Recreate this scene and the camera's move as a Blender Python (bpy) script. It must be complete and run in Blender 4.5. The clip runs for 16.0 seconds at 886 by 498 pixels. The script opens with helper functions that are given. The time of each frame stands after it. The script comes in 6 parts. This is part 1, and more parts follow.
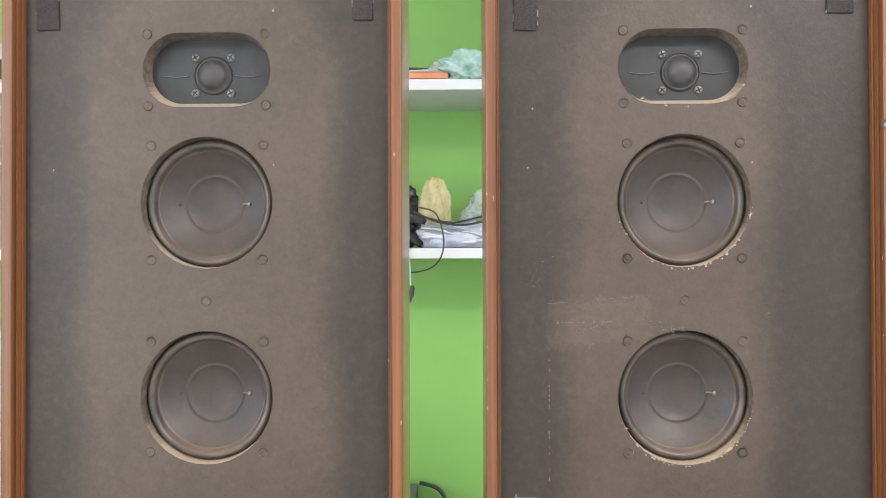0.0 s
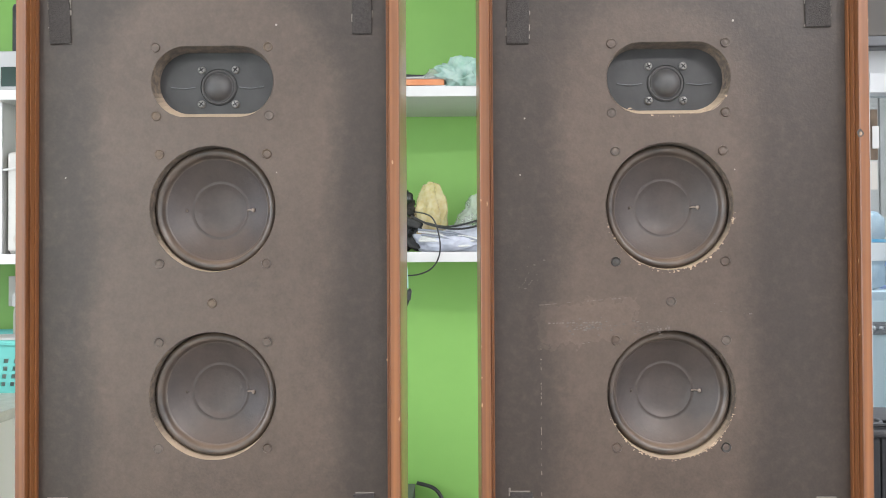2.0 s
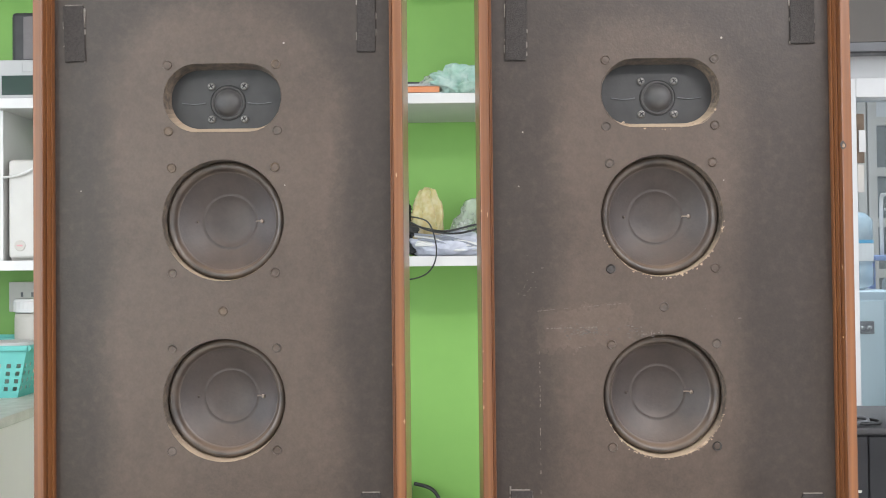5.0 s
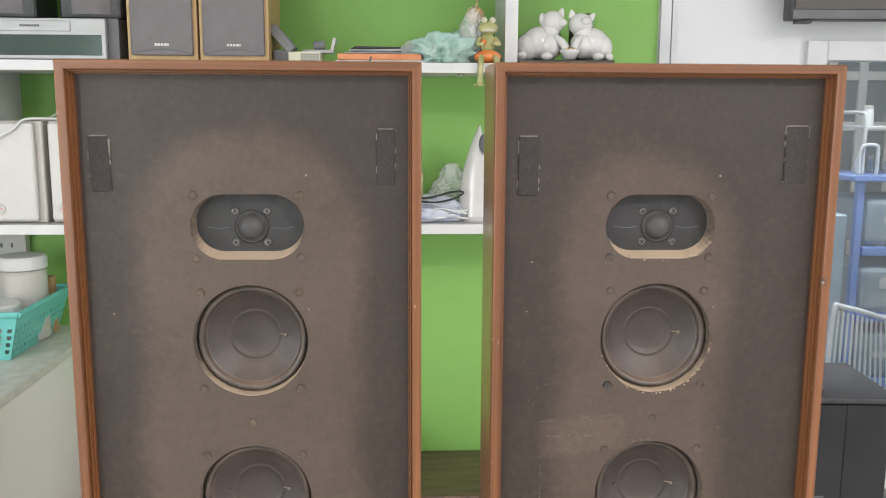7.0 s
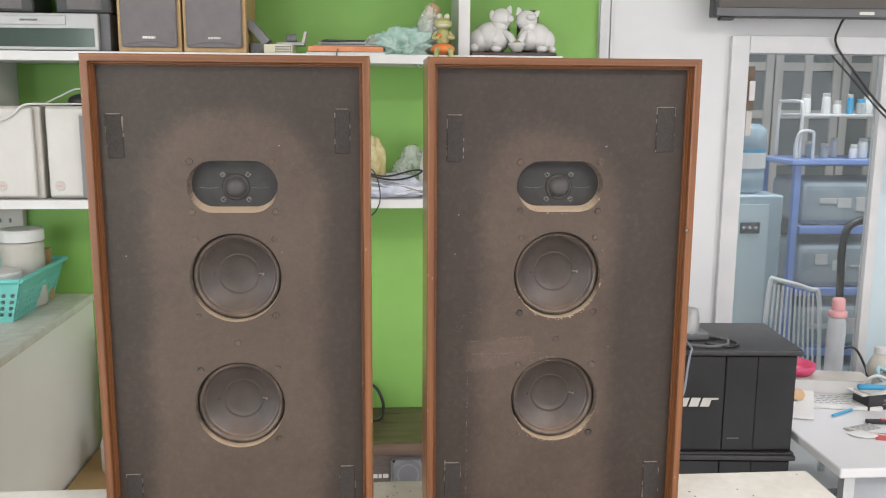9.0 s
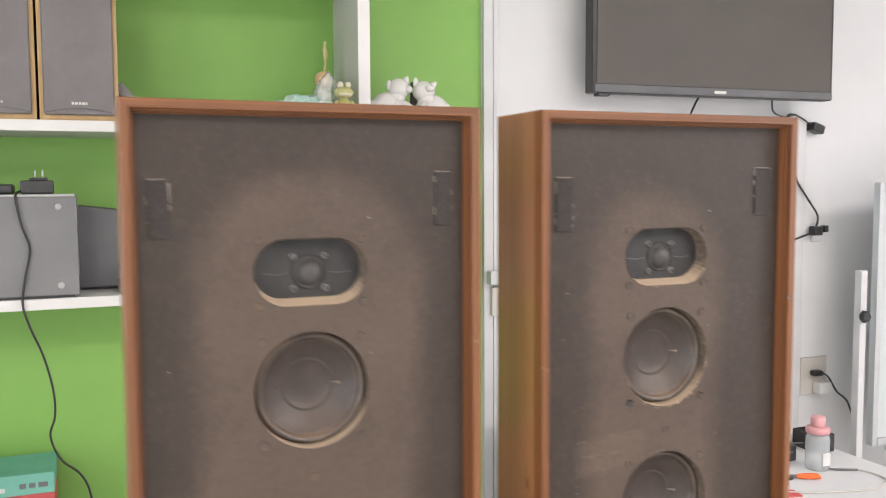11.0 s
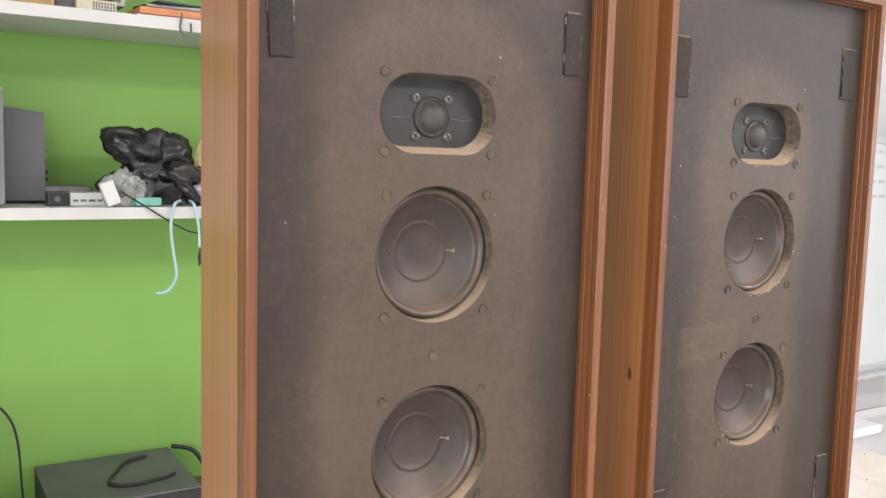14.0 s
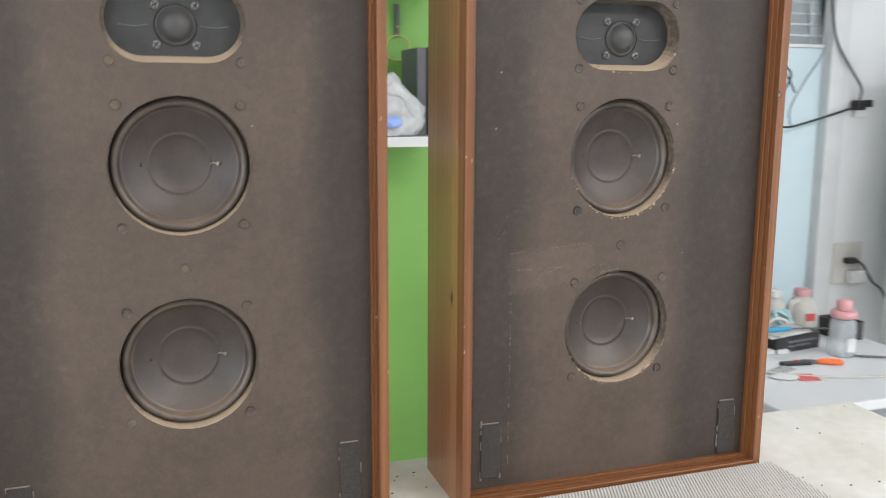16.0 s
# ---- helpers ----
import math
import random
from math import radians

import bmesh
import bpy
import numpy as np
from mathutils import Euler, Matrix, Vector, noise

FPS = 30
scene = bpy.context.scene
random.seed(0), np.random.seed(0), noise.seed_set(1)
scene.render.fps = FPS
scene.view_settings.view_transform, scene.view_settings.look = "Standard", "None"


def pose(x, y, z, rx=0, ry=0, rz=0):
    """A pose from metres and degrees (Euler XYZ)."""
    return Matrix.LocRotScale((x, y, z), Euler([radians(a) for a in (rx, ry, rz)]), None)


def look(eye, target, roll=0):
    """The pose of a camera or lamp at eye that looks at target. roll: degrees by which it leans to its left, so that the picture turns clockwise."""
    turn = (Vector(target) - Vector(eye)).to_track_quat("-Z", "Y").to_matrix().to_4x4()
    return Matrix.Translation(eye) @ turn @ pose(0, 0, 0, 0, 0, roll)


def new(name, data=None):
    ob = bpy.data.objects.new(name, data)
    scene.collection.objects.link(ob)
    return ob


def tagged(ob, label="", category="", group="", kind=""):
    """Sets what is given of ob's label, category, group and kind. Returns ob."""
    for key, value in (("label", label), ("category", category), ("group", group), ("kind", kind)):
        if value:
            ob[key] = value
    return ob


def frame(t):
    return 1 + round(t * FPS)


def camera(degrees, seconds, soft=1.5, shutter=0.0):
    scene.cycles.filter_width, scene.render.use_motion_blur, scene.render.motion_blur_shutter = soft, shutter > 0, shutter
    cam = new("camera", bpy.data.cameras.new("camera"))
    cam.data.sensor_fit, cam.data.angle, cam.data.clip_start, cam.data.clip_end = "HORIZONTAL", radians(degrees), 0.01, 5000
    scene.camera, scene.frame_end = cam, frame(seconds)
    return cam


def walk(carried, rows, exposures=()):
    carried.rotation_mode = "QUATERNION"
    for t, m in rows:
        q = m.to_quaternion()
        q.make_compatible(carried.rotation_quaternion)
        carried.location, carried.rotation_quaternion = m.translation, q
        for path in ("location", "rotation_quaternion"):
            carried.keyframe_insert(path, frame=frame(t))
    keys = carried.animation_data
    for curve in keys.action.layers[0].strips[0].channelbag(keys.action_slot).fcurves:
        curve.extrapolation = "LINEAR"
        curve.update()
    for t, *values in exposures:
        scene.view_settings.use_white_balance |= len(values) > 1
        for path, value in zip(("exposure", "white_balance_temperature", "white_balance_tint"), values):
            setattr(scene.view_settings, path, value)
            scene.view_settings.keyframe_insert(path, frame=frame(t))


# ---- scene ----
cam = camera(54.1, 16.0, soft=1.0, shutter=0.5)
PATH = [
    (0, (0.016, -0.044, 1.192), (-0.023, 1.956, 1.215), -0.2),
    (0.5, (0.013, -0.051, 1.193), (-0.017, 1.948, 1.215), -0.2),
    (1, (0.012, -0.062, 1.191), (-0.018, 1.938, 1.216), -0.2),
    (1.5, (0.014, -0.071, 1.189), (-0.012, 1.929, 1.219), -0.3),
    (2, (0.017, -0.08, 1.192), (-0.014, 1.92, 1.223), -0.3),
    (2.5, (0.013, -0.091, 1.19), (-0.013, 1.909, 1.222), -0.3),
    (3, (0.009, -0.101, 1.19), (-0.019, 1.898, 1.225), -0.3),
    (3.5, (0.01, -0.111, 1.185), (-0.014, 1.889, 1.221), -0.4),
    (3.7, (0.009, -0.117, 1.182), (-0.016, 1.882, 1.227), -0.4),
    (5.8, (0.005, -0.112, 1.256), (0.007, 1.888, 1.25), -0.5),
    (6, (0, -0.101, 1.31), (0.005, 1.895, 1.187), -0.3),
    (6.5, (-0.028, -0.119, 1.421), (0.017, 1.864, 1.154), 0.0),
    (7, (-0.058, -0.16, 1.499), (0.037, 1.811, 1.178), 0.3),
    (7.5, (-0.055, -0.268, 1.531), (0.055, 1.697, 1.176), 0.5),
    (7.6, (-0.062, -0.293, 1.533), (0.069, 1.67, 1.177), 0.7),
    (8, (-0.039, -0.382, 1.515), (0.087, 1.582, 1.157), 0.6),
    (8.5, (-0.032, -0.436, 1.491), (0.096, 1.529, 1.143), 0.6),
    (8.7, (-0.026, -0.433, 1.495), (0.103, 1.532, 1.142), 0.5),
    (10.8, (-0.343, -0.158, 1.45), (0.329, 1.719, 1.298), -0.1),
    (11, (-0.434, -0.12, 1.463), (0.313, 1.729, 1.313), -0.3),
    (11.5, (-0.613, -0.033, 1.5), (0.275, 1.755, 1.369), -0.1),
    (11.8, (-0.643, 0.003, 1.503), (0.295, 1.769, 1.386), 0.3),
    (12, (-0.654, 0.03, 1.493), (0.309, 1.778, 1.383), 0.5),
    (12.5, (-0.664, 0.076, 1.433), (0.329, 1.807, 1.307), 1.0),
    (13, (-0.66, 0.107, 1.386), (0.36, 1.82, 1.248), 1.3),
    (13.5, (-0.649, 0.111, 1.354), (0.397, 1.808, 1.19), 1.5),
    (14, (-0.634, 0.104, 1.332), (0.423, 1.79, 1.127), 1.6),
    (14.5, (-0.582, 0.099, 1.302), (0.463, 1.785, 1.048), 1.8),
    (15, (-0.524, 0.085, 1.282), (0.493, 1.779, 0.975), 2.5),
    (15.5, (-0.421, 0.046, 1.294), (0.505, 1.783, 0.94), 2.3),
    (16, (-0.25, -0.04, 1.307), (0.382, 1.826, 0.965), 0.3),
]
EXPOSURES = [(0, 0.47, 6210, 12), (3.5, 0.43, 6230, 12), (6, 0.28, 6280, 12), (7, 0.19, 6480, 13), (8.5, 0.09, 6580, 14), (11, 0.27, 6780, 17), (11.5, 0.17, 6830, 18),
             (12, -0.04, 6830, 20), (12.5, 0.13, 6900, 20), (13.2, 0.29, 6820, 19), (14, 0.31, 6740, 17), (15, 0.09, 6470, 14), (16, 0.11, 6260, 10)]
walk(cam, [(t, look(eye, target, roll)) for t, eye, target, roll in PATH], EXPOSURES)

# ---------------------------------------------------------------- light
FLOOR = -0.13
world = bpy.data.worlds.new("room_world")
scene.world = world
world.use_nodes = True
world.node_tree.nodes["Background"].inputs[0].default_value = (0.75, 0.87, 1.0, 1)
world.node_tree.nodes["Background"].inputs[1].default_value = 0.25


def area_lamp(name, place, target, sx, sy, watts, color):
    d = bpy.data.lights.new(name, "AREA")
    d.shape, d.size, d.size_y, d.energy, d.color = "RECTANGLE", sx, sy, watts, color
    ob = new(name, d)
    ob.matrix_world = look(place, target)
    return ob


area_lamp("ceiling_lamp_left", (-1.2, -1.7, 2.66), (-1.2, -1.699, 0), 1.2, 0.30, 27, (1.0, 0.94, 0.88))
area_lamp("ceiling_lamp_middle", (1.3, -1.2, 2.66), (1.3, -1.199, 0), 1.2, 0.30, 63, (1.0, 0.955, 0.91))
area_lamp("ceiling_lamp_right", (2.6, -0.4, 2.66), (2.6, -0.399, 0), 1.2, 0.30, 35, (0.94, 0.97, 1.0))
area_lamp("ceiling_lamp_next_room", (2.0, 3.05, 2.66), (2.0, 3.051, 0), 1.3, 0.3, 30, (0.93, 0.97, 1.0))
# added fill light from the west; no window is known there
area_lamp("west_fill_lamp", (-2.41, -0.35, 1.45), (-1.4, -0.35, 1.45), 1.38, 1.28, 31, (0.90, 0.95, 1.0))
# unseen daylight source, set where the glare on the left baffle points
area_lamp("southwest_daylight", (-2.05, -2.99, 1.35), (-2.05, -1.0, 1.35), 0.58, 1.9, 25, (0.88, 1.0, 0.93))
# unseen daylight added for haze on the right baffle and the counter's end
area_lamp("east_daylight", (4.39, -1.95, 1.5), (3.0, -1.95, 1.5), 1.3, 1.3, 30, (0.86, 0.94, 1.0))


# ---------------------------------------------------------------- materials
def material(name, color, rough=0.5, metal=0.0, color2=None, scale=20.0, detail=6.0, stretch=(1, 1, 1), bump=0.0,
             bump_scale=None, contrast=(0.35, 0.65), spec=0.5, coat=0.0, fine=0.0, transmission=0.0, alpha=1.0):
    m = bpy.data.materials.new(name)
    m.use_nodes = True
    nt = m.node_tree
    b = nt.nodes["Principled BSDF"]
    b.inputs["Roughness"].default_value = rough
    b.inputs["Metallic"].default_value = metal
    b.inputs["Specular IOR Level"].default_value = spec
    b.inputs["Coat Weight"].default_value = coat
    b.inputs["Transmission Weight"].default_value = transmission
    b.inputs["Alpha"].default_value = alpha
    b.inputs["Base Color"].default_value = (*color, 1)
    tc = nt.nodes.new("ShaderNodeTexCoord")
    mp = nt.nodes.new("ShaderNodeMapping")
    mp.inputs["Scale"].default_value = stretch
    nt.links.new(tc.outputs["Object"], mp.inputs["Vector"])
    if color2 is not None:
        n = nt.nodes.new("ShaderNodeTexNoise")
        n.inputs["Scale"].default_value, n.inputs["Detail"].default_value = scale, detail
        nt.links.new(mp.outputs[0], n.inputs["Vector"])
        r = nt.nodes.new("ShaderNodeValToRGB")
        r.color_ramp.elements[0].position, r.color_ramp.elements[1].position = contrast
        r.color_ramp.elements[0].color, r.color_ramp.elements[1].color = (*color, 1), (*color2, 1)
        nt.links.new(n.outputs["Fac"], r.inputs["Fac"])
        out = r.outputs[0]
        if fine:
            n2 = nt.nodes.new("ShaderNodeTexNoise")
            n2.inputs["Scale"].default_value, n2.inputs["Detail"].default_value = scale * 9, 3
            nt.links.new(mp.outputs[0], n2.inputs["Vector"])
            mr = nt.nodes.new("ShaderNodeMapRange")
            mr.inputs[3].default_value, mr.inputs[4].default_value = 1 - fine, 1 + fine
            nt.links.new(n2.outputs["Fac"], mr.inputs[0])
            mx = nt.nodes.new("ShaderNodeVectorMath")
            mx.operation = "SCALE"
            nt.links.new(out, mx.inputs[0])
            nt.links.new(mr.outputs[0], mx.inputs["Scale"])
            out = mx.outputs[0]
        nt.links.new(out, b.inputs["Base Color"])
    if bump:
        n3 = nt.nodes.new("ShaderNodeTexNoise")
        n3.inputs["Scale"].default_value, n3.inputs["Detail"].default_value = bump_scale or scale * 4, 6
        nt.links.new(mp.outputs[0], n3.inputs["Vector"])
        bp = nt.nodes.new("ShaderNodeBump")
        bp.inputs["Strength"].default_value, bp.inputs["Distance"].default_value = bump, 0.002
        nt.links.new(n3.outputs["Fac"], bp.inputs["Height"])
        nt.links.new(bp.outputs[0], b.inputs["Normal"])
    return m


def math_node(nt, op, a, b=None, c=None):
    n = nt.nodes.new("ShaderNodeMath")
    n.operation = op
    for k, v in enumerate((a, b, c)):
        if v is None:
            continue
        if isinstance(v, (int, float)):
            n.inputs[k].default_value = v
        else:
            nt.links.new(v, n.inputs[k])
    return n.outputs[0]


def wood(name, axis, dark, mid, light, rough=0.36, coat=0.3, coat_rough=0.3, fine=130.0):
    """Varnished veneer with its grain along one axis."""
    m = bpy.data.materials.new(name)
    m.use_nodes = True
    nt = m.node_tree
    b = nt.nodes["Principled BSDF"]
    b.inputs["Roughness"].default_value = rough
    b.inputs["Coat Weight"].default_value, b.inputs["Coat Roughness"].default_value = coat, coat_rough
    tc = nt.nodes.new("ShaderNodeTexCoord")
    mp = nt.nodes.new("ShaderNodeMapping")
    s = [fine, fine, fine]
    s["xyz".index(axis)] = 1.6
    mp.inputs["Scale"].default_value = s
    nt.links.new(tc.outputs["Object"], mp.inputs["Vector"])
    n = nt.nodes.new("ShaderNodeTexNoise")
    n.inputs["Scale"].default_value, n.inputs["Detail"].default_value, n.inputs["Distortion"].default_value = 1.0, 7, 0.5
    nt.links.new(mp.outputs[0], n.inputs["Vector"])
    r = nt.nodes.new("ShaderNodeValToRGB")
    e = r.color_ramp.elements
    e[0].position, e[0].color = 0.3, (*dark, 1)
    e[1].position, e[1].color = 0.72, (*light, 1)
    k = e.new(0.5)
    k.color = (*mid, 1)
    nt.links.new(n.outputs["Fac"], r.inputs["Fac"])
    n2 = nt.nodes.new("ShaderNodeTexNoise")
    n2.inputs["Scale"].default_value, n2.inputs["Detail"].default_value = 5.0, 3
    nt.links.new(tc.outputs["Object"], n2.inputs["Vector"])
    mr = nt.nodes.new("ShaderNodeMapRange")
    mr.inputs[3].default_value, mr.inputs[4].default_value = 0.88, 1.12
    nt.links.new(n2.outputs["Fac"], mr.inputs[0])
    sc = nt.nodes.new("ShaderNodeVectorMath")
    sc.operation = "SCALE"
    nt.links.new(r.outputs[0], sc.inputs[0])
    nt.links.new(mr.outputs[0], sc.inputs["Scale"])
    nt.links.new(sc.outputs[0], b.inputs["Base Color"])
    bp = nt.nodes.new("ShaderNodeBump")
    bp.inputs["Strength"].default_value, bp.inputs["Distance"].default_value = 0.12, 0.001
    nt.links.new(n.outputs["Fac"], bp.inputs["Height"])
    nt.links.new(bp.outputs[0], b.inputs["Normal"])
    return m


WOOD = ((0.262, 0.108, 0.042), (0.322, 0.138, 0.055), (0.382, 0.173, 0.074))
m_wood_z = wood("walnut_veneer_upright", "z", *WOOD, rough=0.42, coat=0.6, coat_rough=0.2, fine=480.0)
m_wood_x = wood("walnut_veneer_level", "x", *WOOD, rough=0.40, coat=0.6, coat_rough=0.12, fine=230.0)
LIP = ((0.108, 0.037, 0.0110), (0.172, 0.061, 0.0180), (0.240, 0.091, 0.029))
m_wood_lip = wood("walnut_lip", "z", *LIP, rough=0.42, coat=0.25, coat_rough=0.25, fine=210.0)
m_wood_lip_x = wood("walnut_lip_level", "x", *LIP, rough=0.42, coat=0.25, coat_rough=0.25, fine=210.0)


def baffle_material(name, blotch, shift, r_in, r_out, label):
    """Black-stained board under years of dust; the dust lies in the arch that the grille's frame left open."""
    m = bpy.data.materials.new(name)
    m.use_nodes = True
    nt = m.node_tree
    b = nt.nodes["Principled BSDF"]
    b.inputs["Roughness"].default_value = 0.42
    b.inputs["Specular IOR Level"].default_value = 0.40
    tc = nt.nodes.new("ShaderNodeTexCoord")
    sep = nt.nodes.new("ShaderNodeSeparateXYZ")
    nt.links.new(tc.outputs["Object"], sep.inputs[0])
    warp = nt.nodes.new("ShaderNodeTexNoise")
    warp.inputs["Scale"].default_value, warp.inputs["Detail"].default_value = 9, 4
    nt.links.new(tc.outputs["Object"], warp.inputs["Vector"])
    w = math_node(nt, "MULTIPLY", math_node(nt, "SUBTRACT", warp.outputs["Fac"], 0.5), 0.035)
    dx = math_node(nt, "SUBTRACT", sep.outputs[0], shift)
    dz = math_node(nt, "MAXIMUM", math_node(nt, "SUBTRACT", sep.outputs[2], 0.475), 0.0)
    d = math_node(nt, "SQRT", math_node(nt, "ADD", math_node(nt, "MULTIPLY", dx, dx), math_node(nt, "MULTIPLY", dz, dz)))
    d = math_node(nt, "ADD", d, w)
    edge = nt.nodes.new("ShaderNodeMapRange")
    edge.interpolation_type = "SMOOTHSTEP"
    edge.inputs[1].default_value, edge.inputs[2].default_value = r_in, r_out
    edge.inputs[3].default_value, edge.inputs[4].default_value = 1.0, 0.0
    nt.links.new(d, edge.inputs[0])
    big = nt.nodes.new("ShaderNodeTexNoise")
    big.inputs["Scale"].default_value, big.inputs["Detail"].default_value = 14, 7
    nt.links.new(tc.outputs["Object"], big.inputs["Vector"])
    fine = nt.nodes.new("ShaderNodeTexNoise")
    fine.inputs["Scale"].default_value, fine.inputs["Detail"].default_value = 420, 3
    nt.links.new(tc.outputs["Object"], fine.inputs["Vector"])
    mix = nt.nodes.new("ShaderNodeMix")
    mix.data_type = "RGBA"
    mix.inputs[6].default_value, mix.inputs[7].default_value = (0.0385, 0.0283, 0.0228, 1), (0.078, 0.0556, 0.0428, 1)
    mid = nt.nodes.new("ShaderNodeTexNoise")
    mid.inputs["Scale"].default_value, mid.inputs["Detail"].default_value = 120, 6
    nt.links.new(tc.outputs["Object"], mid.inputs["Vector"])
    f = math_node(nt, "MULTIPLY", edge.outputs[0], math_node(nt, "ADD", 0.62, math_node(nt, "MULTIPLY", big.outputs["Fac"], 0.75)))
    wipe = math_node(nt, "MULTIPLY", math_node(nt, "MAXIMUM", math_node(nt, "SUBTRACT", mid.outputs["Fac"], 0.5), 0.0), math_node(nt, "MULTIPLY", big.outputs["Fac"], 1.3))
    f = math_node(nt, "MINIMUM", math_node(nt, "ADD", f, wipe), 1.15)
    nt.links.new(f, mix.inputs[0])
    tone = math_node(nt, "ADD", 0.40, math_node(nt, "ADD", math_node(nt, "MULTIPLY", fine.outputs["Fac"], 0.40),
                                                math_node(nt, "ADD", math_node(nt, "MULTIPLY", big.outputs["Fac"], 0.42), math_node(nt, "MULTIPLY", mid.outputs["Fac"], 0.36))))
    sc = nt.nodes.new("ShaderNodeVectorMath")
    sc.operation = "SCALE"
    nt.links.new(mix.outputs[2], sc.inputs[0])
    nt.links.new(tone, sc.inputs["Scale"])
    col = sc.outputs[0]
    if label:
        # what is left of a torn-off label, slightly tilted
        lx = math_node(nt, "ABSOLUTE", math_node(nt, "ADD", sep.outputs[0], 0.081))
        lz = math_node(nt, "ABSOLUTE", math_node(nt, "SUBTRACT", math_node(nt, "SUBTRACT", sep.outputs[2], 0.2505), math_node(nt, "MULTIPLY", math_node(nt, "ADD", sep.outputs[0], 0.081), 0.1)))
        rag = math_node(nt, "MULTIPLY", math_node(nt, "SUBTRACT", mid.outputs["Fac"], 0.5), 0.03)
        inside = math_node(nt, "MULTIPLY", math_node(nt, "LESS_THAN", math_node(nt, "ADD", lx, rag), 0.049), math_node(nt, "LESS_THAN", math_node(nt, "ADD", lz, rag), 0.0205))
        up = math_node(nt, "ADD", 1.0, math_node(nt, "MULTIPLY", inside, math_node(nt, "MULTIPLY", big.outputs["Fac"], 0.40)))
        sc3 = nt.nodes.new("ShaderNodeVectorMath")
        sc3.operation = "SCALE"
        nt.links.new(col, sc3.inputs[0])
        nt.links.new(up, sc3.inputs["Scale"])
        col = sc3.outputs[0]
        nt.links.new(math_node(nt, "SUBTRACT", 0.42, math_node(nt, "MULTIPLY", inside, 0.14)), b.inputs["Roughness"])
    # pale flecks of chipped paint
    vor = nt.nodes.new("ShaderNodeTexVoronoi")
    vor.inputs["Scale"].default_value = 34
    nt.links.new(tc.outputs["Object"], vor.inputs["Vector"])
    keep = nt.nodes.new("ShaderNodeSeparateColor")
    nt.links.new(vor.outputs["Color"], keep.inputs[0])
    spot = math_node(nt, "MULTIPLY", math_node(nt, "LESS_THAN", vor.outputs["Distance"], math_node(nt, "MULTIPLY", keep.outputs[1], 0.055)),
                     math_node(nt, "LESS_THAN", keep.outputs[0], blotch))
    mix2 = nt.nodes.new("ShaderNodeMix")
    mix2.data_type = "RGBA"
    mix2.inputs[7].default_value = (0.25, 0.22, 0.19, 1)
    nt.links.new(spot, mix2.inputs[0])
    nt.links.new(col, mix2.inputs[6])
    nt.links.new(mix2.outputs[2], b.inputs["Base Color"])
    bp = nt.nodes.new("ShaderNodeBump")
    bp.inputs["Strength"].default_value, bp.inputs["Distance"].default_value = 0.15, 0.0012
    nt.links.new(fine.outputs["Fac"], bp.inputs["Height"])
    nt.links.new(bp.outputs[0], b.inputs["Normal"])
    return m


m_baffle_l = baffle_material("dusty_black_board", 0.16, 0.0, 0.096, 0.140, False)
m_baffle_r = baffle_material("dusty_black_board_chipped", 0.42, -0.016, 0.066, 0.118, True)
# chipboard of the cut-out edges: dark base, its lit lower part mixed in further down
m_edge_lit_below = material("chipboard_lit_below", (0.085, 0.066, 0.052), 0.85, color2=(0.21, 0.155, 0.108), scale=150, bump=0.5, bump_scale=300, fine=0.3, contrast=(0.42, 0.8))
m_raw = material("raw_chipboard", (0.27, 0.185, 0.125), 0.9, color2=(0.50, 0.38, 0.265), scale=160, bump=0.5, bump_scale=300, fine=0.25)
m_nick = material("worn_veneer", (0.30, 0.165, 0.085), 0.6, color2=(0.40, 0.25, 0.14), scale=200)
# shade under the top of the cut-outs, painted as dark board
m_edge_top_shade = material("chipboard_top_shade", (0.06, 0.05, 0.044), 0.7, color2=(0.12, 0.092, 0.07), scale=120, bump=0.3, bump_scale=300)
m_plate = material("tweeter_plate", (0.018, 0.0175, 0.0178), 0.52, color2=(0.029, 0.028, 0.028), scale=60, bump=0.08)
m_dome = material("tweeter_dome", (0.042, 0.04, 0.04), 0.55, color2=(0.06, 0.055, 0.052), scale=90)
m_cone = material("paper_cone", (0.038, 0.0285, 0.025), 0.5, color2=(0.058, 0.043, 0.037), scale=26, bump=0.15, bump_scale=300, fine=0.2)


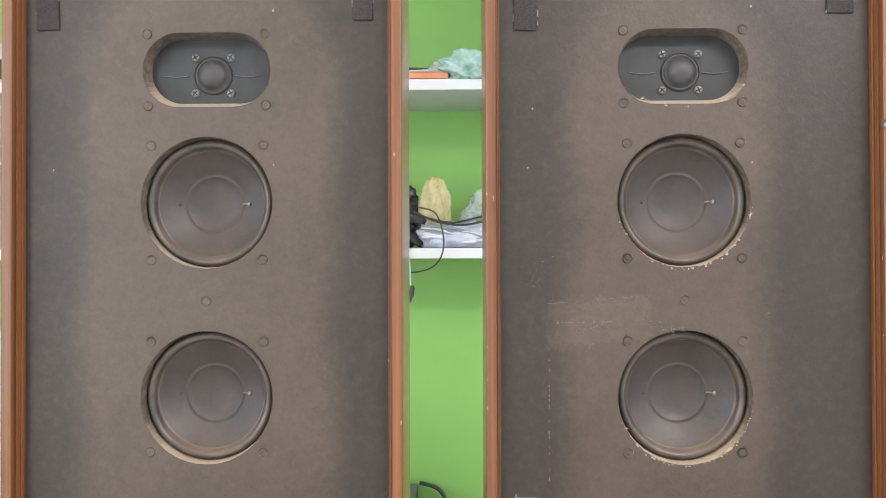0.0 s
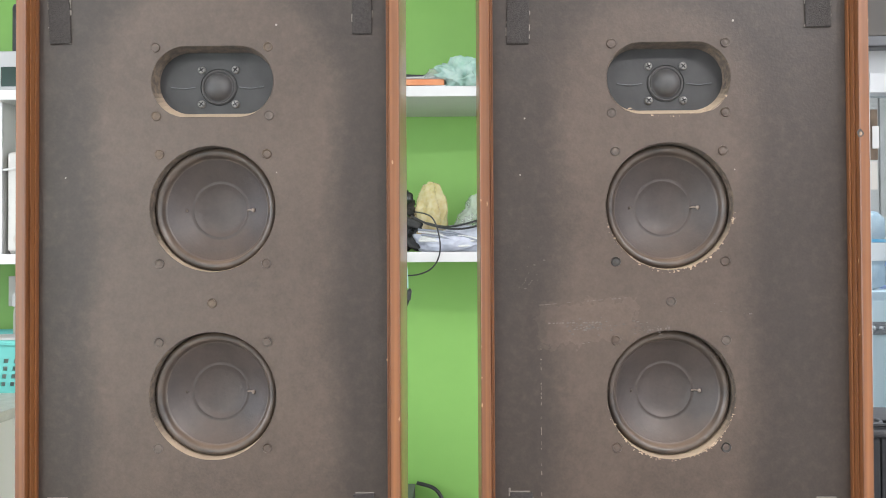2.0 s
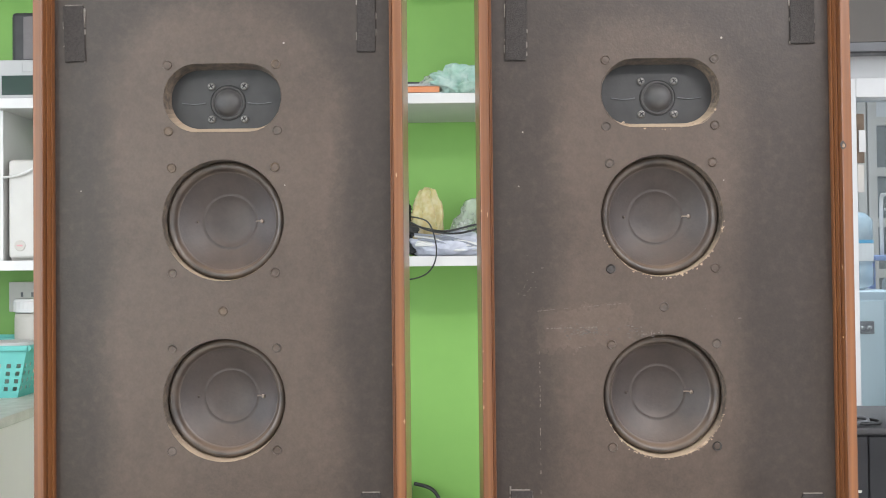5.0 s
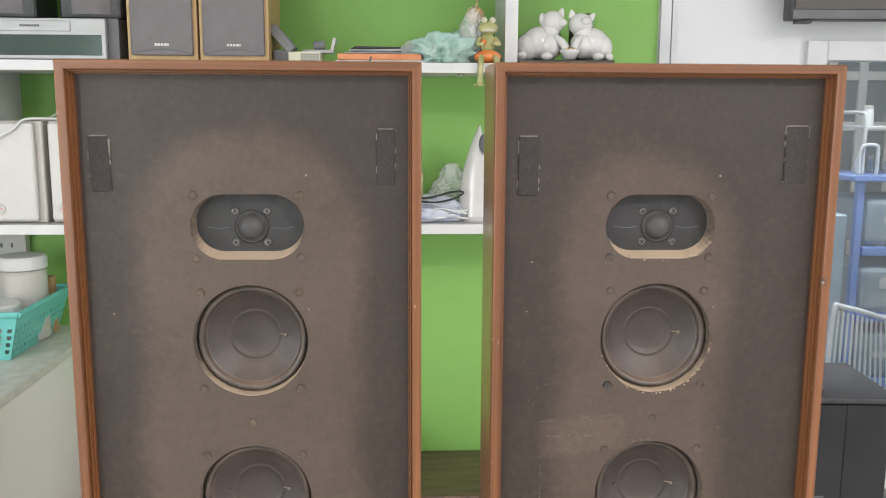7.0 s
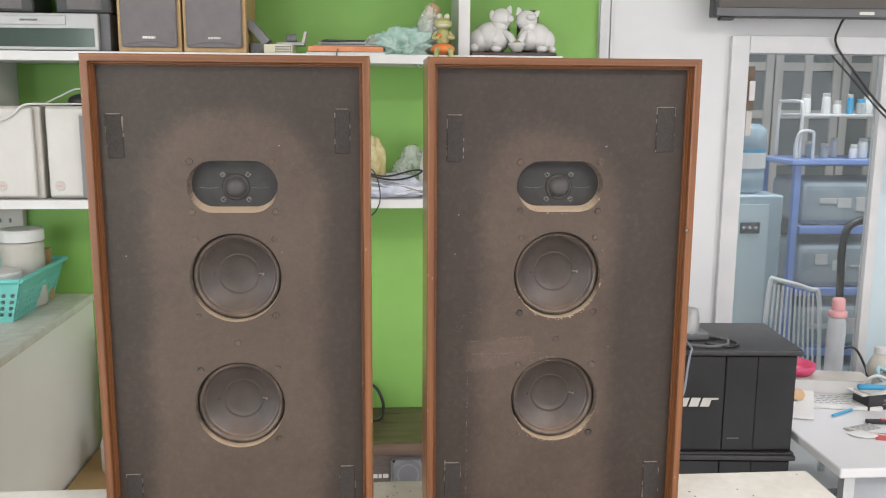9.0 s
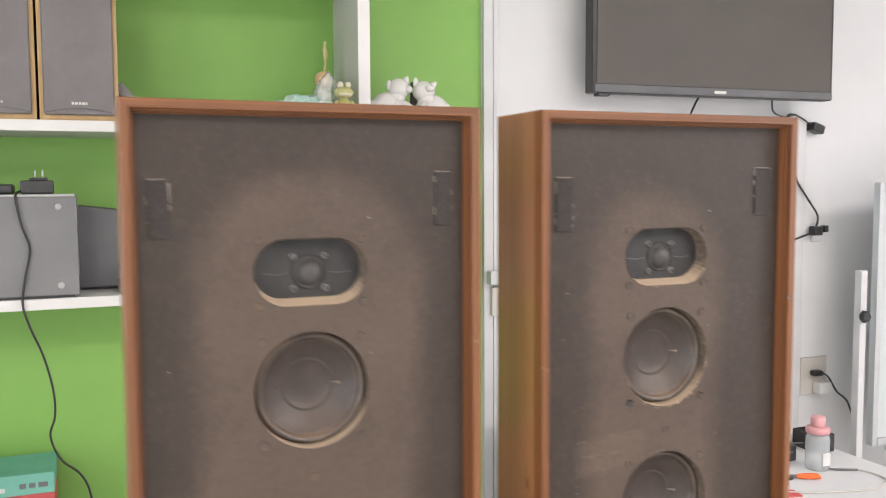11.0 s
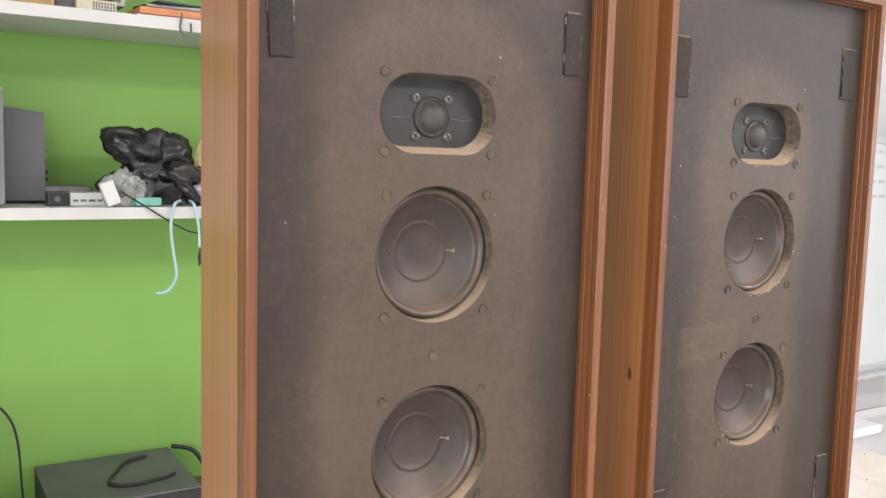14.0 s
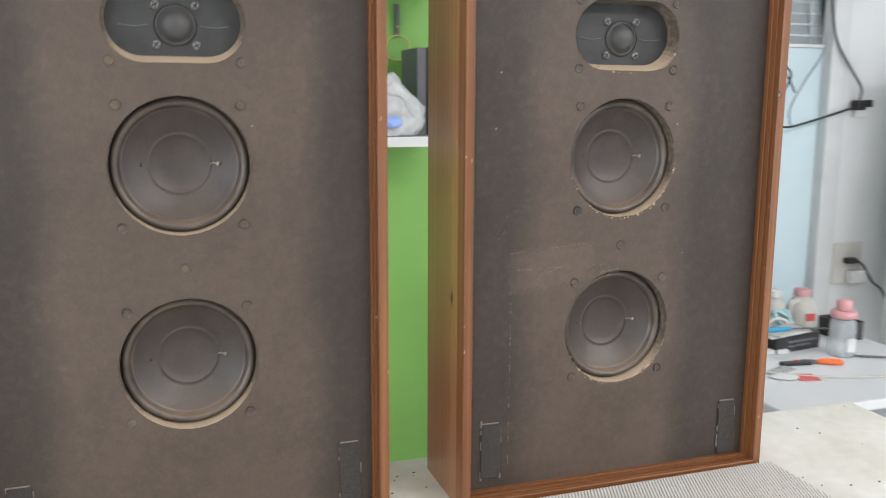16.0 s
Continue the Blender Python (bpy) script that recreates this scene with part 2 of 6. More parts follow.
def lighten_upfaces(m, dust, low, high):
    """Mixes the paler colour dust into the faces that look up, broken by noise; mostly painted light."""
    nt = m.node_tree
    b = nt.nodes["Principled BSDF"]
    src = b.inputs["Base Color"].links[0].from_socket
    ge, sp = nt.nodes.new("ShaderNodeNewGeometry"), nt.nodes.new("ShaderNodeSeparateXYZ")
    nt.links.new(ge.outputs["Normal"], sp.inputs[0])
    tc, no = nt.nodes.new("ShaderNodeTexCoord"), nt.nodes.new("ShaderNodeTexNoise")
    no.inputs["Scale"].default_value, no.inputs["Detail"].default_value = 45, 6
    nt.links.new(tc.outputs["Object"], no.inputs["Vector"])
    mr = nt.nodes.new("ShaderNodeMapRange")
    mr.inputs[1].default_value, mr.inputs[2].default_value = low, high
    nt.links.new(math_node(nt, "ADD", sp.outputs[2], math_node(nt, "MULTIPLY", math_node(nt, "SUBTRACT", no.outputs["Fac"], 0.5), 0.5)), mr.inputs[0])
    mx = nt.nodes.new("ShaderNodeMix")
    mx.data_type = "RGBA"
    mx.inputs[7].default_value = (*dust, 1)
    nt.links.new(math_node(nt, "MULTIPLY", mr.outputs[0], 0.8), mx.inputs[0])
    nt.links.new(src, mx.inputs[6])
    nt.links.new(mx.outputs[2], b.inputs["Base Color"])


# lit lower part of the cut-out edges, painted in as pale board
lighten_upfaces(m_edge_lit_below, (0.50, 0.375, 0.26), 0.30, 0.82)
# cone: paler brown towards its up-facing lower half
lighten_upfaces(m_cone, (0.105, 0.074, 0.056), 0.2, 0.8)
m_surround = material("rubber_surround", (0.05, 0.04, 0.035), 0.32, color2=(0.10, 0.075, 0.058), scale=40, bump=0.05)
# lamp highlight low on the roll, painted in as paler brown
lighten_upfaces(m_surround, (0.20, 0.14, 0.10), 0.35, 0.95)
m_screw = material("screw_steel", (0.27, 0.26, 0.25), 0.42, 0.7, color2=(0.15, 0.145, 0.135), scale=300)
m_slot = material("screw_slot", (0.012, 0.012, 0.012), 0.8)
m_wire = material("tinned_lead", (0.30, 0.24, 0.2), 0.45, 0.6)
m_velcro = material("velcro", (0.034, 0.029, 0.0270), 0.95, color2=(0.050, 0.043, 0.040), scale=500, bump=0.6, bump_scale=900)
m_glue = material("dried_glue", (0.23, 0.20, 0.175), 0.7, color2=(0.16, 0.14, 0.12), scale=300)
m_flake = material("paper_flake", (0.135, 0.115, 0.10), 0.6, color2=(0.085, 0.071, 0.062), scale=200)
m_scratch = material("dull_scratch", (0.17, 0.142, 0.12), 0.7, color2=(0.11, 0.09, 0.078), scale=200)
m_plug_l = material("filler_plug", (0.06, 0.046, 0.038), 0.7, color2=(0.10, 0.077, 0.062), scale=120)
m_plug_tan = material("tan_filler_plug", (0.080, 0.057, 0.041), 0.75, color2=(0.125, 0.088, 0.060), scale=150)
m_knot = material("veneer_knot", (0.060, 0.026, 0.011), 0.4, color2=(0.10, 0.042, 0.017), scale=200)
m_plug_dark = material("dark_filler_plug", (0.022, 0.018, 0.016), 0.5, color2=(0.04, 0.032, 0.027), scale=150)
m_back = material("back_board", (0.12, 0.085, 0.06), 0.8, color2=(0.18, 0.13, 0.09), scale=40)

m_green = material("green_wall_paint", (0.195, 0.405, 0.083), 0.55, color2=(0.226, 0.458, 0.101), scale=2.2, bump=0.05, bump_scale=180, fine=0.03)
m_white = material("white_wall_paint", (0.645, 0.65, 0.658), 0.6, color2=(0.70, 0.703, 0.708), scale=1.7, bump=0.05, bump_scale=160, fine=0.02)
m_shelf = material("white_shelf_board", (0.58, 0.572, 0.555), 0.4, color2=(0.64, 0.632, 0.615), scale=6, bump=0.02)
m_edgeband = material("white_edge_band", (0.62, 0.612, 0.60), 0.28, color2=(0.67, 0.662, 0.65), scale=9, bump=0.03)
m_pvc = material("white_plastic_trim", (0.56, 0.565, 0.57), 0.35, color2=(0.62, 0.62, 0.62), scale=8)
m_floor = material("pale_floor_tile", (0.58, 0.56, 0.53), 0.4, color2=(0.66, 0.64, 0.61), scale=3, fine=0.05)
m_ceiling = material("white_ceiling", (0.8, 0.8, 0.8), 0.8, color2=(0.84, 0.84, 0.84), scale=2)
m_table = material("worn_white_laminate", (0.58, 0.54, 0.47), 0.5, color2=(0.72, 0.70, 0.66), scale=7, bump=0.06, contrast=(0.3, 0.6), fine=0.12)
m_black = material("black_vinyl", (0.026, 0.025, 0.027), 0.5, color2=(0.036, 0.035, 0.037), scale=40, bump=0.2, bump_scale=500)
m_blackplastic = material("black_plastic", (0.022, 0.022, 0.023), 0.38, color2=(0.034, 0.034, 0.035), scale=30)
m_screen = material("tv_screen", (0.085, 0.074, 0.066), 0.5, spec=0.4, color2=(0.098, 0.086, 0.076), scale=3)
m_grey = material("grey_steel_case", (0.165, 0.165, 0.17), 0.5, color2=(0.195, 0.195, 0.20), scale=8, bump=0.05, bump_scale=400, fine=0.04)
m_dgrey = material("dark_grey_case", (0.11, 0.11, 0.118), 0.55, color2=(0.14, 0.14, 0.148), scale=8)


# ---------------------------------------------------------------- mesh helpers
def part(name, bm, mat, parent=None, label="", smooth=False):
    me = bpy.data.meshes.new(name)
    if smooth:
        for f in bm.faces:
            f.smooth = True
    bm.to_mesh(me)
    bm.free()
    for mm in (mat if isinstance(mat, (list, tuple)) else (mat,)):
        me.materials.append(mm)
    ob = new(name, me)
    if parent is not None:
        ob.parent = parent
    if label:
        tagged(ob, label)
    return ob


def thing(name, place, label, category, group="", kind="", rz=0.0):
    e = new(name)
    e.empty_display_size = 0.05
    e.matrix_world = pose(*place, 0, 0, rz)
    return tagged(e, label, category, group, kind)


def add_box(bm, x0, x1, y0, y1, z0, z1, bevel=0.0, seg=2):
    r = bmesh.ops.create_cube(bm, size=1.0)
    for v in r["verts"]:
        v.co = Vector((x0 + (v.co.x + 0.5) * (x1 - x0), y0 + (v.co.y + 0.5) * (y1 - y0), z0 + (v.co.z + 0.5) * (z1 - z0)))
    if bevel:
        es = list({e for v in r["verts"] for e in v.link_edges})
        bmesh.ops.bevel(bm, geom=es, offset=bevel, segments=seg, profile=0.6, affect="EDGES")
    return bm


def box(x0, x1, y0, y1, z0, z1, bevel=0.0, seg=2):
    return add_box(bmesh.new(), x0, x1, y0, y1, z0, z1, bevel, seg)


def lathe(profile, n=48, axis="z", close=False):
    """A surface of revolution from (radius, height) pairs; axis y turns the height towards +y."""
    bm = bmesh.new()
    rings = []
    for r, h in profile:
        ring = []
        if r < 1e-6:
            ring = [bm.verts.new((0, 0, h) if axis == "z" else (0, h, 0))]
        else:
            for k in range(n):
                a = 2 * math.pi * k / n
                c, s = r * math.cos(a), r * math.sin(a)
                ring.append(bm.verts.new((c, s, h) if axis == "z" else (c, h, s)))
        rings.append(ring)
    for a, b in zip(rings, rings[1:]):
        for k in range(n):
            q = [a[k % len(a)], a[(k + 1) % len(a)], b[(k + 1) % len(b)], b[k % len(b)]]
            u = []
            for v in q:
                if v not in u:
                    u.append(v)
            if len(u) > 2:
                bm.faces.new(u)
    bmesh.ops.recalc_face_normals(bm, faces=bm.faces)
    return bm


def tube(points, radius, n=8, closed=False):
    """A round cable along smooth points."""
    pts = [Vector(p) for p in points]
    dense = []
    m = len(pts)
    for i in range(m - 1):
        p0, p1, p2, p3 = pts[max(i - 1, 0)], pts[i], pts[i + 1], pts[min(i + 2, m - 1)]
        for s in range(6):
            t = s / 6
            dense.append(0.5 * ((2 * p1) + (p2 - p0) * t + (2 * p0 - 5 * p1 + 4 * p2 - p3) * t * t + (3 * p1 - p0 - 3 * p2 + p3) * t ** 3))
    dense.append(pts[-1])
    bm = bmesh.new()
    rings = []
    up = Vector((0.13, 0.21, 0.97))
    for i, p in enumerate(dense):
        d = (dense[min(i + 1, len(dense) - 1)] - dense[max(i - 1, 0)]).normalized()
        u = d.cross(up)
        u = u.normalized() if u.length > 1e-4 else d.orthogonal().normalized()
        v = d.cross(u).normalized()
        rings.append([bm.verts.new(p + radius * (math.cos(2 * math.pi * k / n) * u + math.sin(2 * math.pi * k / n) * v)) for k in range(n)])
    for a, b in zip(rings, rings[1:]):
        for k in range(n):
            bm.faces.new((a[k], a[(k + 1) % n], b[(k + 1) % n], b[k]))
    bm.faces.new(rings[0])
    bm.faces.new(rings[-1])
    bmesh.ops.recalc_face_normals(bm, faces=bm.faces)
    return bm


def merge(*bms):
    out = bmesh.new()
    for b in bms:
        me = bpy.data.meshes.new("tmp")
        b.to_mesh(me)
        b.free()
        out.from_mesh(me)
        bpy.data.meshes.remove(me)
    return out


def ball(c, r, seg=20, sy=1.0, sz=1.0, sx=1.0, slot=0):
    bm = bmesh.new()
    bmesh.ops.create_uvsphere(bm, u_segments=seg, v_segments=seg // 2 + 2, radius=r)
    for v in bm.verts:
        v.co = Vector((v.co.x * sx, v.co.y * sy, v.co.z * sz)) + Vector(c)
    for f in bm.faces:
        f.material_index = slot
        f.smooth = True
    return bm


def wall_with_hole(x0, x1, z0, z1, y0, y1, hole=None):
    """A wall along x; hole = (x0, x1, z0, z1) goes right through."""
    bm = bmesh.new()
    if hole is None:
        return add_box(bm, x0, x1, y0, y1, z0, z1)
    a, b, c, d = hole
    xs, zs = [x0, a, b, x1], [z0, c, d, z1]
    for i in range(3):
        for k in range(3):
            if (i, k) != (1, 1) and xs[i + 1] > xs[i] and zs[k + 1] > zs[k]:
                add_box(bm, xs[i], xs[i + 1], y0, y1, zs[k], zs[k + 1])
    bmesh.ops.remove_doubles(bm, verts=bm.verts, dist=1e-5)
    return bm


def place_bm(bm, m):
    bmesh.ops.transform(bm, matrix=m, verts=bm.verts)
    return bm


def structure(name, bm, mat, label, category):
    return tagged(part(name, bm, mat), label, category, kind="structure")


# ---------------------------------------------------------------- structure
WALL_Y = 2.23
CEIL = 2.72
structure("floor", box(-2.6, 4.6, -3.2, 6.2, FLOOR - 0.1, FLOOR), m_floor, "pale smooth floor of the workshop", "floor")
structure("ceiling", box(-2.6, 4.6, -3.2, 6.2, CEIL, CEIL + 0.1), m_ceiling, "plain white ceiling", "ceiling")
structure("wall_green", wall_with_hole(-2.4, 0.638, FLOOR, CEIL, WALL_Y, WALL_Y + 0.12), m_green, "bright green painted wall behind the shelves", "wall")
structure("wall_north", wall_with_hole(0.638, 4.4, FLOOR, CEIL, WALL_Y, WALL_Y + 0.12, (1.085, 1.83, FLOOR, 1.645)), m_white, "white painted wall with a glazed door", "wall")
# the openings in the next three walls are added for the daylight lamps
structure("wall_west", place_bm(wall_with_hole(-3.1, WALL_Y + 0.12, FLOOR, CEIL, 0.0, 0.1, (-1.05, 0.35, 0.80, 2.10)), pose(-2.4, 0, 0, 0, 0, 90)), m_white, "white painted side wall with an opening added for a lamp", "wall")
structure("wall_east", place_bm(wall_with_hole(-3.1, 6.1, FLOOR, CEIL, 0.0, 0.1, (-2.6, -1.3, 0.85, 2.15)), pose(4.5, 0, 0, 0, 0, 90)), m_white, "white painted side wall with an opening added for a lamp", "wall")
structure("wall_south", wall_with_hole(-2.4, 4.4, FLOOR, CEIL, -3.1, -3.0, (-2.34, -1.76, 0.40, 2.30)), m_white, "white painted wall behind the camera with a tall opening added for a lamp", "wall")

# shelving on the green wall
def shelf(name, x0, x1, z_top, label, thick=0.024, y0=1.945):
    ob = thing(name, ((x0 + x1) / 2, WALL_Y, z_top - thick), label, "shelf")
    h = (x1 - x0) / 2
    part("board", box(-h, h - 0.0025, y0 - WALL_Y + 0.0025, -0.001, 0, thick - 0.0003, 0.0008), m_shelf, ob)
    part("edge_band", box(-h, h, y0 - WALL_Y, y0 - WALL_Y + 0.0023, 0.0003, thick, 0.0007), m_edgeband, ob, "white plastic edge band")
    part("end_band", box(h - 0.0023, h, y0 - WALL_Y + 0.0025, -0.001, 0.0003, thick - 0.0004, 0.0007), m_edgeband, ob)
    return ob


shelf("wall_shelf", -2.0, 0.472, 1.605, "long white upper shelf board on the green wall")
shelf("wall_shelf", -2.0, 0.46, 1.217, "long white lower shelf board on the green wall")
shelf("wall_shelf", -2.0, 0.30, 1.997, "white top shelf board near the ceiling", 0.03)
div = thing("shelf_divider", (0.21, 2.11, 1.605), "white upright board between two shelf boards", "shelf divider")
part("board", box(-0.016, 0.015, -0.1155, 0.119, 0, 0.362, 0.0012), m_shelf, div)
part("edge_band", box(-0.016, 0.015, -0.118, -0.1157, 0.0003, 0.362, 0.0007), m_edgeband, div, "white plastic edge band")
div2 = thing("shelf_divider", (-1.078, 2.10, 1.217), "white upright board between two shelf boards", "shelf divider")
part("board", box(-0.012, 0.012, -0.1275, 0.129, 0, 0.364, 0.0012), m_shelf, div2)
part("edge_band", box(-0.012, 0.012, -0.13, -0.1277, 0.0003, 0.364, 0.0007), m_edgeband, div2, "white plastic edge band")

# ---------------------------------------------------------------- work table
TABLE = 0.882
tab = thing("work_table", (-0.2, 0.5, FLOOR), "work table with a worn, stained white laminate top", "table")
part("tabletop", box(-0.75, 0.885, -0.42, 0.40, TABLE - FLOOR - 0.03, TABLE - FLOOR, 0.003), m_table, tab)
for sx in (-0.70, 0.83):
    for sy in (-0.37, 0.35):
        part("leg", box(sx - 0.02, sx + 0.02, sy - 0.02, sy + 0.02, 0, TABLE - FLOOR - 0.031), m_grey, tab)


# ---------------------------------------------------------------- the two large loudspeakers
HW, HT, D0, D1 = 0.186, 0.664, -0.059, 0.059
BAF = -0.039
ZT, ZU, ZL = 1.3718 - TABLE, 1.246 - TABLE, 1.0622 - TABLE


def loop_circle(cx, cz, r, n=72):
    return [(cx + r * math.cos(2 * math.pi * k / n), cz + r * math.sin(2 * math.pi * k / n)) for k in range(n)]


def loop_oblong(cx, cz, hw, hh, n=40):
    """A rounded slot, ends nearly half round."""
    r = hh * 0.98
    pts = []
    for (sx, sz, a0) in ((1, 1, 0), (-1, 1, 90), (-1, -1, 180), (1, -1, 270)):
        for k in range(n // 4 + 1):
            a = radians(a0 + 90 * k / (n // 4))
            pts.append((cx + sx * (hw - r) + r * math.cos(a), cz + sz * (hh - r) + r * math.sin(a)))
    return pts


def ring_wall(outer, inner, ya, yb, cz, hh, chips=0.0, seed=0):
    """The sawn, slightly flared edge of a cut-out, a little ragged at the front; shade above is painted in dark (slot
    1).
    """
    rnd = random.Random(seed)
    bm = bmesh.new()
    a, b, c = [], [], []
    n = len(outer)
    for k in range(n):
        (xo, zo), (xi, zi) = outer[k], inner[k]
        r = math.hypot(xo, zo - cz)
        q = 0.0009 * chips * rnd.random() ** 3
        a.append(bm.verts.new((xo * (1 + q / r), ya - 0.0006, cz + (zo - cz) * (1 + q / r))))
        b.append(bm.verts.new((xo + (xi - xo) * 0.06 - xo / r * 0.0003, ya + 0.0008, zo + (zi - zo) * 0.06 - (zo - cz) / r * 0.0003)))
        c.append(bm.verts.new((xi, yb, zi)))
    for k in range(n):
        j = (k + 1) % n
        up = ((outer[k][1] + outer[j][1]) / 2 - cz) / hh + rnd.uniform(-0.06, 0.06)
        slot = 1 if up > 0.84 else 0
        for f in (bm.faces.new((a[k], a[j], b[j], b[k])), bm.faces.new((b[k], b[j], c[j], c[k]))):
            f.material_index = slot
    bmesh.ops.recalc_face_normals(bm, faces=bm.faces)
    return bm


def frame_bar(profile, length):
    """A moulded bar of constant section, mitred at 45 degrees: profile pairs are (inset from the outer side, depth)."""
    bm = bmesh.new()
    ends = []
    for s in (-1, 1):
        row = []
        for ins, dep in profile:
            along = s * (length / 2 - ins)
            row.append(bm.verts.new((along, dep, -ins)))
        ends.append(row)
    n = len(profile)
    for k in range(n):
        j = (k + 1) % n
        bm.faces.new((ends[0][k], ends[0][j], ends[1][j], ends[1][k]))
    bm.faces.new(ends[0])
    bm.faces.new(ends[1])
    bmesh.ops.recalc_face_normals(bm, faces=bm.faces)
    return bm


def speaker(cx, label, m_baf, seed, chips, velcro):
    sp = thing("floor_loudspeaker", (cx, 0.809, TABLE), label, "loudspeaker", "pair of large loudspeakers")
    # veneered case with mitred front moulding
    t = 0.0138
    for s in (-1, 1):
        part("side_panel", box(min(s * HW, s * (HW - t)), max(s * HW, s * (HW - t)), D0 + 0.0201, D1, 0, HT, 0.0006), m_wood_z, sp)
    part("top_panel", box(-HW + t, HW - t, D0 + 0.0201, D1, HT - t, HT - 0.0002, 0.0004), m_wood_x, sp)
    part("bottom_panel", box(-HW + t, HW - t, D0 + 0.0201, D1, 0.0002, t, 0.0004), m_wood_x, sp)
    prof = [(0.0, D0 + 0.0035), (0.0006, D0 + 0.0005), (0.0014, D0), (0.0093, D0), (0.0101, D0 + 0.0009), (0.0104, D0 + 0.0082),
            (0.0109, D0 + 0.0074), (0.0117, D0 + 0.0074), (0.0121, D0 + 0.0084), (0.0123, D0 + 0.0144), (0.0128, D0 + 0.0137),
            (0.0135, D0 + 0.0137), (0.0139, D0 + 0.0146), (0.0140, D0 + 0.0200), (0.0, D0 + 0.0200)]
    for s in (-1, 1):
        b = frame_bar(prof, HT)
        place_bm(b, Matrix.Translation((s * HW, 0, HT / 2)) @ pose(0, 0, 0, 0, 90 * s, 0))
        part("front_moulding", b, m_wood_lip, sp)
        b = frame_bar(prof, 2 * HW)
        place_bm(b, Matrix.Translation((0, 0, HT if s > 0 else 0)) @ pose(0, 0, 0, 0, 0 if s > 0 else 180, 0))
        part("front_moulding", b, m_wood_lip_x, sp)
    part("back_panel", box(-HW + t, HW - t, D1 - 0.012, D1 - 0.002, t, HT - t), m_back, sp)
    # baffle with real cut-outs
    iw, z0, z1 = HW - 0.0139, 0.0139, HT - 0.0139
    holes = [loop_oblong(0, ZT, 0.0605, 0.0352), loop_circle(0, ZU, 0.0622), loop_circle(0, ZL, 0.0625)]
    bm = bmesh.new()
    rect = [(-iw, z0), (iw, z0), (iw, z1), (-iw, z1)]
    edges = []
    for lp in [rect] + holes:
        vs = [bm.verts.new((x, BAF, z)) for x, z in lp]
        edges += [bm.edges.new((vs[k], vs[(k + 1) % len(vs)])) for k in range(len(vs))]
    bmesh.ops.triangle_fill(bm, edges=edges, use_beauty=True, use_dissolve=False, normal=(0, -1, 0))
    for f in bm.faces:
        f.normal_update()
        if f.normal.y > 0:
            f.normal_flip()
    baf = part("baffle", bm, m_baf, sp, "dusty black-stained front board")
    inner = [loop_oblong(0, ZT + 0.0018, 0.0580, 0.0308), loop_circle(0, ZU, 0.0612), loop_circle(0, ZL, 0.0615)]
    for k in range(3):
        part("cutout_edge", ring_wall(holes[k], inner[k], BAF, BAF + 0.0185, (ZT, ZU, ZL)[k], (0.0352, 0.0622, 0.0625)[k], chips, seed + k), (m_edge_lit_below, m_edge_top_shade), sp, "bare chipboard edge of the cut-out")
    # tweeter
    tw = part("tweeter", box(-0.066, 0.066, BAF + 0.0185, BAF + 0.0235, ZT - 0.042, ZT + 0.042, 0.001), m_plate, sp, "dark tweeter plate with a dome")
    prof2 = [(0.0178, 0.0), (0.0172, -0.0012), (0.0160, -0.0014), (0.0152, -0.0002), (0.0148, 0.0002), (0.0135, -0.0030), (0.0118, -0.0056),
             (0.0095, -0.0078), (0.0065, -0.0094), (0.0035, -0.0102), (0.0, -0.0104)]
    part("dome", place_bm(lathe(prof2, 40, "y"), Matrix.Translation((0.0015, BAF + 0.0185, ZT - 0.002))), m_dome, tw, "soft dome", True)
    part("dome_ring", place_bm(lathe([(0.0188, 0.0), (0.0187, -0.0006), (0.0182, -0.0007), (0.0180, 0.0)], 40, "y"), Matrix.Translation((0.0015, BAF + 0.0184, ZT - 0.002))), m_slot, tw, "thin black ring")
    for sx in (-1, 1):
        part("lead", tube([(sx * 0.022, BAF + 0.0178, ZT - 0.002), (sx * 0.034, BAF + 0.0172, ZT - 0.0035), (sx * 0.047, BAF + 0.0178, ZT - 0.002)], 0.0005, 6), m_dgrey, tw)
        for sz in (-1, 1):
            scr = lathe([(0.0041, 0.0), (0.0041, -0.0012), (0.0031, -0.0024), (0.0, -0.0028)], 16, "y")
            scr = part("screw", place_bm(scr, Matrix.Translation((0.0015 + sx * 0.0172, BAF + 0.0185, ZT - 0.002 + sz * 0.0172))), m_screw, tw, "cross-head screw")
            bm = bmesh.new()
            add_box(bm, -0.0027, 0.0027, -0.0006, 0.0, -0.00055, 0.00055)
            add_box(bm, -0.00055, 0.00055, -0.0006, 0.0, -0.0027, 0.0027)
            place_bm(bm, Matrix.Translation((0.0015 + sx * 0.0172, BAF + 0.0185 - 0.0024, ZT - 0.002 + sz * 0.0172)) @ pose(0, 0, 0, 0, 35 * sx * sz + seed, 0))
            part("screw_slot", bm, m_slot, tw)
    # woofers
    for zc in (ZU, ZL):
        prof3 = [(0.074, 0.0), (0.0632, 0.0), (0.0616, -0.0010), (0.0606, -0.0058), (0.0590, -0.0088), (0.0568, -0.0096), (0.0546, -0.0086),
                 (0.0528, -0.0054), (0.0520, -0.0020), (0.0505, -0.0012), (0.0480, 0.0010), (0.039, 0.0062), (0.0305, 0.0108), (0.0282, 0.0121),
                 (0.0277, 0.0117), (0.0268, 0.0118), (0.0258, 0.0127), (0.020, 0.0146), (0.012, 0.0162), (0.0, 0.0168)]
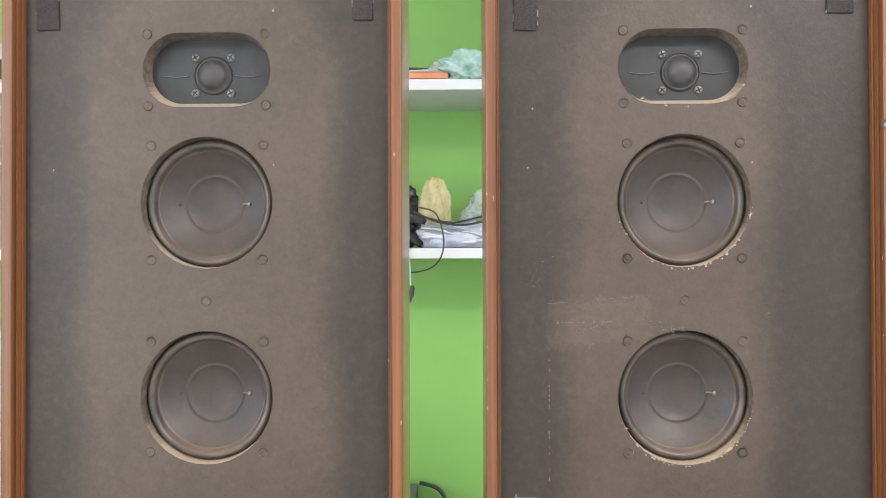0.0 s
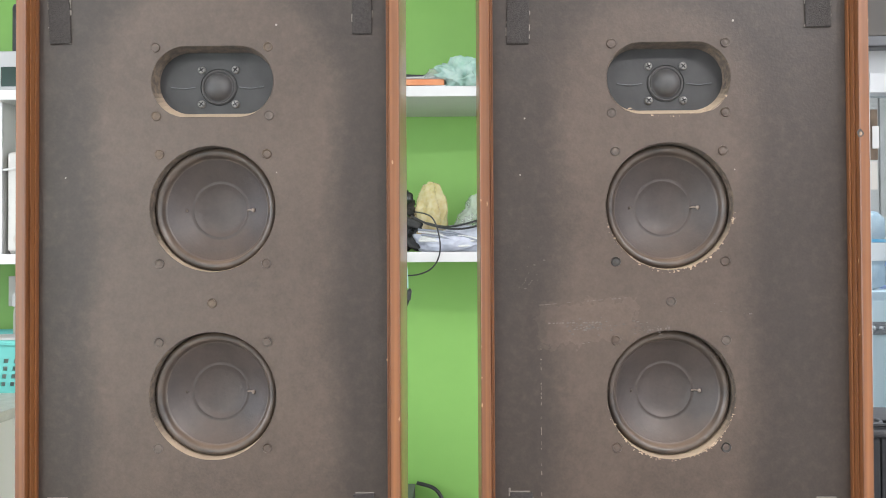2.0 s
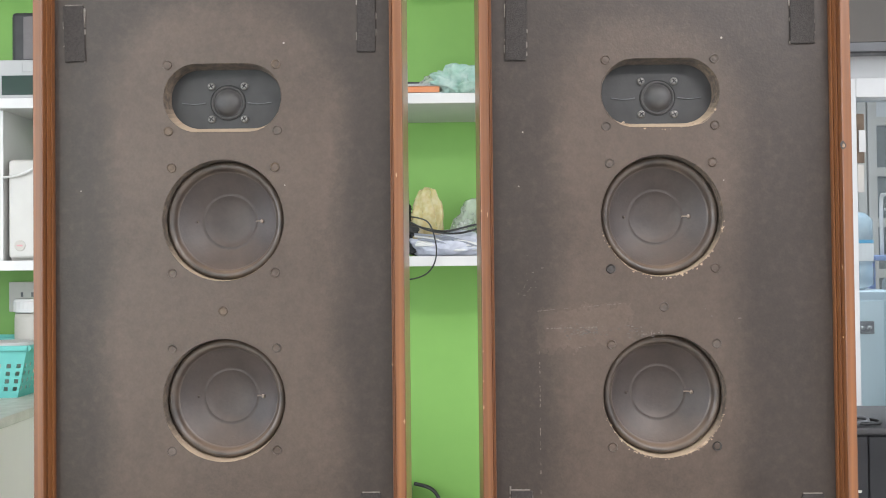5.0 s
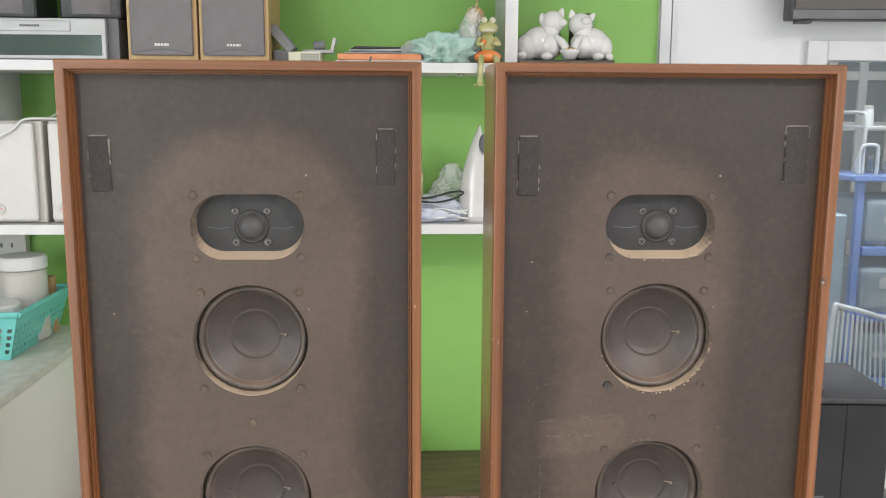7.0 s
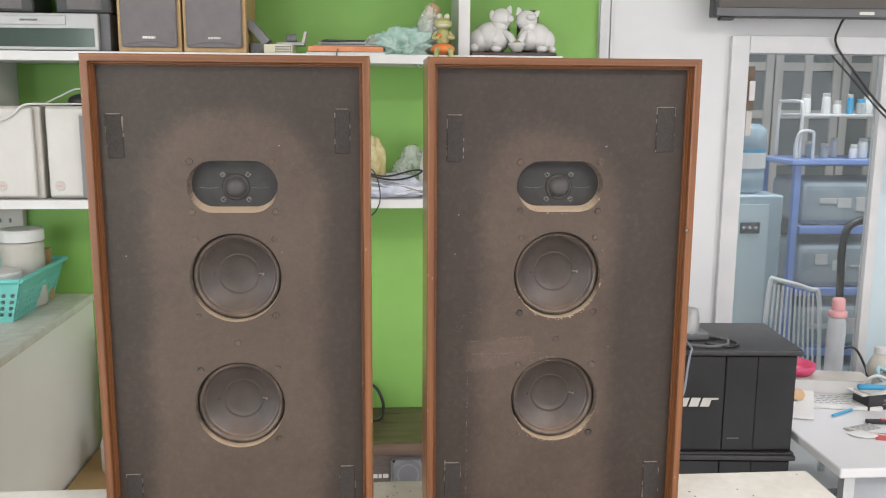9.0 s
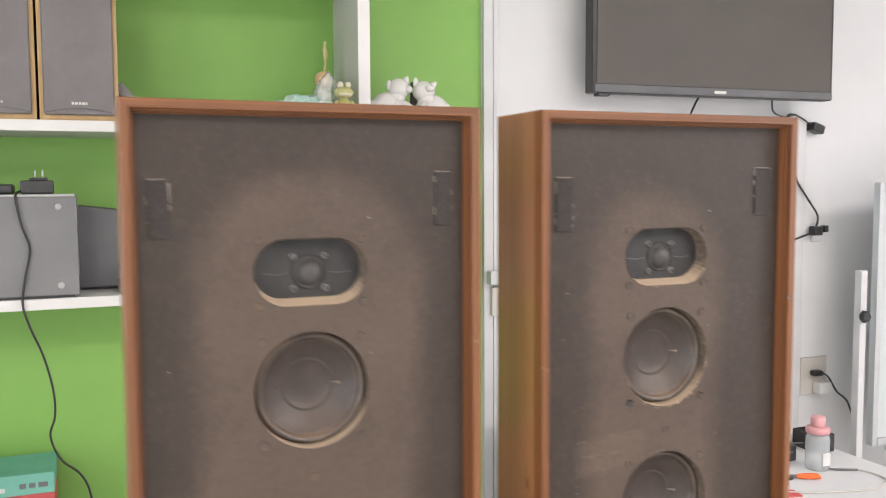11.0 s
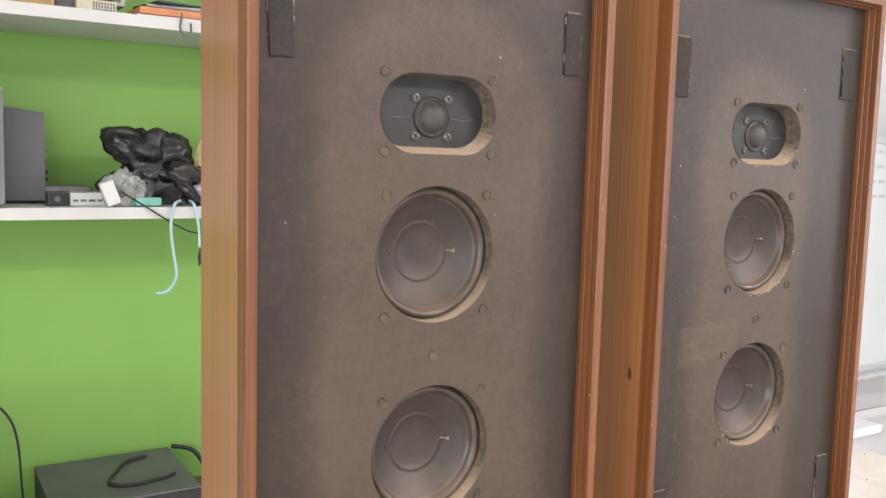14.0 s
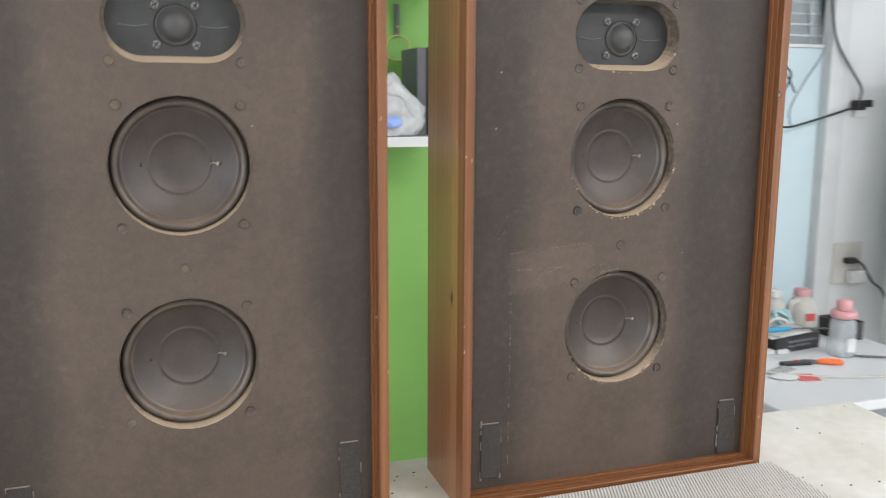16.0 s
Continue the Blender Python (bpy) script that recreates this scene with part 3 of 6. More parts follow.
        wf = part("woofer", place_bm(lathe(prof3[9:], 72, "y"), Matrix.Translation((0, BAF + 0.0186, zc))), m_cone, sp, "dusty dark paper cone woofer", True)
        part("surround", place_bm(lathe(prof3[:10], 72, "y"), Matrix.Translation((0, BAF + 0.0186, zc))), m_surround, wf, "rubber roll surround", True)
        for sx in (-1, 1):
            if sx > 0:
                b = merge(tube([(0.0275, BAF + 0.0300, zc), (0.030, BAF + 0.0282, zc + 0.0006), (0.0335, BAF + 0.0262, zc)], 0.0009, 6),
                          ball((0.0342, BAF + 0.0258, zc), 0.0019, 10, 0.7, 1.2))
            else:
                b = ball((-0.0335, BAF + 0.0268, zc), 0.0015, 10, 0.7)
            part("lead", b, m_wire if sx > 0 else m_plug_l, wf)
    # filler plugs over the fixing screws
    rnd = random.Random(seed)
    spots = [(sx * 0.0557, ZT + sz * 0.034) for sx in (-1, 1) for sz in (-1, 1)] + [(0, 1.153 - TABLE)]
    spots += [(sx * 0.053, z - TABLE) for sx in (-1, 1) for z in (1.300, 1.192, 1.115, 1.011)]
    for px, pz in spots:
        h = rnd.uniform(-0.0008, 0.0006)
        b = lathe([(0.0050, 0.0002), (0.0045, -0.0013), (0.0036, -0.0006), (0.0028, h), (0.0, h - 0.0003)], 18, "y")
        place_bm(b, Matrix.Translation((px + rnd.uniform(-0.0008, 0.0008), BAF, pz)) @ pose(0, 0, 0, rnd.uniform(-5, 5), 0, rnd.uniform(-5, 5)))
        part("filler_plug", b, rnd.choice((m_baf, m_baf, m_plug_l, m_plug_l, m_plug_tan) if chips < 1 else (m_baf, m_plug_l, m_baf, m_plug_dark)), sp)
    # velcro pads
    for x0, x1, za, zb, rot in velcro:
        pad = part("velcro_pad", place_bm(box(-(x1 - x0) / 2, (x1 - x0) / 2, BAF - 0.0022, BAF - 0.0002, -(zb - za) / 2, (zb - za) / 2, 0.0006, 1),
                                          Matrix.Translation(((x0 + x1) / 2, 0, (za + zb) / 2)) @ pose(0, 0, 0, 0, rot, 0)), m_velcro, sp, "black velcro pad")
        b = bmesh.new()
        for k in range(9):
            zz = rnd.uniform(za, zb)
            side = x0 if rnd.random() < 0.35 else x1
            r = rnd.uniform(0.0005, 0.0013)
            add_box(b, side - r, side + r, BAF - 0.0014, BAF - 0.0001, zz - r * rnd.uniform(1, 5), zz + r * rnd.uniform(1, 5), r * 0.4, 1)
        add_box(b, x0 + 0.001, x1 - 0.002, BAF - 0.0009, BAF - 0.0001, zb, zb + 0.0012)
        tagged(part("glue_residue", b, m_glue, pad), kind="stuff")
    return sp


VEL_L = ((-0.162, -0.141, 1.410 - TABLE, 1.468 - TABLE, -2.5), (0.139, 0.158, 1.417 - TABLE, 1.476 - TABLE, 0.5),
         (-0.162, -0.141, 0.903 - TABLE, 0.962 - TABLE, 0), (0.139, 0.160, 0.905 - TABLE, 0.967 - TABLE, -1.5))
VEL_R = ((-0.158, -0.136, 1.406 - TABLE, 1.469 - TABLE, 1), (0.133, 0.158, 1.420 - TABLE, 1.481 - TABLE, 0),
         (-0.158, -0.136, 0.908 - TABLE, 0.968 - TABLE, 1), (0.138, 0.160, 0.898 - TABLE, 0.962 - TABLE, -1))
def scuffs(sp):
    """Torn label, long scratches and chips on the worn front."""
    rnd = random.Random(77)
    cxw = 0.2255
    def streak(name, xa, za, xb, zb, w, n, dash=1.0):
        b = bmesh.new()
        for k in range(n):
            if rnd.random() > dash:
                continue
            u = (k + rnd.uniform(-0.2, 0.2)) / n
            x, z = xa + (xb - xa) * u - cxw, za + (zb - za) * u - TABLE
            l = rnd.uniform(0.3, 0.9) / n
            dx, dz = (xb - xa) * l / 2, (zb - za) * l / 2
            nx, nz = -(zb - za), xb - xa
            q = math.hypot(nx, nz)
            ww = w * rnd.uniform(0.4, 1.2)
            nx, nz = nx / q * ww, nz / q * ww
            b.faces.new([b.verts.new((x + a * dx + c * nx + 0.0003 * rnd.uniform(-1, 1), BAF - 0.0004, z + a * dz + c * nz)) for a, c in ((-1, -1), (1, -1), (1, 1), (-1, 1))])
        tagged(part(name, b, m_scratch, sp), kind="stuff")
    streak("scratch", 0.099, 1.112, 0.0985, 0.918, 0.00035, 40, 0.6)
    streak("scratch", 0.108, 1.132, 0.160, 1.133, 0.0006, 16, 0.8)
    streak("scratch", 0.135, 1.126, 0.158, 1.134, 0.0005, 8, 0.9)
    streak("scratch", 0.100, 1.150, 0.188, 1.157, 0.0003, 14, 0.8)
    streak("scratch", 0.205, 1.125, 0.226, 1.127, 0.0012, 8, 0.8)
    streak("scratch", 0.082, 1.17, 0.086, 1.178, 0.0003, 4, 1.0)
    streak("scratch", 0.128, 1.11, 0.15, 1.114, 0.0003, 5, 0.9)
    for zc, a0, a1, n in ((ZU, 195, 355, 70), (ZL, 200, 350, 80), (ZT, 200, 340, 14)):
        b = bmesh.new()
        for k in range(n):
            a = radians(rnd.uniform(a0, a1))
            r = 0.0624 + 0.0030 * rnd.random() ** 3
            if zc == ZT:
                x, z = 0.062 * math.cos(a) * 1.02, 0.038 * math.sin(a)
            else:
                x, z = r * math.cos(a), r * math.sin(a)
            q = 0.0003 + 0.0012 * rnd.random() ** 2
            b.faces.new([b.verts.new((x + q * rnd.uniform(0.4, 1.9) * math.cos(t), BAF - 0.0004, zc + z + q * rnd.uniform(0.3, 1.3) * math.sin(t))) for t in (0, 1.2, 2.5, 3.8, 5.1)])
        for f in b.faces:
            f.normal_update()
        tagged(part("paint_chips", b, m_raw, sp, "small bare chips round the cut-out"), kind="stuff")


spk_l = speaker(-0.223, "large walnut-veneered floor loudspeaker without its grille, dusty black front", m_baffle_l, 3, 0.25, VEL_L)
spk_r = speaker(0.2255, "large walnut-veneered floor loudspeaker without its grille, chipped and scratched black front", m_baffle_r, 11, 1.3, VEL_R)
scuffs(spk_r)
for sp_, sd_, count in ((spk_l, 5, 4), (spk_r, 9, 9)):
    # small nicks in the front moulding
    rn = random.Random(sd_)
    nk = bmesh.new()
    for k in range(count):
        zc_ = rn.uniform(0.03, HT - 0.03)
        xs_ = rn.choice((-1, 1)) * (HW - rn.choice((0.0012, 0.0128, 0.007)))
        w_, h_ = rn.uniform(0.0004, 0.0010), rn.uniform(0.0008, 0.0028)
        nk.faces.new([nk.verts.new((xs_ + w_ * math.cos(t_) * rn.uniform(0.7, 1.2), D0 - 0.0003, zc_ + h_ * math.sin(t_) * rn.uniform(0.7, 1.2))) for t_ in (0, 1.1, 2.2, 3.3, 4.4, 5.4)])
    tagged(part("nicks", nk, m_nick, sp_, "small pale nicks in the moulding"), kind="stuff")

def oval(w, h, n=14, seed=1):
    """A thin uneven oval, standing upright and facing the front."""
    rn = random.Random(seed)
    bm = bmesh.new()
    bm.faces.new([bm.verts.new((w * math.cos(a) * rn.uniform(0.75, 1.15), 0, h * math.sin(a) * rn.uniform(0.8, 1.1))) for a in [2 * math.pi * k / n for k in range(n)]])
    return bm


part("knot", place_bm(oval(0.0032, 0.0075, seed=4), pose(-HW - 0.0003, -0.024, 1.104 - TABLE, 0, 0, -90)), m_knot, spk_r, "dark knot in the side veneer")
chip = part("chip", place_bm(oval(0.0032, 0.0042, seed=6), Matrix.Translation((HW - 0.0098, D0 - 0.0004, 1.313 - TABLE))), m_plug_dark, spk_r, "dent in the moulding's edge")
part("bare_wood", place_bm(oval(0.0015, 0.0022, seed=7), Matrix.Translation((HW - 0.0094, D0 - 0.0007, 1.3125 - TABLE))), m_raw, chip)
# flakes left of the torn label
rr = random.Random(41)
for cx_, cz_, wx_, wz_, n_ in ((-0.083, 0.2465, 0.022, 0.005, 60), (-0.022, 0.2450, 0.014, 0.006, 30), (-0.135, 0.30, 0.012, 0.014, 14), (0.06, 0.263, 0.05, 0.006, 6)):
    fb_ = bmesh.new()
    for k in range(n_):
        x_, z_ = cx_ + rr.gauss(0, wx_ * 0.6), cz_ + rr.gauss(0, wz_ * 0.7)
        q_ = rr.uniform(0.0003, 0.0011)
        lean_ = rr.uniform(-0.8, 0.8)
        fb_.faces.new([fb_.verts.new((x_ + q_ * rr.uniform(0.8, 2.4) * math.cos(t_), BAF - 0.0005 - q_ * 0.22 * (1 + math.sin(t_ + lean_)), z_ + q_ * rr.uniform(0.5, 1.0) * math.sin(t_))) for t_ in (0, 1.3, 2.5, 3.8, 5.1)])
    tagged(part("label_flakes", fb_, m_flake, spk_r, "curled scraps of a torn-off label"), kind="stuff")

# ---------------------------------------------------------------- more materials
m_beech = material("light_beech_veneer", (0.40, 0.25, 0.105), 0.45, color2=(0.49, 0.325, 0.15), scale=3, stretch=(12, 12, 1), bump=0.03)
m_cloth = material("grey_speaker_cloth", (0.178, 0.163, 0.165), 0.95, color2=(0.220, 0.202, 0.204), scale=5, bump=0.5, bump_scale=1400, fine=0.12)
m_silver = material("silver_plastic", (0.36, 0.36, 0.355), 0.38, 0.2, color2=(0.43, 0.43, 0.425), scale=10)
m_display = material("dark_green_display", (0.012, 0.036, 0.026), 0.12, color2=(0.02, 0.055, 0.04), scale=6)
m_offwhite = material("off_white_plastic", (0.50, 0.475, 0.43), 0.5, color2=(0.57, 0.545, 0.50), scale=8, fine=0.03)
m_ivory = material("ivory_plastic", (0.56, 0.545, 0.51), 0.45, color2=(0.62, 0.605, 0.57), scale=6, fine=0.03)
m_cream = material("cream_plastic", (0.60, 0.56, 0.42), 0.5, color2=(0.68, 0.64, 0.5), scale=15)
m_orange = material("orange_card", (0.62, 0.22, 0.09), 0.6, color2=(0.72, 0.30, 0.14), scale=20)
m_teal = material("teal_plastic", (0.14, 0.52, 0.47), 0.4, color2=(0.18, 0.58, 0.53), scale=9)
m_tealcard = material("teal_card", (0.16, 0.48, 0.38), 0.6, color2=(0.2, 0.54, 0.44), scale=12)
m_red = material("red_card", (0.55, 0.07, 0.07), 0.5, color2=(0.62, 0.1, 0.1), scale=12)
m_brown = material("brown_cardboard", (0.36, 0.23, 0.10), 0.8, color2=(0.44, 0.29, 0.14), scale=7, fine=0.08)
m_paper = material("white_paper", (0.64, 0.635, 0.625), 0.7, color2=(0.70, 0.695, 0.685), scale=12)
m_ink = material("grey_print", (0.18, 0.18, 0.2), 0.8)
m_bagblack = material("black_bin_bag", (0.018, 0.018, 0.018), 0.2, color2=(0.034, 0.034, 0.032), scale=30, bump=0.5, bump_scale=40)
m_baggreen = material("pale_green_film", (0.42, 0.66, 0.58), 0.25, color2=(0.62, 0.8, 0.74), scale=40, bump=0.6, bump_scale=90, alpha=0.58)
m_bagamber = material("amber_film", (0.70, 0.52, 0.24), 0.2, color2=(0.84, 0.70, 0.44), scale=60, bump=0.6, bump_scale=110, alpha=0.45)
m_bagclear = material("clear_film", (0.56, 0.60, 0.55), 0.2, color2=(0.76, 0.79, 0.75), scale=50, bump=0.6, bump_scale=100, alpha=0.36)
m_bagwhite = material("white_film", (0.50, 0.50, 0.50), 0.3, color2=(0.70, 0.70, 0.70), scale=30, bump=0.5, bump_scale=60, alpha=0.85)
m_baggrey = material("grey_film", (0.42, 0.44, 0.52), 0.4, color2=(0.6, 0.62, 0.7), scale=30, bump=0.4)
m_ceramic = material("glazed_white_ceramic", (0.60, 0.585, 0.56), 0.12, color2=(0.66, 0.645, 0.62), scale=10, coat=0.5)
m_darkwood = material("dark_wood_base", (0.06, 0.045, 0.04), 0.4, color2=(0.09, 0.065, 0.055), scale=20, stretch=(1, 10, 10))
m_brownwood = material("dark_varnished_wood", (0.085, 0.05, 0.035), 0.22, color2=(0.13, 0.08, 0.055), scale=4, stretch=(1, 14, 14))
m_olive = material("olive_glaze", (0.30, 0.33, 0.12), 0.3, color2=(0.52, 0.46, 0.22), scale=45)
m_skin = material("tan_glaze", (0.62, 0.40, 0.22), 0.35, color2=(0.68, 0.46, 0.27), scale=30)
m_pumpkin = material("orange_glaze", (0.72, 0.20, 0.05), 0.3, color2=(0.8, 0.28, 0.08), scale=30)
m_counter = material("speckled_laminate", (0.60, 0.57, 0.51), 0.45, color2=(0.72, 0.69, 0.63), scale=30, fine=0.1)
m_cabinet = material("cream_white_laminate", (0.84, 0.81, 0.75), 0.5, color2=(0.88, 0.86, 0.81), scale=3, bump=0.03)
m_wood_grey = material("steel_grey_paint", (0.33, 0.35, 0.38), 0.45, color2=(0.38, 0.4, 0.43), scale=8)
m_blueplastic = material("periwinkle_plastic", (0.25, 0.36, 0.72), 0.4, color2=(0.30, 0.42, 0.78), scale=8)
m_clearplastic = material("cloudy_plastic", (0.42, 0.5, 0.56), 0.3, color2=(0.55, 0.62, 0.66), scale=9, alpha=0.75)
m_bluegrey = material("blue_grey_plastic", (0.36, 0.45, 0.51), 0.4, color2=(0.40, 0.49, 0.55), scale=6)
m_water = material("water_bottle_plastic", (0.36, 0.50, 0.60), 0.08, color2=(0.52, 0.66, 0.74), scale=30, alpha=0.55, bump=0.4, bump_scale=40)
m_chair = material("white_painted_steel", (0.80, 0.80, 0.80), 0.35, color2=(0.84, 0.84, 0.84), scale=20)
m_frost = material("pale_blue_panel", (0.50, 0.61, 0.65), 0.35, color2=(0.55, 0.66, 0.70), scale=2)
m_dimglass = material("dark_window_pane", (0.13, 0.145, 0.145), 0.15, color2=(0.2, 0.215, 0.21), scale=1.5)
m_pink = material("pink_plastic", (0.62, 0.30, 0.31), 0.4, color2=(0.68, 0.35, 0.36), scale=15)
m_hotpink = material("crimson_plastic", (0.6, 0.05, 0.14), 0.4, color2=(0.66, 0.08, 0.18), scale=15)
m_clearbottle = material("clear_bottle", (0.62, 0.66, 0.68), 0.08, color2=(0.7, 0.74, 0.76), scale=15, alpha=0.45)
m_board = material("whiteboard_enamel", (0.52, 0.57, 0.58), 0.18, color2=(0.57, 0.61, 0.62), scale=1.5)
m_alu = material("brushed_aluminium", (0.55, 0.57, 0.58), 0.35, 0.6, color2=(0.62, 0.63, 0.64), scale=30, stretch=(1, 20, 20))
m_greenfoam = material("green_foam", (0.08, 0.5, 0.10), 0.8, color2=(0.12, 0.58, 0.14), scale=40)
m_orangegrip = material("orange_grip", (0.85, 0.16, 0.03), 0.4)
m_bluegrip = material("blue_grip", (0.05, 0.32, 0.55), 0.4)
m_blackcable = material("black_cable", (0.02, 0.02, 0.021), 0.45)
m_bluecable = material("pale_blue_cable", (0.38, 0.58, 0.62), 0.4)
m_whitecable = material("white_cable", (0.66, 0.66, 0.64), 0.45)
m_greycable = material("grey_cable", (0.24, 0.26, 0.3), 0.5)
m_brass = material("brass", (0.6, 0.45, 0.16), 0.3, 0.9)
m_grille_d = material("grille_dark_cloth", (0.10, 0.088, 0.08), 0.85, color2=(0.13, 0.115, 0.105), scale=200)
m_grille = material("grille_ribs", (0.60, 0.57, 0.53), 0.6, color2=(0.67, 0.64, 0.60), scale=6)
m_logo = material("raised_pale_metal", (0.55, 0.54, 0.50), 0.35, 0.5)

m_glass = bpy.data.materials.new("door_glass")
m_glass.use_nodes = True
_nt = m_glass.node_tree
_nt.nodes.remove(_nt.nodes["Principled BSDF"])
_tr, _gl, _mx, _fr = (_nt.nodes.new(k) for k in ("ShaderNodeBsdfTransparent", "ShaderNodeBsdfGlossy", "ShaderNodeMixShader", "ShaderNodeFresnel"))
_tr.inputs[0].default_value = (0.93, 0.96, 0.96, 1)
_gl.inputs["Roughness"].default_value = 0.02
_nt.links.new(_fr.outputs[0], _mx.inputs[0])
_nt.links.new(_tr.outputs[0], _mx.inputs[1])
_nt.links.new(_gl.outputs[0], _mx.inputs[2])
_nt.links.new(_mx.outputs[0], _nt.nodes["Material Output"].inputs[0])


# ---------------------------------------------------------------- shape helpers for loose things
def blob(rx, ry, rz, seed=0, crumple=0.25, freq=3.0, sub=4, flat_bottom=True):
    """A crumpled bag: an uneven ball with sharp folds standing out, sitting on its flat base at z = 0."""
    bm = bmesh.new()
    bmesh.ops.create_icosphere(bm, subdivisions=sub, radius=1.0)
    off = Vector((seed * 7.3, seed * 3.1, seed * 5.7))
    for v in bm.verts:
        p = v.co.normalized()
        q = p + 0.25 * crumple * Vector((noise.noise(p * 2 + off), noise.noise(p * 2 - off), noise.noise(p * 2 + off * 0.5)))
        fold = 1 - min(abs(noise.noise(q * freq * 0.8 + off)) * 2.3, 1.0)
        pleat = 1 - min(abs(noise.noise(q * freq * 1.9 - off)) * 2.3, 1.0)
        f = 1 - crumple * 0.15 + crumple * 1.1 * noise.noise(p * 1.3 + off) + crumple * 0.42 * fold + crumple * 0.16 * pleat
        q = p * f
        z = q.z
        if flat_bottom and z < -0.55:
            z = -0.55 + (z + 0.55) * 0.05
        v.co = Vector((q.x * rx, q.y * ry, (z + 0.575) * rz / 1.5))
    return bm


def bars(x0, x1, z, y, h, n, gap, rnd):
    """Unreadable writing as a row of small bars on an upright face."""
    bm = bmesh.new()
    x = x0
    while x < x1 - 0.001:
        w = rnd.uniform(0.6, 1.3) * (x1 - x0) / n
        add_box(bm, x, min(x + w, x1), y - 0.0006, y, z, z + h)
        x += w + gap
    return bm


# ---------------------------------------------------------------- trim and trunking on the walls
structure("trim", merge(box(0.640, 0.669, WALL_Y - 0.018, WALL_Y - 0.001, FLOOR, CEIL, 0.002), box(0.674, 0.686, WALL_Y - 0.010, WALL_Y - 0.001, FLOOR, CEIL, 0.001)),
          m_pvc, "white plastic corner trim where the green wall ends", "trim")
tk = thing("cable_trunking", (0.682, WALL_Y - 0.019, 1.0), "white plastic cable trunking box with a small switch", "trunking")
part("cover", box(-0.035, 0.035, -0.03, 0.0, 0.165, 0.205, 0.003), m_pvc, tk)
part("switch_plate", box(-0.022, 0.034, -0.012, 0.0, 0.07, 0.155, 0.003), m_offwhite, tk)
part("switch", box(0.0, 0.018, -0.018, -0.0125, 0.095, 0.11, 0.002), m_dgrey, tk)

# ---------------------------------------------------------------- glazed door in the white wall
dr = thing("door_1", (1.4425, WALL_Y, FLOOR), "white aluminium glazed door in the white wall", "door", kind="structure")
DZ = 1.645 - FLOOR
for x0, x1, z0, z1 in ((-0.3925, -0.3365, 0, DZ + 0.04), (0.3575, 0.425, 0, DZ + 0.04), (-0.336, 0.357, DZ - 0.012, DZ + 0.04)):
    part("door_frame", box(x0, x1, -0.018, 0.06, z0, z1, 0.002), m_pvc, dr)
part("stile", box(0.1055, 0.135, 0.005, 0.04, 0.001, DZ - 0.013, 0.002), m_pvc, dr)
gp = part("glass_pane", box(-0.336, 0.1045, 0.024, 0.028, 0.002, DZ - 0.014), m_glass, dr)
gp.visible_shadow = False
gp = part("glass_pane", box(0.1355, 0.3565, 0.024, 0.028, 1.611, DZ - 0.014), m_glass, dr)
gp.visible_shadow = False
part("lower_panel", box(0.1355, 0.3565, 0.018, 0.030, 0.002, 1.60, 0.001), m_frost, dr, "pale blue opaque panel")
part("panel_rail", box(0.1355, 0.3565, 0.012, 0.036, 1.6005, 1.6105), m_pvc, dr)
for k in range(4):
    part("glazing_bar", box(0.20, 0.355, 0.030, 0.036, 1.635 + 0.034 * k, 1.642 + 0.034 * k), m_pvc, dr)

# ---------------------------------------------------------------- television and its cables
tv = thing("television", (1.404, 2.118, 1.73), "flat black television mounted on the white wall", "television", rz=-2.0)
part("housing", box(-0.452, 0.450, -0.012, 0.035, 0, 0.53, 0.006), m_blackplastic, tv)
part("screen", box(-0.438, 0.438, -0.0145, -0.0125, 0.028, 0.518), m_screen, tv, "dull grey-black screen")
part("bottom_bezel", box(-0.445, 0.445, -0.0165, -0.0125, 0.003, 0.026, 0.001), m_dgrey, tv)
part("badge", box(-0.022, 0.022, -0.0185, -0.0166, 0.009, 0.018, 0.0005), m_logo, tv)
part("speaker_foot", box(-0.43, -0.39, -0.008, 0.02, -0.008, 0.0005, 0.002), m_blackplastic, tv)
part("wall_bracket", box(-0.2, 0.2, 0.0355, 0.112, 0.12, 0.42), m_dgrey, tv)


def cable(label, pts, r, mat, category="cable"):
    p0 = Vector(pts[0])
    ob = thing("cable", tuple(p0), label, category)
    part("cord", tube([Vector(p) - p0 for p in pts], r, 8), mat, ob, smooth=True)
    return ob


CY = WALL_Y - 0.028
cable("black television lead hanging down over the glazed door", [(1.365, 2.14, 1.745), (1.360, 2.17, 1.71), (1.372, CY, 1.66), (1.44, CY, 1.575), (1.52, CY, 1.486), (1.60, CY, 1.42), (1.64, CY, 1.385), (1.612, CY, 1.325),
      (1.588, CY, 1.275), (1.594, CY, 1.238), (1.64, CY, 1.224), (1.72, CY, 1.240), (1.83, CY, 1.268), (1.90, CY, 1.288)], 0.0036, m_blackcable)
cable("thin black lead across the glazed door", [(1.36, CY, 1.628), (1.43, CY, 1.56), (1.53, CY, 1.46), (1.62, CY, 1.385), (1.66, CY, 1.33)], 0.0028, m_blackcable)
cable("black power lead with a plug under the television", [(1.655, 2.15, 1.74), (1.71, CY, 1.70), (1.76, CY, 1.683), (1.81, CY, 1.69), (1.885, CY, 1.655)], 0.0028, m_blackcable)
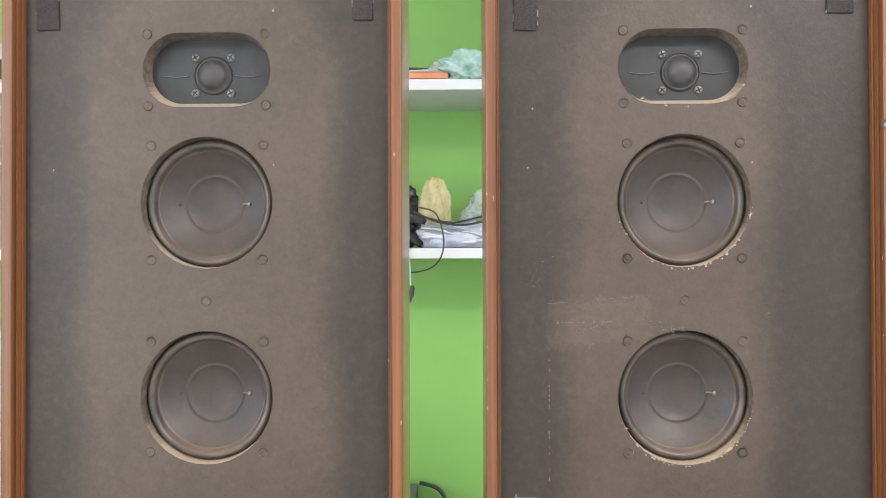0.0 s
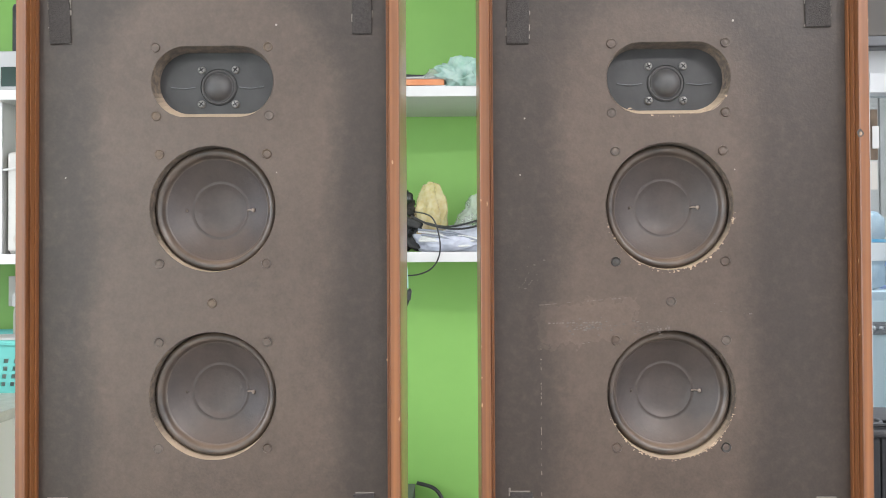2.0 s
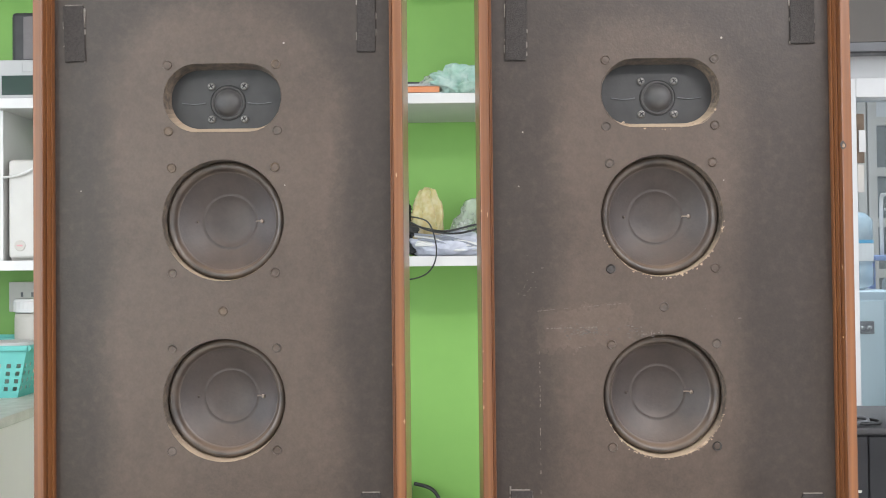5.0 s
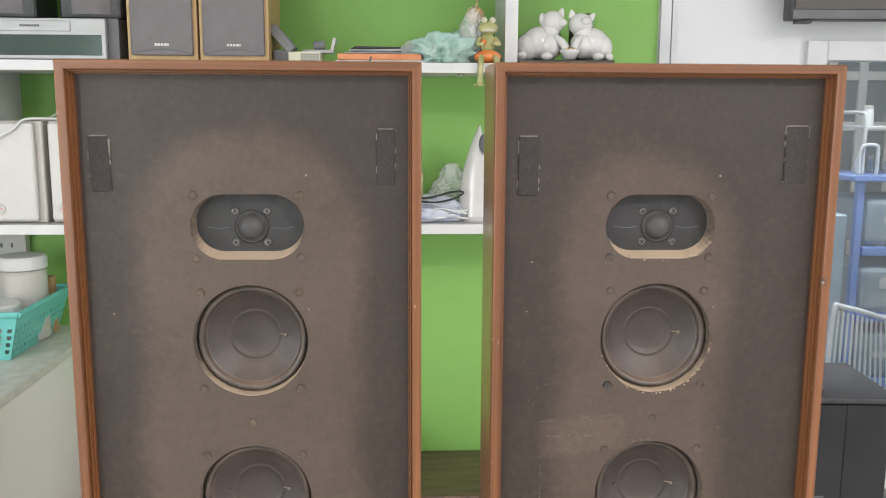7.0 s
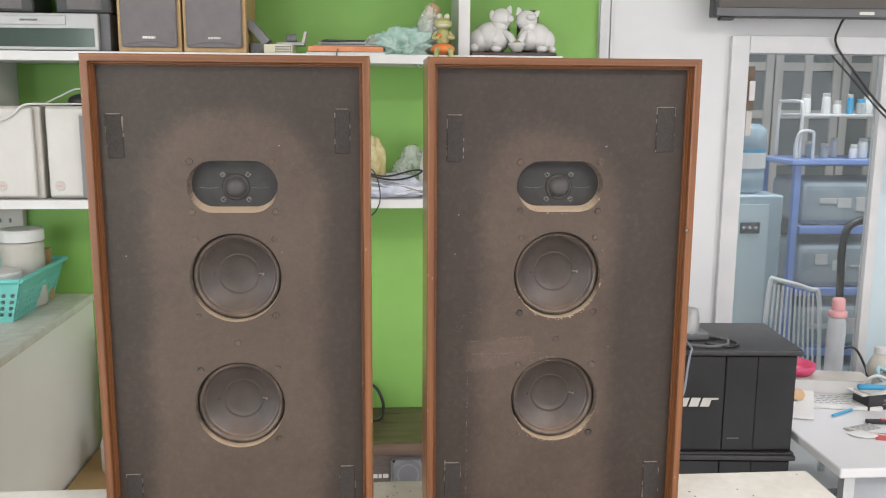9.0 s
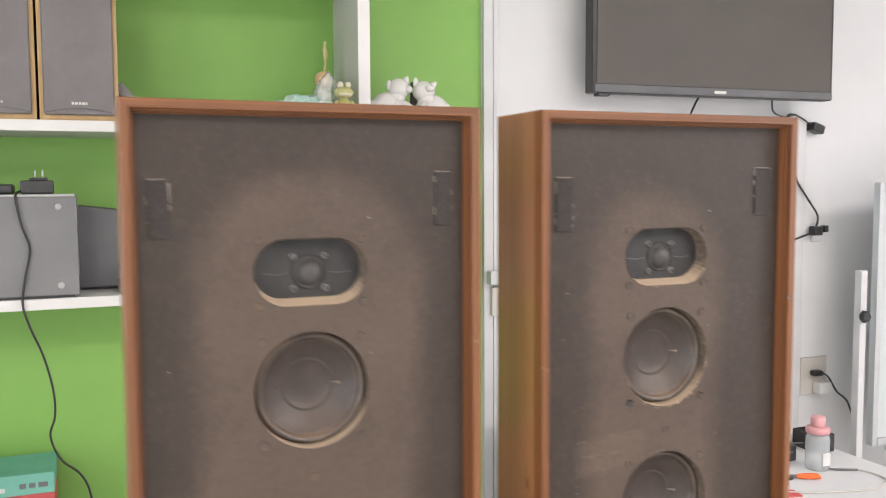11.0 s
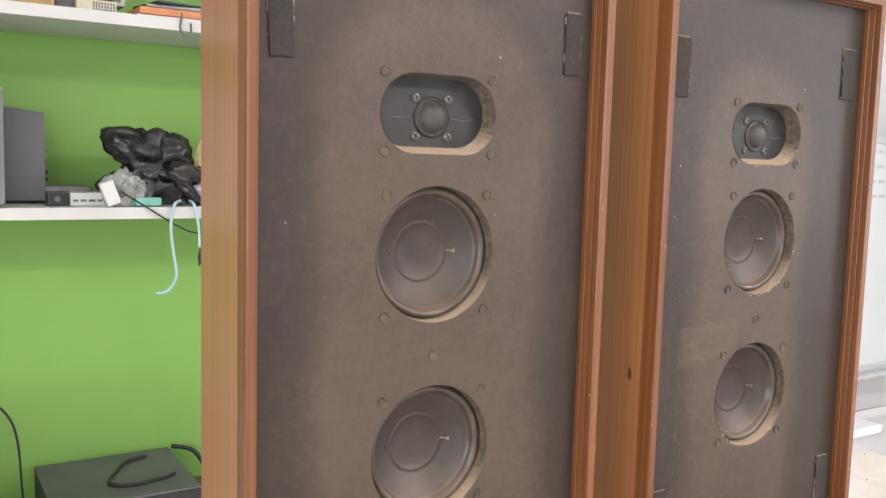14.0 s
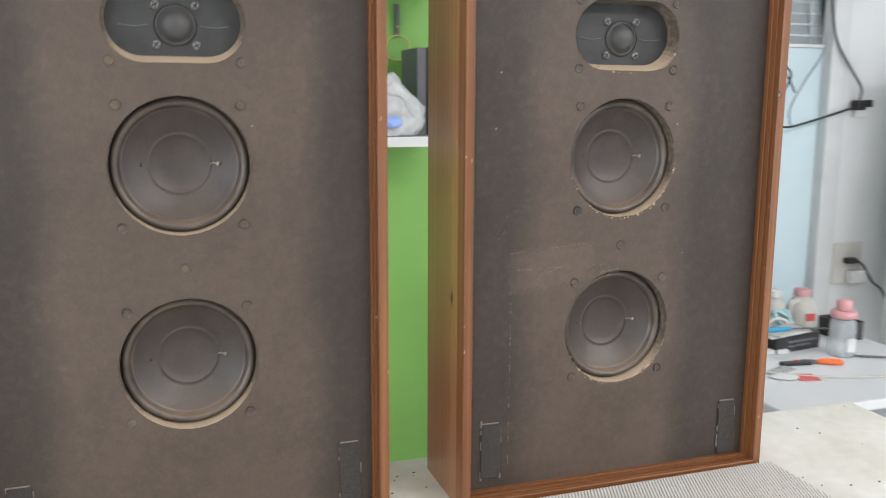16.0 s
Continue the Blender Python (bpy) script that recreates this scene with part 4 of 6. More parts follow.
cable("black lead running down to the wall socket", [(1.81, CY, 1.692), (1.77, CY, 1.684), (1.776, CY, 1.60), (1.806, CY, 1.49), (1.87, CY, 1.405), (1.918, CY, 1.345), (1.910, CY, 1.30)], 0.0036, m_blackcable)
cable("short dark lead looping beside the door frame", [(1.652, CY, 1.228), (1.645, CY, 1.28), (1.69, CY, 1.36), (1.755, CY, 1.45), (1.768, CY, 1.52)], 0.0030, m_greycable)
pl = thing("power_plug", (1.885, WALL_Y, 1.655), "black power plug hanging on the white wall", "plug")
part("body", place_bm(box(-0.006, 0.045, -0.042, -0.001, -0.016, 0.014, 0.006), pose(0, 0, 0, 0, 18, 0)), m_blackplastic, pl)
so = thing("wall_socket", (1.925, WALL_Y, 1.288), "white wall socket with a black plug in it", "socket")
part("plate", box(-0.012, 0.038, -0.010, -0.001, -0.035, 0.03, 0.003), m_white, so)
part("plug", box(-0.03, 0.004, -0.045, -0.0105, -0.012, 0.02, 0.005), m_blackplastic, so)
part("plug", box(0.022, 0.040, -0.035, -0.0105, -0.002, 0.022, 0.004), m_blackplastic, so)
ob_ = thing("wall_outlet", (1.935, WALL_Y, 0.765), "cream double wall outlet with a charger and a plug", "socket")
part("plate", box(-0.06, 0.06, -0.012, -0.001, -0.06, 0.075, 0.003), m_offwhite, ob_)
part("charger", box(-0.005, 0.05, -0.05, -0.0125, -0.055, -0.012, 0.006), m_paper, ob_)
part("plug", box(-0.02, 0.02, -0.04, -0.0125, 0.01, 0.03, 0.006), m_blackplastic, ob_)
cable("black lead from the wall outlet", [(1.95, WALL_Y - 0.042, 0.785), (1.99, CY, 0.765), (2.03, CY, 0.71), (2.09, CY, 0.655), (2.12, CY, 0.5), (2.13, CY, FLOOR + 0.004)], 0.0035, m_blackcable)

# ---------------------------------------------------------------- whiteboard on its stand
wb = thing("whiteboard", (1.928, 2.0, FLOOR), "white enamel whiteboard on a wheeled steel stand", "whiteboard")
H0 = -FLOOR
part("board", box(0.062, 1.36, -0.004, 0.008, 0.60 + H0, 1.435 + H0), m_board, wb, "pale enamel writing surface")
part("left_rail", box(0.04, 0.062, -0.012, 0.014, 0.575 + H0, 1.46 + H0, 0.003), m_alu, wb)
part("right_rail", box(1.36, 1.382, -0.012, 0.014, 0.575 + H0, 1.46 + H0, 0.003), m_alu, wb)
part("top_rail", box(0.0625, 1.3595, -0.012, 0.014, 1.435 + H0, 1.46 + H0, 0.003), m_alu, wb)
part("bottom_rail", box(0.0625, 1.3595, -0.014, 0.014, 0.575 + H0, 0.60 + H0, 0.003), m_alu, wb)
part("pen_tray", box(0.09, 1.33, -0.05, -0.0145, 0.560 + H0, 0.574 + H0, 0.003), m_alu, wb)
part("cross_bar", box(0.0105, 1.41, 0.0, 0.02, 0.385 + H0, 0.415 + H0, 0.003), m_pvc, wb)
for px in (-0.018, 1.41):
    post = part("post", box(px, px + 0.028, 0.0, 0.028, 0.04, 1.17 + H0, 0.003), m_pvc, wb)
    part("foot", box(px - 0.001, px + 0.029, -0.26, 0.19, 0.02, 0.0395, 0.003), m_pvc, wb)
    kb = lathe([(0.0, -0.030), (0.016, -0.028), (0.021, -0.02), (0.021, -0.012), (0.010, -0.008), (0.008, 0.0)], 7, "y")
    part("knob", place_bm(kb, Matrix.Translation((px - 0.0 if px < 0 else px + 0.02, -0.001, 1.02 + H0))), m_blackplastic, post, "black clamping knob")
rw = random.Random(8)
for k in range(4):
    part("pen_writing", place_bm(bars(0.45 + 0.01 * k, 0.60 + 0.16 * rw.random() + 0.2, 0, 0, 0.012, 9, 0.012, rw), Matrix.Translation((0, -0.0042, 1.40 - 0.055 * k + H0))), m_wood_grey, wb)
part("pen_writing", place_bm(bars(0.085, 0.125, 0, 0, 0.03, 5, 0.004, rw), Matrix.Translation((0, -0.0042, 1.365 + H0))), m_hotpink, wb)
fo = thing("board_eraser", (2.347, 1.985, 0.870), "green foam eraser stuck on the whiteboard", "eraser")
eb = bmesh.new()
lp = [(0.026 * math.cos(a) * (1 + 0.18 * math.sin(3 * a)) + 0.35 * 0.055 * math.sin(a), 0.062 * math.sin(a)) for a in [2 * math.pi * k / 28 for k in range(28)]]
fa = [eb.verts.new((x, 0.0, z)) for x, z in lp]
fb = [eb.verts.new((x, 0.011, z)) for x, z in lp]
eb.faces.new(fa)
eb.faces.new(list(reversed(fb)))
for k in range(28):
    eb.faces.new((fa[k], fb[k], fb[(k + 1) % 28], fa[(k + 1) % 28]))
bmesh.ops.recalc_face_normals(eb, faces=eb.faces)
part("foam", eb, m_greenfoam, fo)
for dx, dz in ((0.012, 0.025), (-0.004, -0.005), (0.006, -0.035)):
    part("hole", place_bm(lathe([(0.006, 0), (0.005, -0.001), (0, -0.001)], 12, "y"), Matrix.Translation((dx, -0.0005, dz))), m_slot, fo)

# ---------------------------------------------------------------- black stacked loudspeakers beside the desk
def black_speaker(z, rz, name_label, h=0.267):
    sb = thing("black_loudspeaker", (0.875, 1.86, z), name_label, "loudspeaker", "stacked black loudspeakers", rz=rz)
    part("body", box(-0.213, 0.213, -0.128, 0.14, 0.006, h - 0.015, 0.004), m_black, sb)
    part("top_plate", box(-0.218, 0.222, -0.146, 0.142, h - 0.0145, h, 0.004), m_black, sb)
    part("bottom_plate", box(-0.216, 0.216, -0.142, 0.142, 0.0, 0.0055, 0.001), m_black, sb)
    part("front_grille", box(-0.208, 0.02, -0.139, -0.1285, 0.012, h - 0.020, 0.004), m_blackcloth, sb)
    part("side_grille", box(0.0225, 0.105, -0.1385, -0.1285, 0.012, h - 0.020, 0.003), m_blackcloth, sb)
    part("corner_grille", box(0.1065, 0.209, -0.136, -0.1285, 0.012, h - 0.020, 0.003), m_blackcloth, sb)
    part("handle_slot", box(0.034, 0.066, -0.1405, -0.139, 0.044, 0.047), m_dgrey, sb)
    return sb


m_blackcloth = material("black_speaker_cloth", (0.022, 0.022, 0.024), 0.95, color2=(0.03, 0.03, 0.032), scale=8, bump=0.5, bump_scale=1200)
b1 = black_speaker(0.555, -4, "black compact loudspeaker with a slanted pale badge, stacked on another", 0.290)
lg = bmesh.new()
for k in range(3):
    add_box(lg, -0.098 + k * 0.03, -0.074 + k * 0.03, -0.1412, -0.1392, 0.134, 0.158)
add_box(lg, -0.020, 0.003, -0.1412, -0.1392, 0.153, 0.158)
place_bm(lg, Matrix(((1, 0, 0.32, -0.048), (0, 1, 0, 0), (0, 0, 1, 0), (0, 0, 0, 1))))
part("badge", lg, m_logo, b1, "pale slanted metal badge")
black_speaker(0.287, -5, "black compact loudspeaker under a second one")
st = thing("stand", (0.875, 1.86, FLOOR), "low dark stand under the black loudspeakers", "stand")
part("top", box(-0.20, 0.20, -0.12, 0.13, 0.39, 0.4165, 0.002), m_darkwood, st)
for sx in (-0.17, 0.15):
    part("leg", box(sx, sx + 0.03, -0.10, 0.11, 0, 0.3895), m_darkwood, st)
hp = thing("adapter", (0.838, 1.84, 0.8455), "grey travel adapter with its lead lying on a black loudspeaker", "adapter")
part("body", place_bm(lathe([(0.0, 0), (0.026, 0.002), (0.03, 0.02), (0.024, 0.06), (0.014, 0.085), (0.0, 0.088)], 20), pose(-0.02, 0, 0, 0, 10, 0)), m_silver, hp, smooth=True)
part("base", box(-0.035, 0.035, -0.03, 0.03, -0.0, 0.02, 0.006), m_dgrey, hp)
part("lead", tube([(0.02, 0.0, 0.012), (0.05, -0.02, 0.006), (0.075, -0.05, 0.006), (0.06, -0.09, 0.006), (0.02, -0.105, 0.005), (-0.03, -0.095, 0.005), (-0.07, -0.07, 0.005)], 0.004), m_dgrey, hp)

cable("grey lead hanging down the front of a black loudspeaker", [(0.80, 1.80, 0.852), (0.79, 1.72, 0.851), (0.782, 1.705, 0.843), (0.776, 1.704, 0.80), (0.770, 1.704, 0.74), (0.752, 1.704, 0.70), (0.72, 1.706, 0.675)], 0.0032, m_greycable)
cable("black lead looped on top of a black loudspeaker", [(0.87, 1.82, 0.850), (0.91, 1.80, 0.850), (0.93, 1.76, 0.850), (0.91, 1.735, 0.850), (0.87, 1.74, 0.850), (0.84, 1.76, 0.852)], 0.0035, m_blackcable)

# ---------------------------------------------------------------- white desk and what lies on it
desk = thing("white_desk", (1.42, 1.84, FLOOR), "white laminate desk crowded with tools and bottles", "desk")
DT = 0.602 - FLOOR
part("top", box(-0.320, 0.35, -0.335, 0.33, DT - 0.026, DT, 0.006, 3), m_white, desk)
for sx in (-0.27, 0.27):
    for sy in (-0.28, 0.28):
        part("leg", box(sx - 0.014, sx + 0.014, sy - 0.014, sy + 0.014, 0, DT - 0.0265), m_alu, desk)
part("modesty_panel", box(-0.256, 0.256, -0.27, -0.262, 0.2, DT - 0.027), m_wood_grey, desk)
DK = 0.6025
bt = thing("drinking_bottle", (1.565, 1.83, DK), "clear drinking bottle with a pink lid", "bottle")
part("body", lathe([(0.0, 0.0), (0.032, 0.0), (0.035, 0.006), (0.035, 0.092), (0.031, 0.104), (0.026, 0.108)], 28), m_clearbottle, bt, smooth=True)
part("collar", lathe([(0.026, 0.1085), (0.033, 0.109), (0.035, 0.114), (0.035, 0.124), (0.030, 0.129), (0.016, 0.1295)], 28), m_pink, bt, smooth=True)
part("lid", lathe([(0.0205, 0.130), (0.0215, 0.132), (0.0215, 0.155), (0.018, 0.160), (0.0, 0.161)], 28), m_pink, bt, "pink screw lid", True)
part("label", box(-0.014, 0.014, -0.0375, -0.0355, 0.018, 0.056, 0.0005), m_paper, bt)
for jx, jy, jr, jh, lab in ((1.535, 2.08, 0.038, 0.115, "white plastic jar on the desk"), (1.63, 2.07, 0.045, 0.115, "white plastic jug with a red mark")):
    jg = thing("jug", (jx, jy, DK), lab, "jug")
    part("body", lathe([(0, 0), (jr, 0), (jr * 1.05, 0.01), (jr * 1.05, jh * 0.6), (jr * 0.8, jh * 0.8), (jr * 0.5, jh), (0, jh)], 26), m_offwhite, jg, smooth=True)
    part("lid", lathe([(jr * 0.55, jh + 0.0005), (jr * 0.55, jh + 0.02), (0, jh + 0.021)], 20), m_paper if jr < 0.04 else m_pink, jg)
    if jr > 0.04:
        part("handle", tube([(-jr * 0.5, -0.01, jh * 0.9), (-jr * 1.3, -0.02, jh * 0.8), (-jr * 1.3, -0.02, jh * 0.4), (-jr, -0.02, jh * 0.3)], 0.008), m_offwhite, jg, smooth=True)
        part("mark", box(-0.02, 0.012, -jr * 1.05 - 0.001, -jr * 1.02, 0.045, 0.068), m_red, jg)
bx = thing("black_box", (1.475, 1.935, DK), "small black printed carton on the desk", "carton", rz=8)
part("carton", box(-0.09, 0.085, -0.035, 0.035, 0, 0.048, 0.002), m_blackplastic, bx)
part("print_bars", place_bm(bars(-0.04, 0.07, 0.026, -0.0352, 0.006, 7, 0.004, rw), Matrix.Identity(4)), m_ink, bx)
part("print_bars", place_bm(bars(-0.04, 0.05, 0.014, -0.0352, 0.005, 7, 0.004, rw), Matrix.Identity(4)), m_ink, bx)
pp = thing("papers", (1.455, 1.925, DK + 0.0485), "folded leaflets lying on a black carton", "papers", rz=12)
part("leaflet", box(-0.10, 0.07, -0.03, 0.035, 0, 0.006, 0.001), m_paper, pp)
part("leaflet", place_bm(box(-0.09, 0.06, -0.03, 0.03, 0.0065, 0.012, 0.001), pose(0, 0, 0, 0, 0, 9)), m_offwhite, pp)
sd = thing("screwdriver", (1.415, 1.905, DK + 0.0665), "screwdriver with a blue handle on the leaflets", "screwdriver", rz=-6)
part("handle", place_bm(lathe([(0, 0), (0.008, 0.002), (0.009, 0.03), (0.007, 0.075), (0.004, 0.085)], 14), pose(-0.05, 0, 0.0, 0, 90, 0)), m_bluegrip, sd, smooth=True)
part("shaft", tube([(0.035, 0, 0), (0.09, -0.002, -0.001), (0.15, -0.004, -0.004)], 0.0028), m_dgrey, sd)
tr = thing("tray", (1.71, 1.99, DK), "small open black plastic tray", "tray")
tb = bmesh.new()
add_box(tb, -0.035, 0.035, -0.05, 0.05, 0, 0.004)
for x0, x1, y0, y1 in ((-0.038, -0.0345, -0.05, 0.05), (0.0345, 0.038, -0.05, 0.05), (-0.034, 0.034, -0.053, -0.0495), (-0.034, 0.034, 0.0495, 0.053)):
    add_box(tb, x0, x1, y0, y1, 0.0, 0.055)
part("tray_body", tb, m_blackplastic, tr)
pli = thing("pliers", (1.44, 1.785, DK), "pliers with orange grips", "pliers", rz=-25)
pli.scale = (0.75, 0.75, 0.75)
part("grip", tube([(0.0, 0.0, 0.008), (0.03, 0.012, 0.009), (0.065, 0.014, 0.009), (0.09, 0.006, 0.009)], 0.0075), m_orangegrip, pli, smooth=True)
part("grip", tube([(0.0, 0.0, 0.008), (0.03, -0.012, 0.009), (0.065, -0.014, 0.009), (0.09, -0.008, 0.009)], 0.0075), m_orangegrip, pli, smooth=True)
part("jaws", box(-0.05, 0.004, -0.009, 0.009, 0.003, 0.013, 0.003), m_dgrey, pli)
kn = thing("cutter", (1.385, 1.79, DK), "black cutter lying on the desk", "cutter", rz=-8)
kn.scale = (0.75, 0.75, 0.75)
part("body", box(-0.07, 0.05, -0.012, 0.012, 0, 0.014, 0.004), m_blackplastic, kn)
part("slider", box(-0.02, 0.0, -0.006, 0.006, 0.0142, 0.018, 0.001), m_red, kn)
sa = thing("sachet", (1.30, 1.70, DK), "red and white printed sachet", "sachet", rz=-14)
part("red_half", box(0.0, 0.055, -0.025, 0.025, 0, 0.003, 0.001), m_red, sa)
part("foil_half", place_bm(blob(0.035, 0.024, 0.006, 4, 0.25, 4, 3), Matrix.Translation((-0.03, 0.002, 0))), m_paper, sa)
cable("thin grey lead looping over the desk", [(1.25, 1.76, DK + 0.003), (1.33, 1.70, DK + 0.003), (1.45, 1.65, DK + 0.003), (1.58, 1.63, DK + 0.003), (1.67, 1.68, DK + 0.003), (1.66, 1.77, DK + 0.003), (1.60, 1.80, DK + 0.003)], 0.0025, m_offwhite)
jk = thing("probe", (1.62, 1.78, DK), "slim black probe lead tip on the desk", "probe", rz=-30)
part("tip", tube([(-0.06, 0.01, 0.004), (-0.02, 0.0, 0.004), (0.04, 0.004, 0.004)], 0.003), m_dgrey, jk)
# papers, pen, notebook and pills near the loudspeakers
nb = thing("notebook", (1.325, 1.955, DK), "open notebook with lines of writing", "notebook", rz=-12)
part("page_block", box(-0.12, 0.12, -0.05, 0.055, 0, 0.012, 0.002), m_paper, nb)
for k in range(5):
    part("written_line", place_bm(bars(-0.09, 0.09, 0, 0, 0.006, 12, 0.006, rw), Matrix.Translation((0, -0.035 + 0.016 * k, 0.0128)) @ pose(0, 0, 0, -90, 0, 0)), m_wood_grey, nb)
bk = thing("book", (1.32, 2.065, DK), "thick closed book with pale cover", "book", rz=-10)
part("page_block", box(-0.15, 0.15, -0.045, 0.045, 0.003, 0.05, 0.002), m_paper, bk)
part("cover", box(-0.152, 0.152, -0.047, 0.047, 0.0505, 0.054, 0.001), m_offwhite, bk)
part("cover", box(-0.152, 0.152, -0.047, 0.047, 0.0, 0.0025, 0.0005), m_offwhite, bk)
pn = thing("pen", (1.315, 1.875, DK), "blue and white ballpoint pen", "pen", rz=28)
part("barrel", tube([(-0.06, 0, 0.005), (0, 0, 0.005), (0.03, 0, 0.005)], 0.0042), m_bluegrip, pn)
part("cap", tube([(0.0305, 0, 0.005), (0.05, 0, 0.005), (0.075, 0, 0.005)], 0.0046), m_paper, pn)
cs = thing("card_stand", (1.165, 1.83, DK), "white folded card with a tan round on it", "card", rz=-20)
part("card", place_bm(box(-0.03, 0.03, -0.002, 0.002, 0, 0.085, 0.001), pose(0, 0, 0.004, -38, 0, 0)), m_paper, cs)
part("round", place_bm(lathe([(0.018, 0), (0.018, -0.0012), (0, -0.0012)], 20, "y"), pose(-0.012, 0.035, 0.062, -38, 0, 0)), m_skin, cs)
pi = thing("blister_pack", (1.30, 1.76, DK), "silver blister strip of pills", "blister", rz=20)
part("foil", box(-0.05, 0.05, -0.02, 0.02, 0, 0.0015), m_silver, pi)
for k in range(10):
    part("blister", ball((-0.04 + 0.02 * (k % 5), -0.009 + 0.018 * (k // 5), 0.0015), 0.006, 10, sz=0.6), m_silver, pi)
rb = thing("plastic_basket", (1.262, 2.09, DK + 0.055), "crimson plastic lid lying on a book", "basket")
part("bowl", lathe([(0.0, 0.0), (0.05, 0.0), (0.06, 0.012), (0.064, 0.03), (0.06, 0.03), (0.055, 0.012), (0.0, 0.006)], 28), m_hotpink, rb, smooth=True)
cable("tangle of black leads behind the notebook", [(1.40, 2.11, DK + 0.056), (1.42, 2.12, DK + 0.11), (1.47, 2.12, DK + 0.12), (1.50, 2.10, DK + 0.06), (1.48, 2.04, DK + 0.02), (1.50, 2.02, DK + 0.005)], 0.004, m_blackcable)

b2_ = thing("drinking_bottle", (1.405, 2.12, DK), "tall slim clear drinking bottle with a pink lid", "bottle")
part("body", lathe([(0.0, 0.0), (0.026, 0.0), (0.028, 0.006), (0.028, 0.205), (0.024, 0.219), (0.021, 0.223)], 28), m_clearbottle, b2_, smooth=True)
part("collar", lathe([(0.021, 0.2235), (0.027, 0.224), (0.028, 0.230), (0.028, 0.240), (0.023, 0.245), (0.015, 0.2455)], 28), m_pink, b2_, smooth=True)
part("lid", lathe([(0.018, 0.246), (0.0195, 0.248), (0.0195, 0.276), (0.0165, 0.283), (0.0, 0.284)], 28), m_pink, b2_, "pink screw lid", True)
cable("teal coiled lead on the desk", [(1.47, 2.05, DK + 0.01), (1.50, 2.04, DK + 0.06), (1.54, 2.03, DK + 0.08), (1.53, 2.0, DK + 0.04), (1.49, 2.0, DK + 0.055), (1.50, 2.03, DK + 0.085), (1.55, 2.02, DK + 0.06)], 0.006, m_bluecable)
cable("white coiled lead on the desk", [(1.44, 2.0, DK + 0.005), (1.43, 1.99, DK + 0.045), (1.46, 1.98, DK + 0.075), (1.50, 1.975, DK + 0.06), (1.50, 1.97, DK + 0.005)], 0.005, m_whitecable)
# ---------------------------------------------------------------- the next room, seen through the glazed door
structure("wall_far", box(-2.4, 4.4, 4.9, 5.0, FLOOR, CEIL), m_white, "pale wall of the next room", "wall")
structure("wall_partition", box(0.72, 0.8, WALL_Y + 0.121, 4.899, FLOOR, CEIL), m_white, "pale side wall of the next room", "wall")
for k in range(4):
    fd = thing("folding_door", (1.98 + k * 0.43, 4.86, FLOOR), "grey-white folding door leaf with small dark panes", "door", "folding door leaves")
    for x0, x1 in ((0, 0.05), (0.185, 0.235), (0.37, 0.42)):
        part("stile", box(x0, x1, -0.02, 0.02, 0, 2.3, 0.003), m_offwhite, fd)
    for r in range(8):
        part("rail", box(0.0505, 0.1845, -0.016, 0.016, 0.06 + r * 0.29, 0.11 + r * 0.29), m_offwhite, fd)
        part("rail", box(0.2355, 0.3695, -0.016, 0.016, 0.06 + r * 0.29, 0.11 + r * 0.29), m_offwhite, fd)
        if r < 7:
            part("pane", box(0.0505, 0.1845, -0.003, 0.003, 0.1105 + r * 0.29, 0.3495 + r * 0.29), m_dimglass, fd)
            part("pane", box(0.2355, 0.3695, -0.003, 0.003, 0.1105 + r * 0.29, 0.3495 + r * 0.29), m_dimglass, fd)
wd = thing("water_dispenser", (1.64, 3.42, FLOOR), "blue-grey water dispenser with a water bottle on top", "water dispenser")
DH = 1.075 - FLOOR
part("body", box(-0.145, 0.135, -0.12, 0.15, 0, DH, 0.012, 3), m_bluegrey, wd)
part("front_panel", box(-0.12, 0.07, -0.1255, -0.1205, 0.6, DH - 0.04, 0.002), m_frost, wd)
part("control_panel", box(-0.06, 0.03, -0.1295, -0.126, DH - 0.17, DH - 0.12, 0.003), m_dgrey, wd)
for k in range(3):
    part("button", ball((-0.045 + k * 0.028, -0.130, DH - 0.145), 0.008, 10), m_silver, wd)
part("divider_line", box(-0.13, 0.12, -0.1225, -0.1205, 0.55, 0.565), m_dgrey, wd)
part("emblem", place_bm(lathe([(0.022, 0), (0.022, -0.001), (0.016, -0.001), (0.016, 0)], 20, "y"), Matrix.Translation((-0.02, -0.1206, 0.40))), m_wood_grey, wd)
wbot = part("water_bottle", lathe([(0.0, DH + 0.0005), (0.05, DH + 0.001), (0.085, DH + 0.02), (0.085, DH + 0.09), (0.080, DH + 0.10), (0.085, DH + 0.11), (0.085, DH + 0.19),
                                   (0.080, DH + 0.20), (0.086, DH + 0.21), (0.086, DH + 0.28), (0.06, DH + 0.31), (0.0, DH + 0.315)], 30), m_water, wd, "clear blue water bottle", True)
part("bottle_label", lathe([(0.0865, DH + 0.115), (0.0868, DH + 0.185)], 30), m_paper, wbot, "white printed label")
part("bottle_band", lathe([(0.0868, DH + 0.187), (0.087, DH + 0.20)], 30), m_bluegrip, wbot)
rk = thing("plastic_rack", (2.25, 3.70, FLOOR), "periwinkle plastic drawer rack with cloudy drawers", "rack")
for sx in (-0.31, 0.31):
    for sy in (-0.17, 0.17):
        part("post", box(sx - 0.016, sx + 0.016, sy - 0.016, sy + 0.016, 0, 1.19 - FLOOR, 0.004), m_blueplastic, rk)
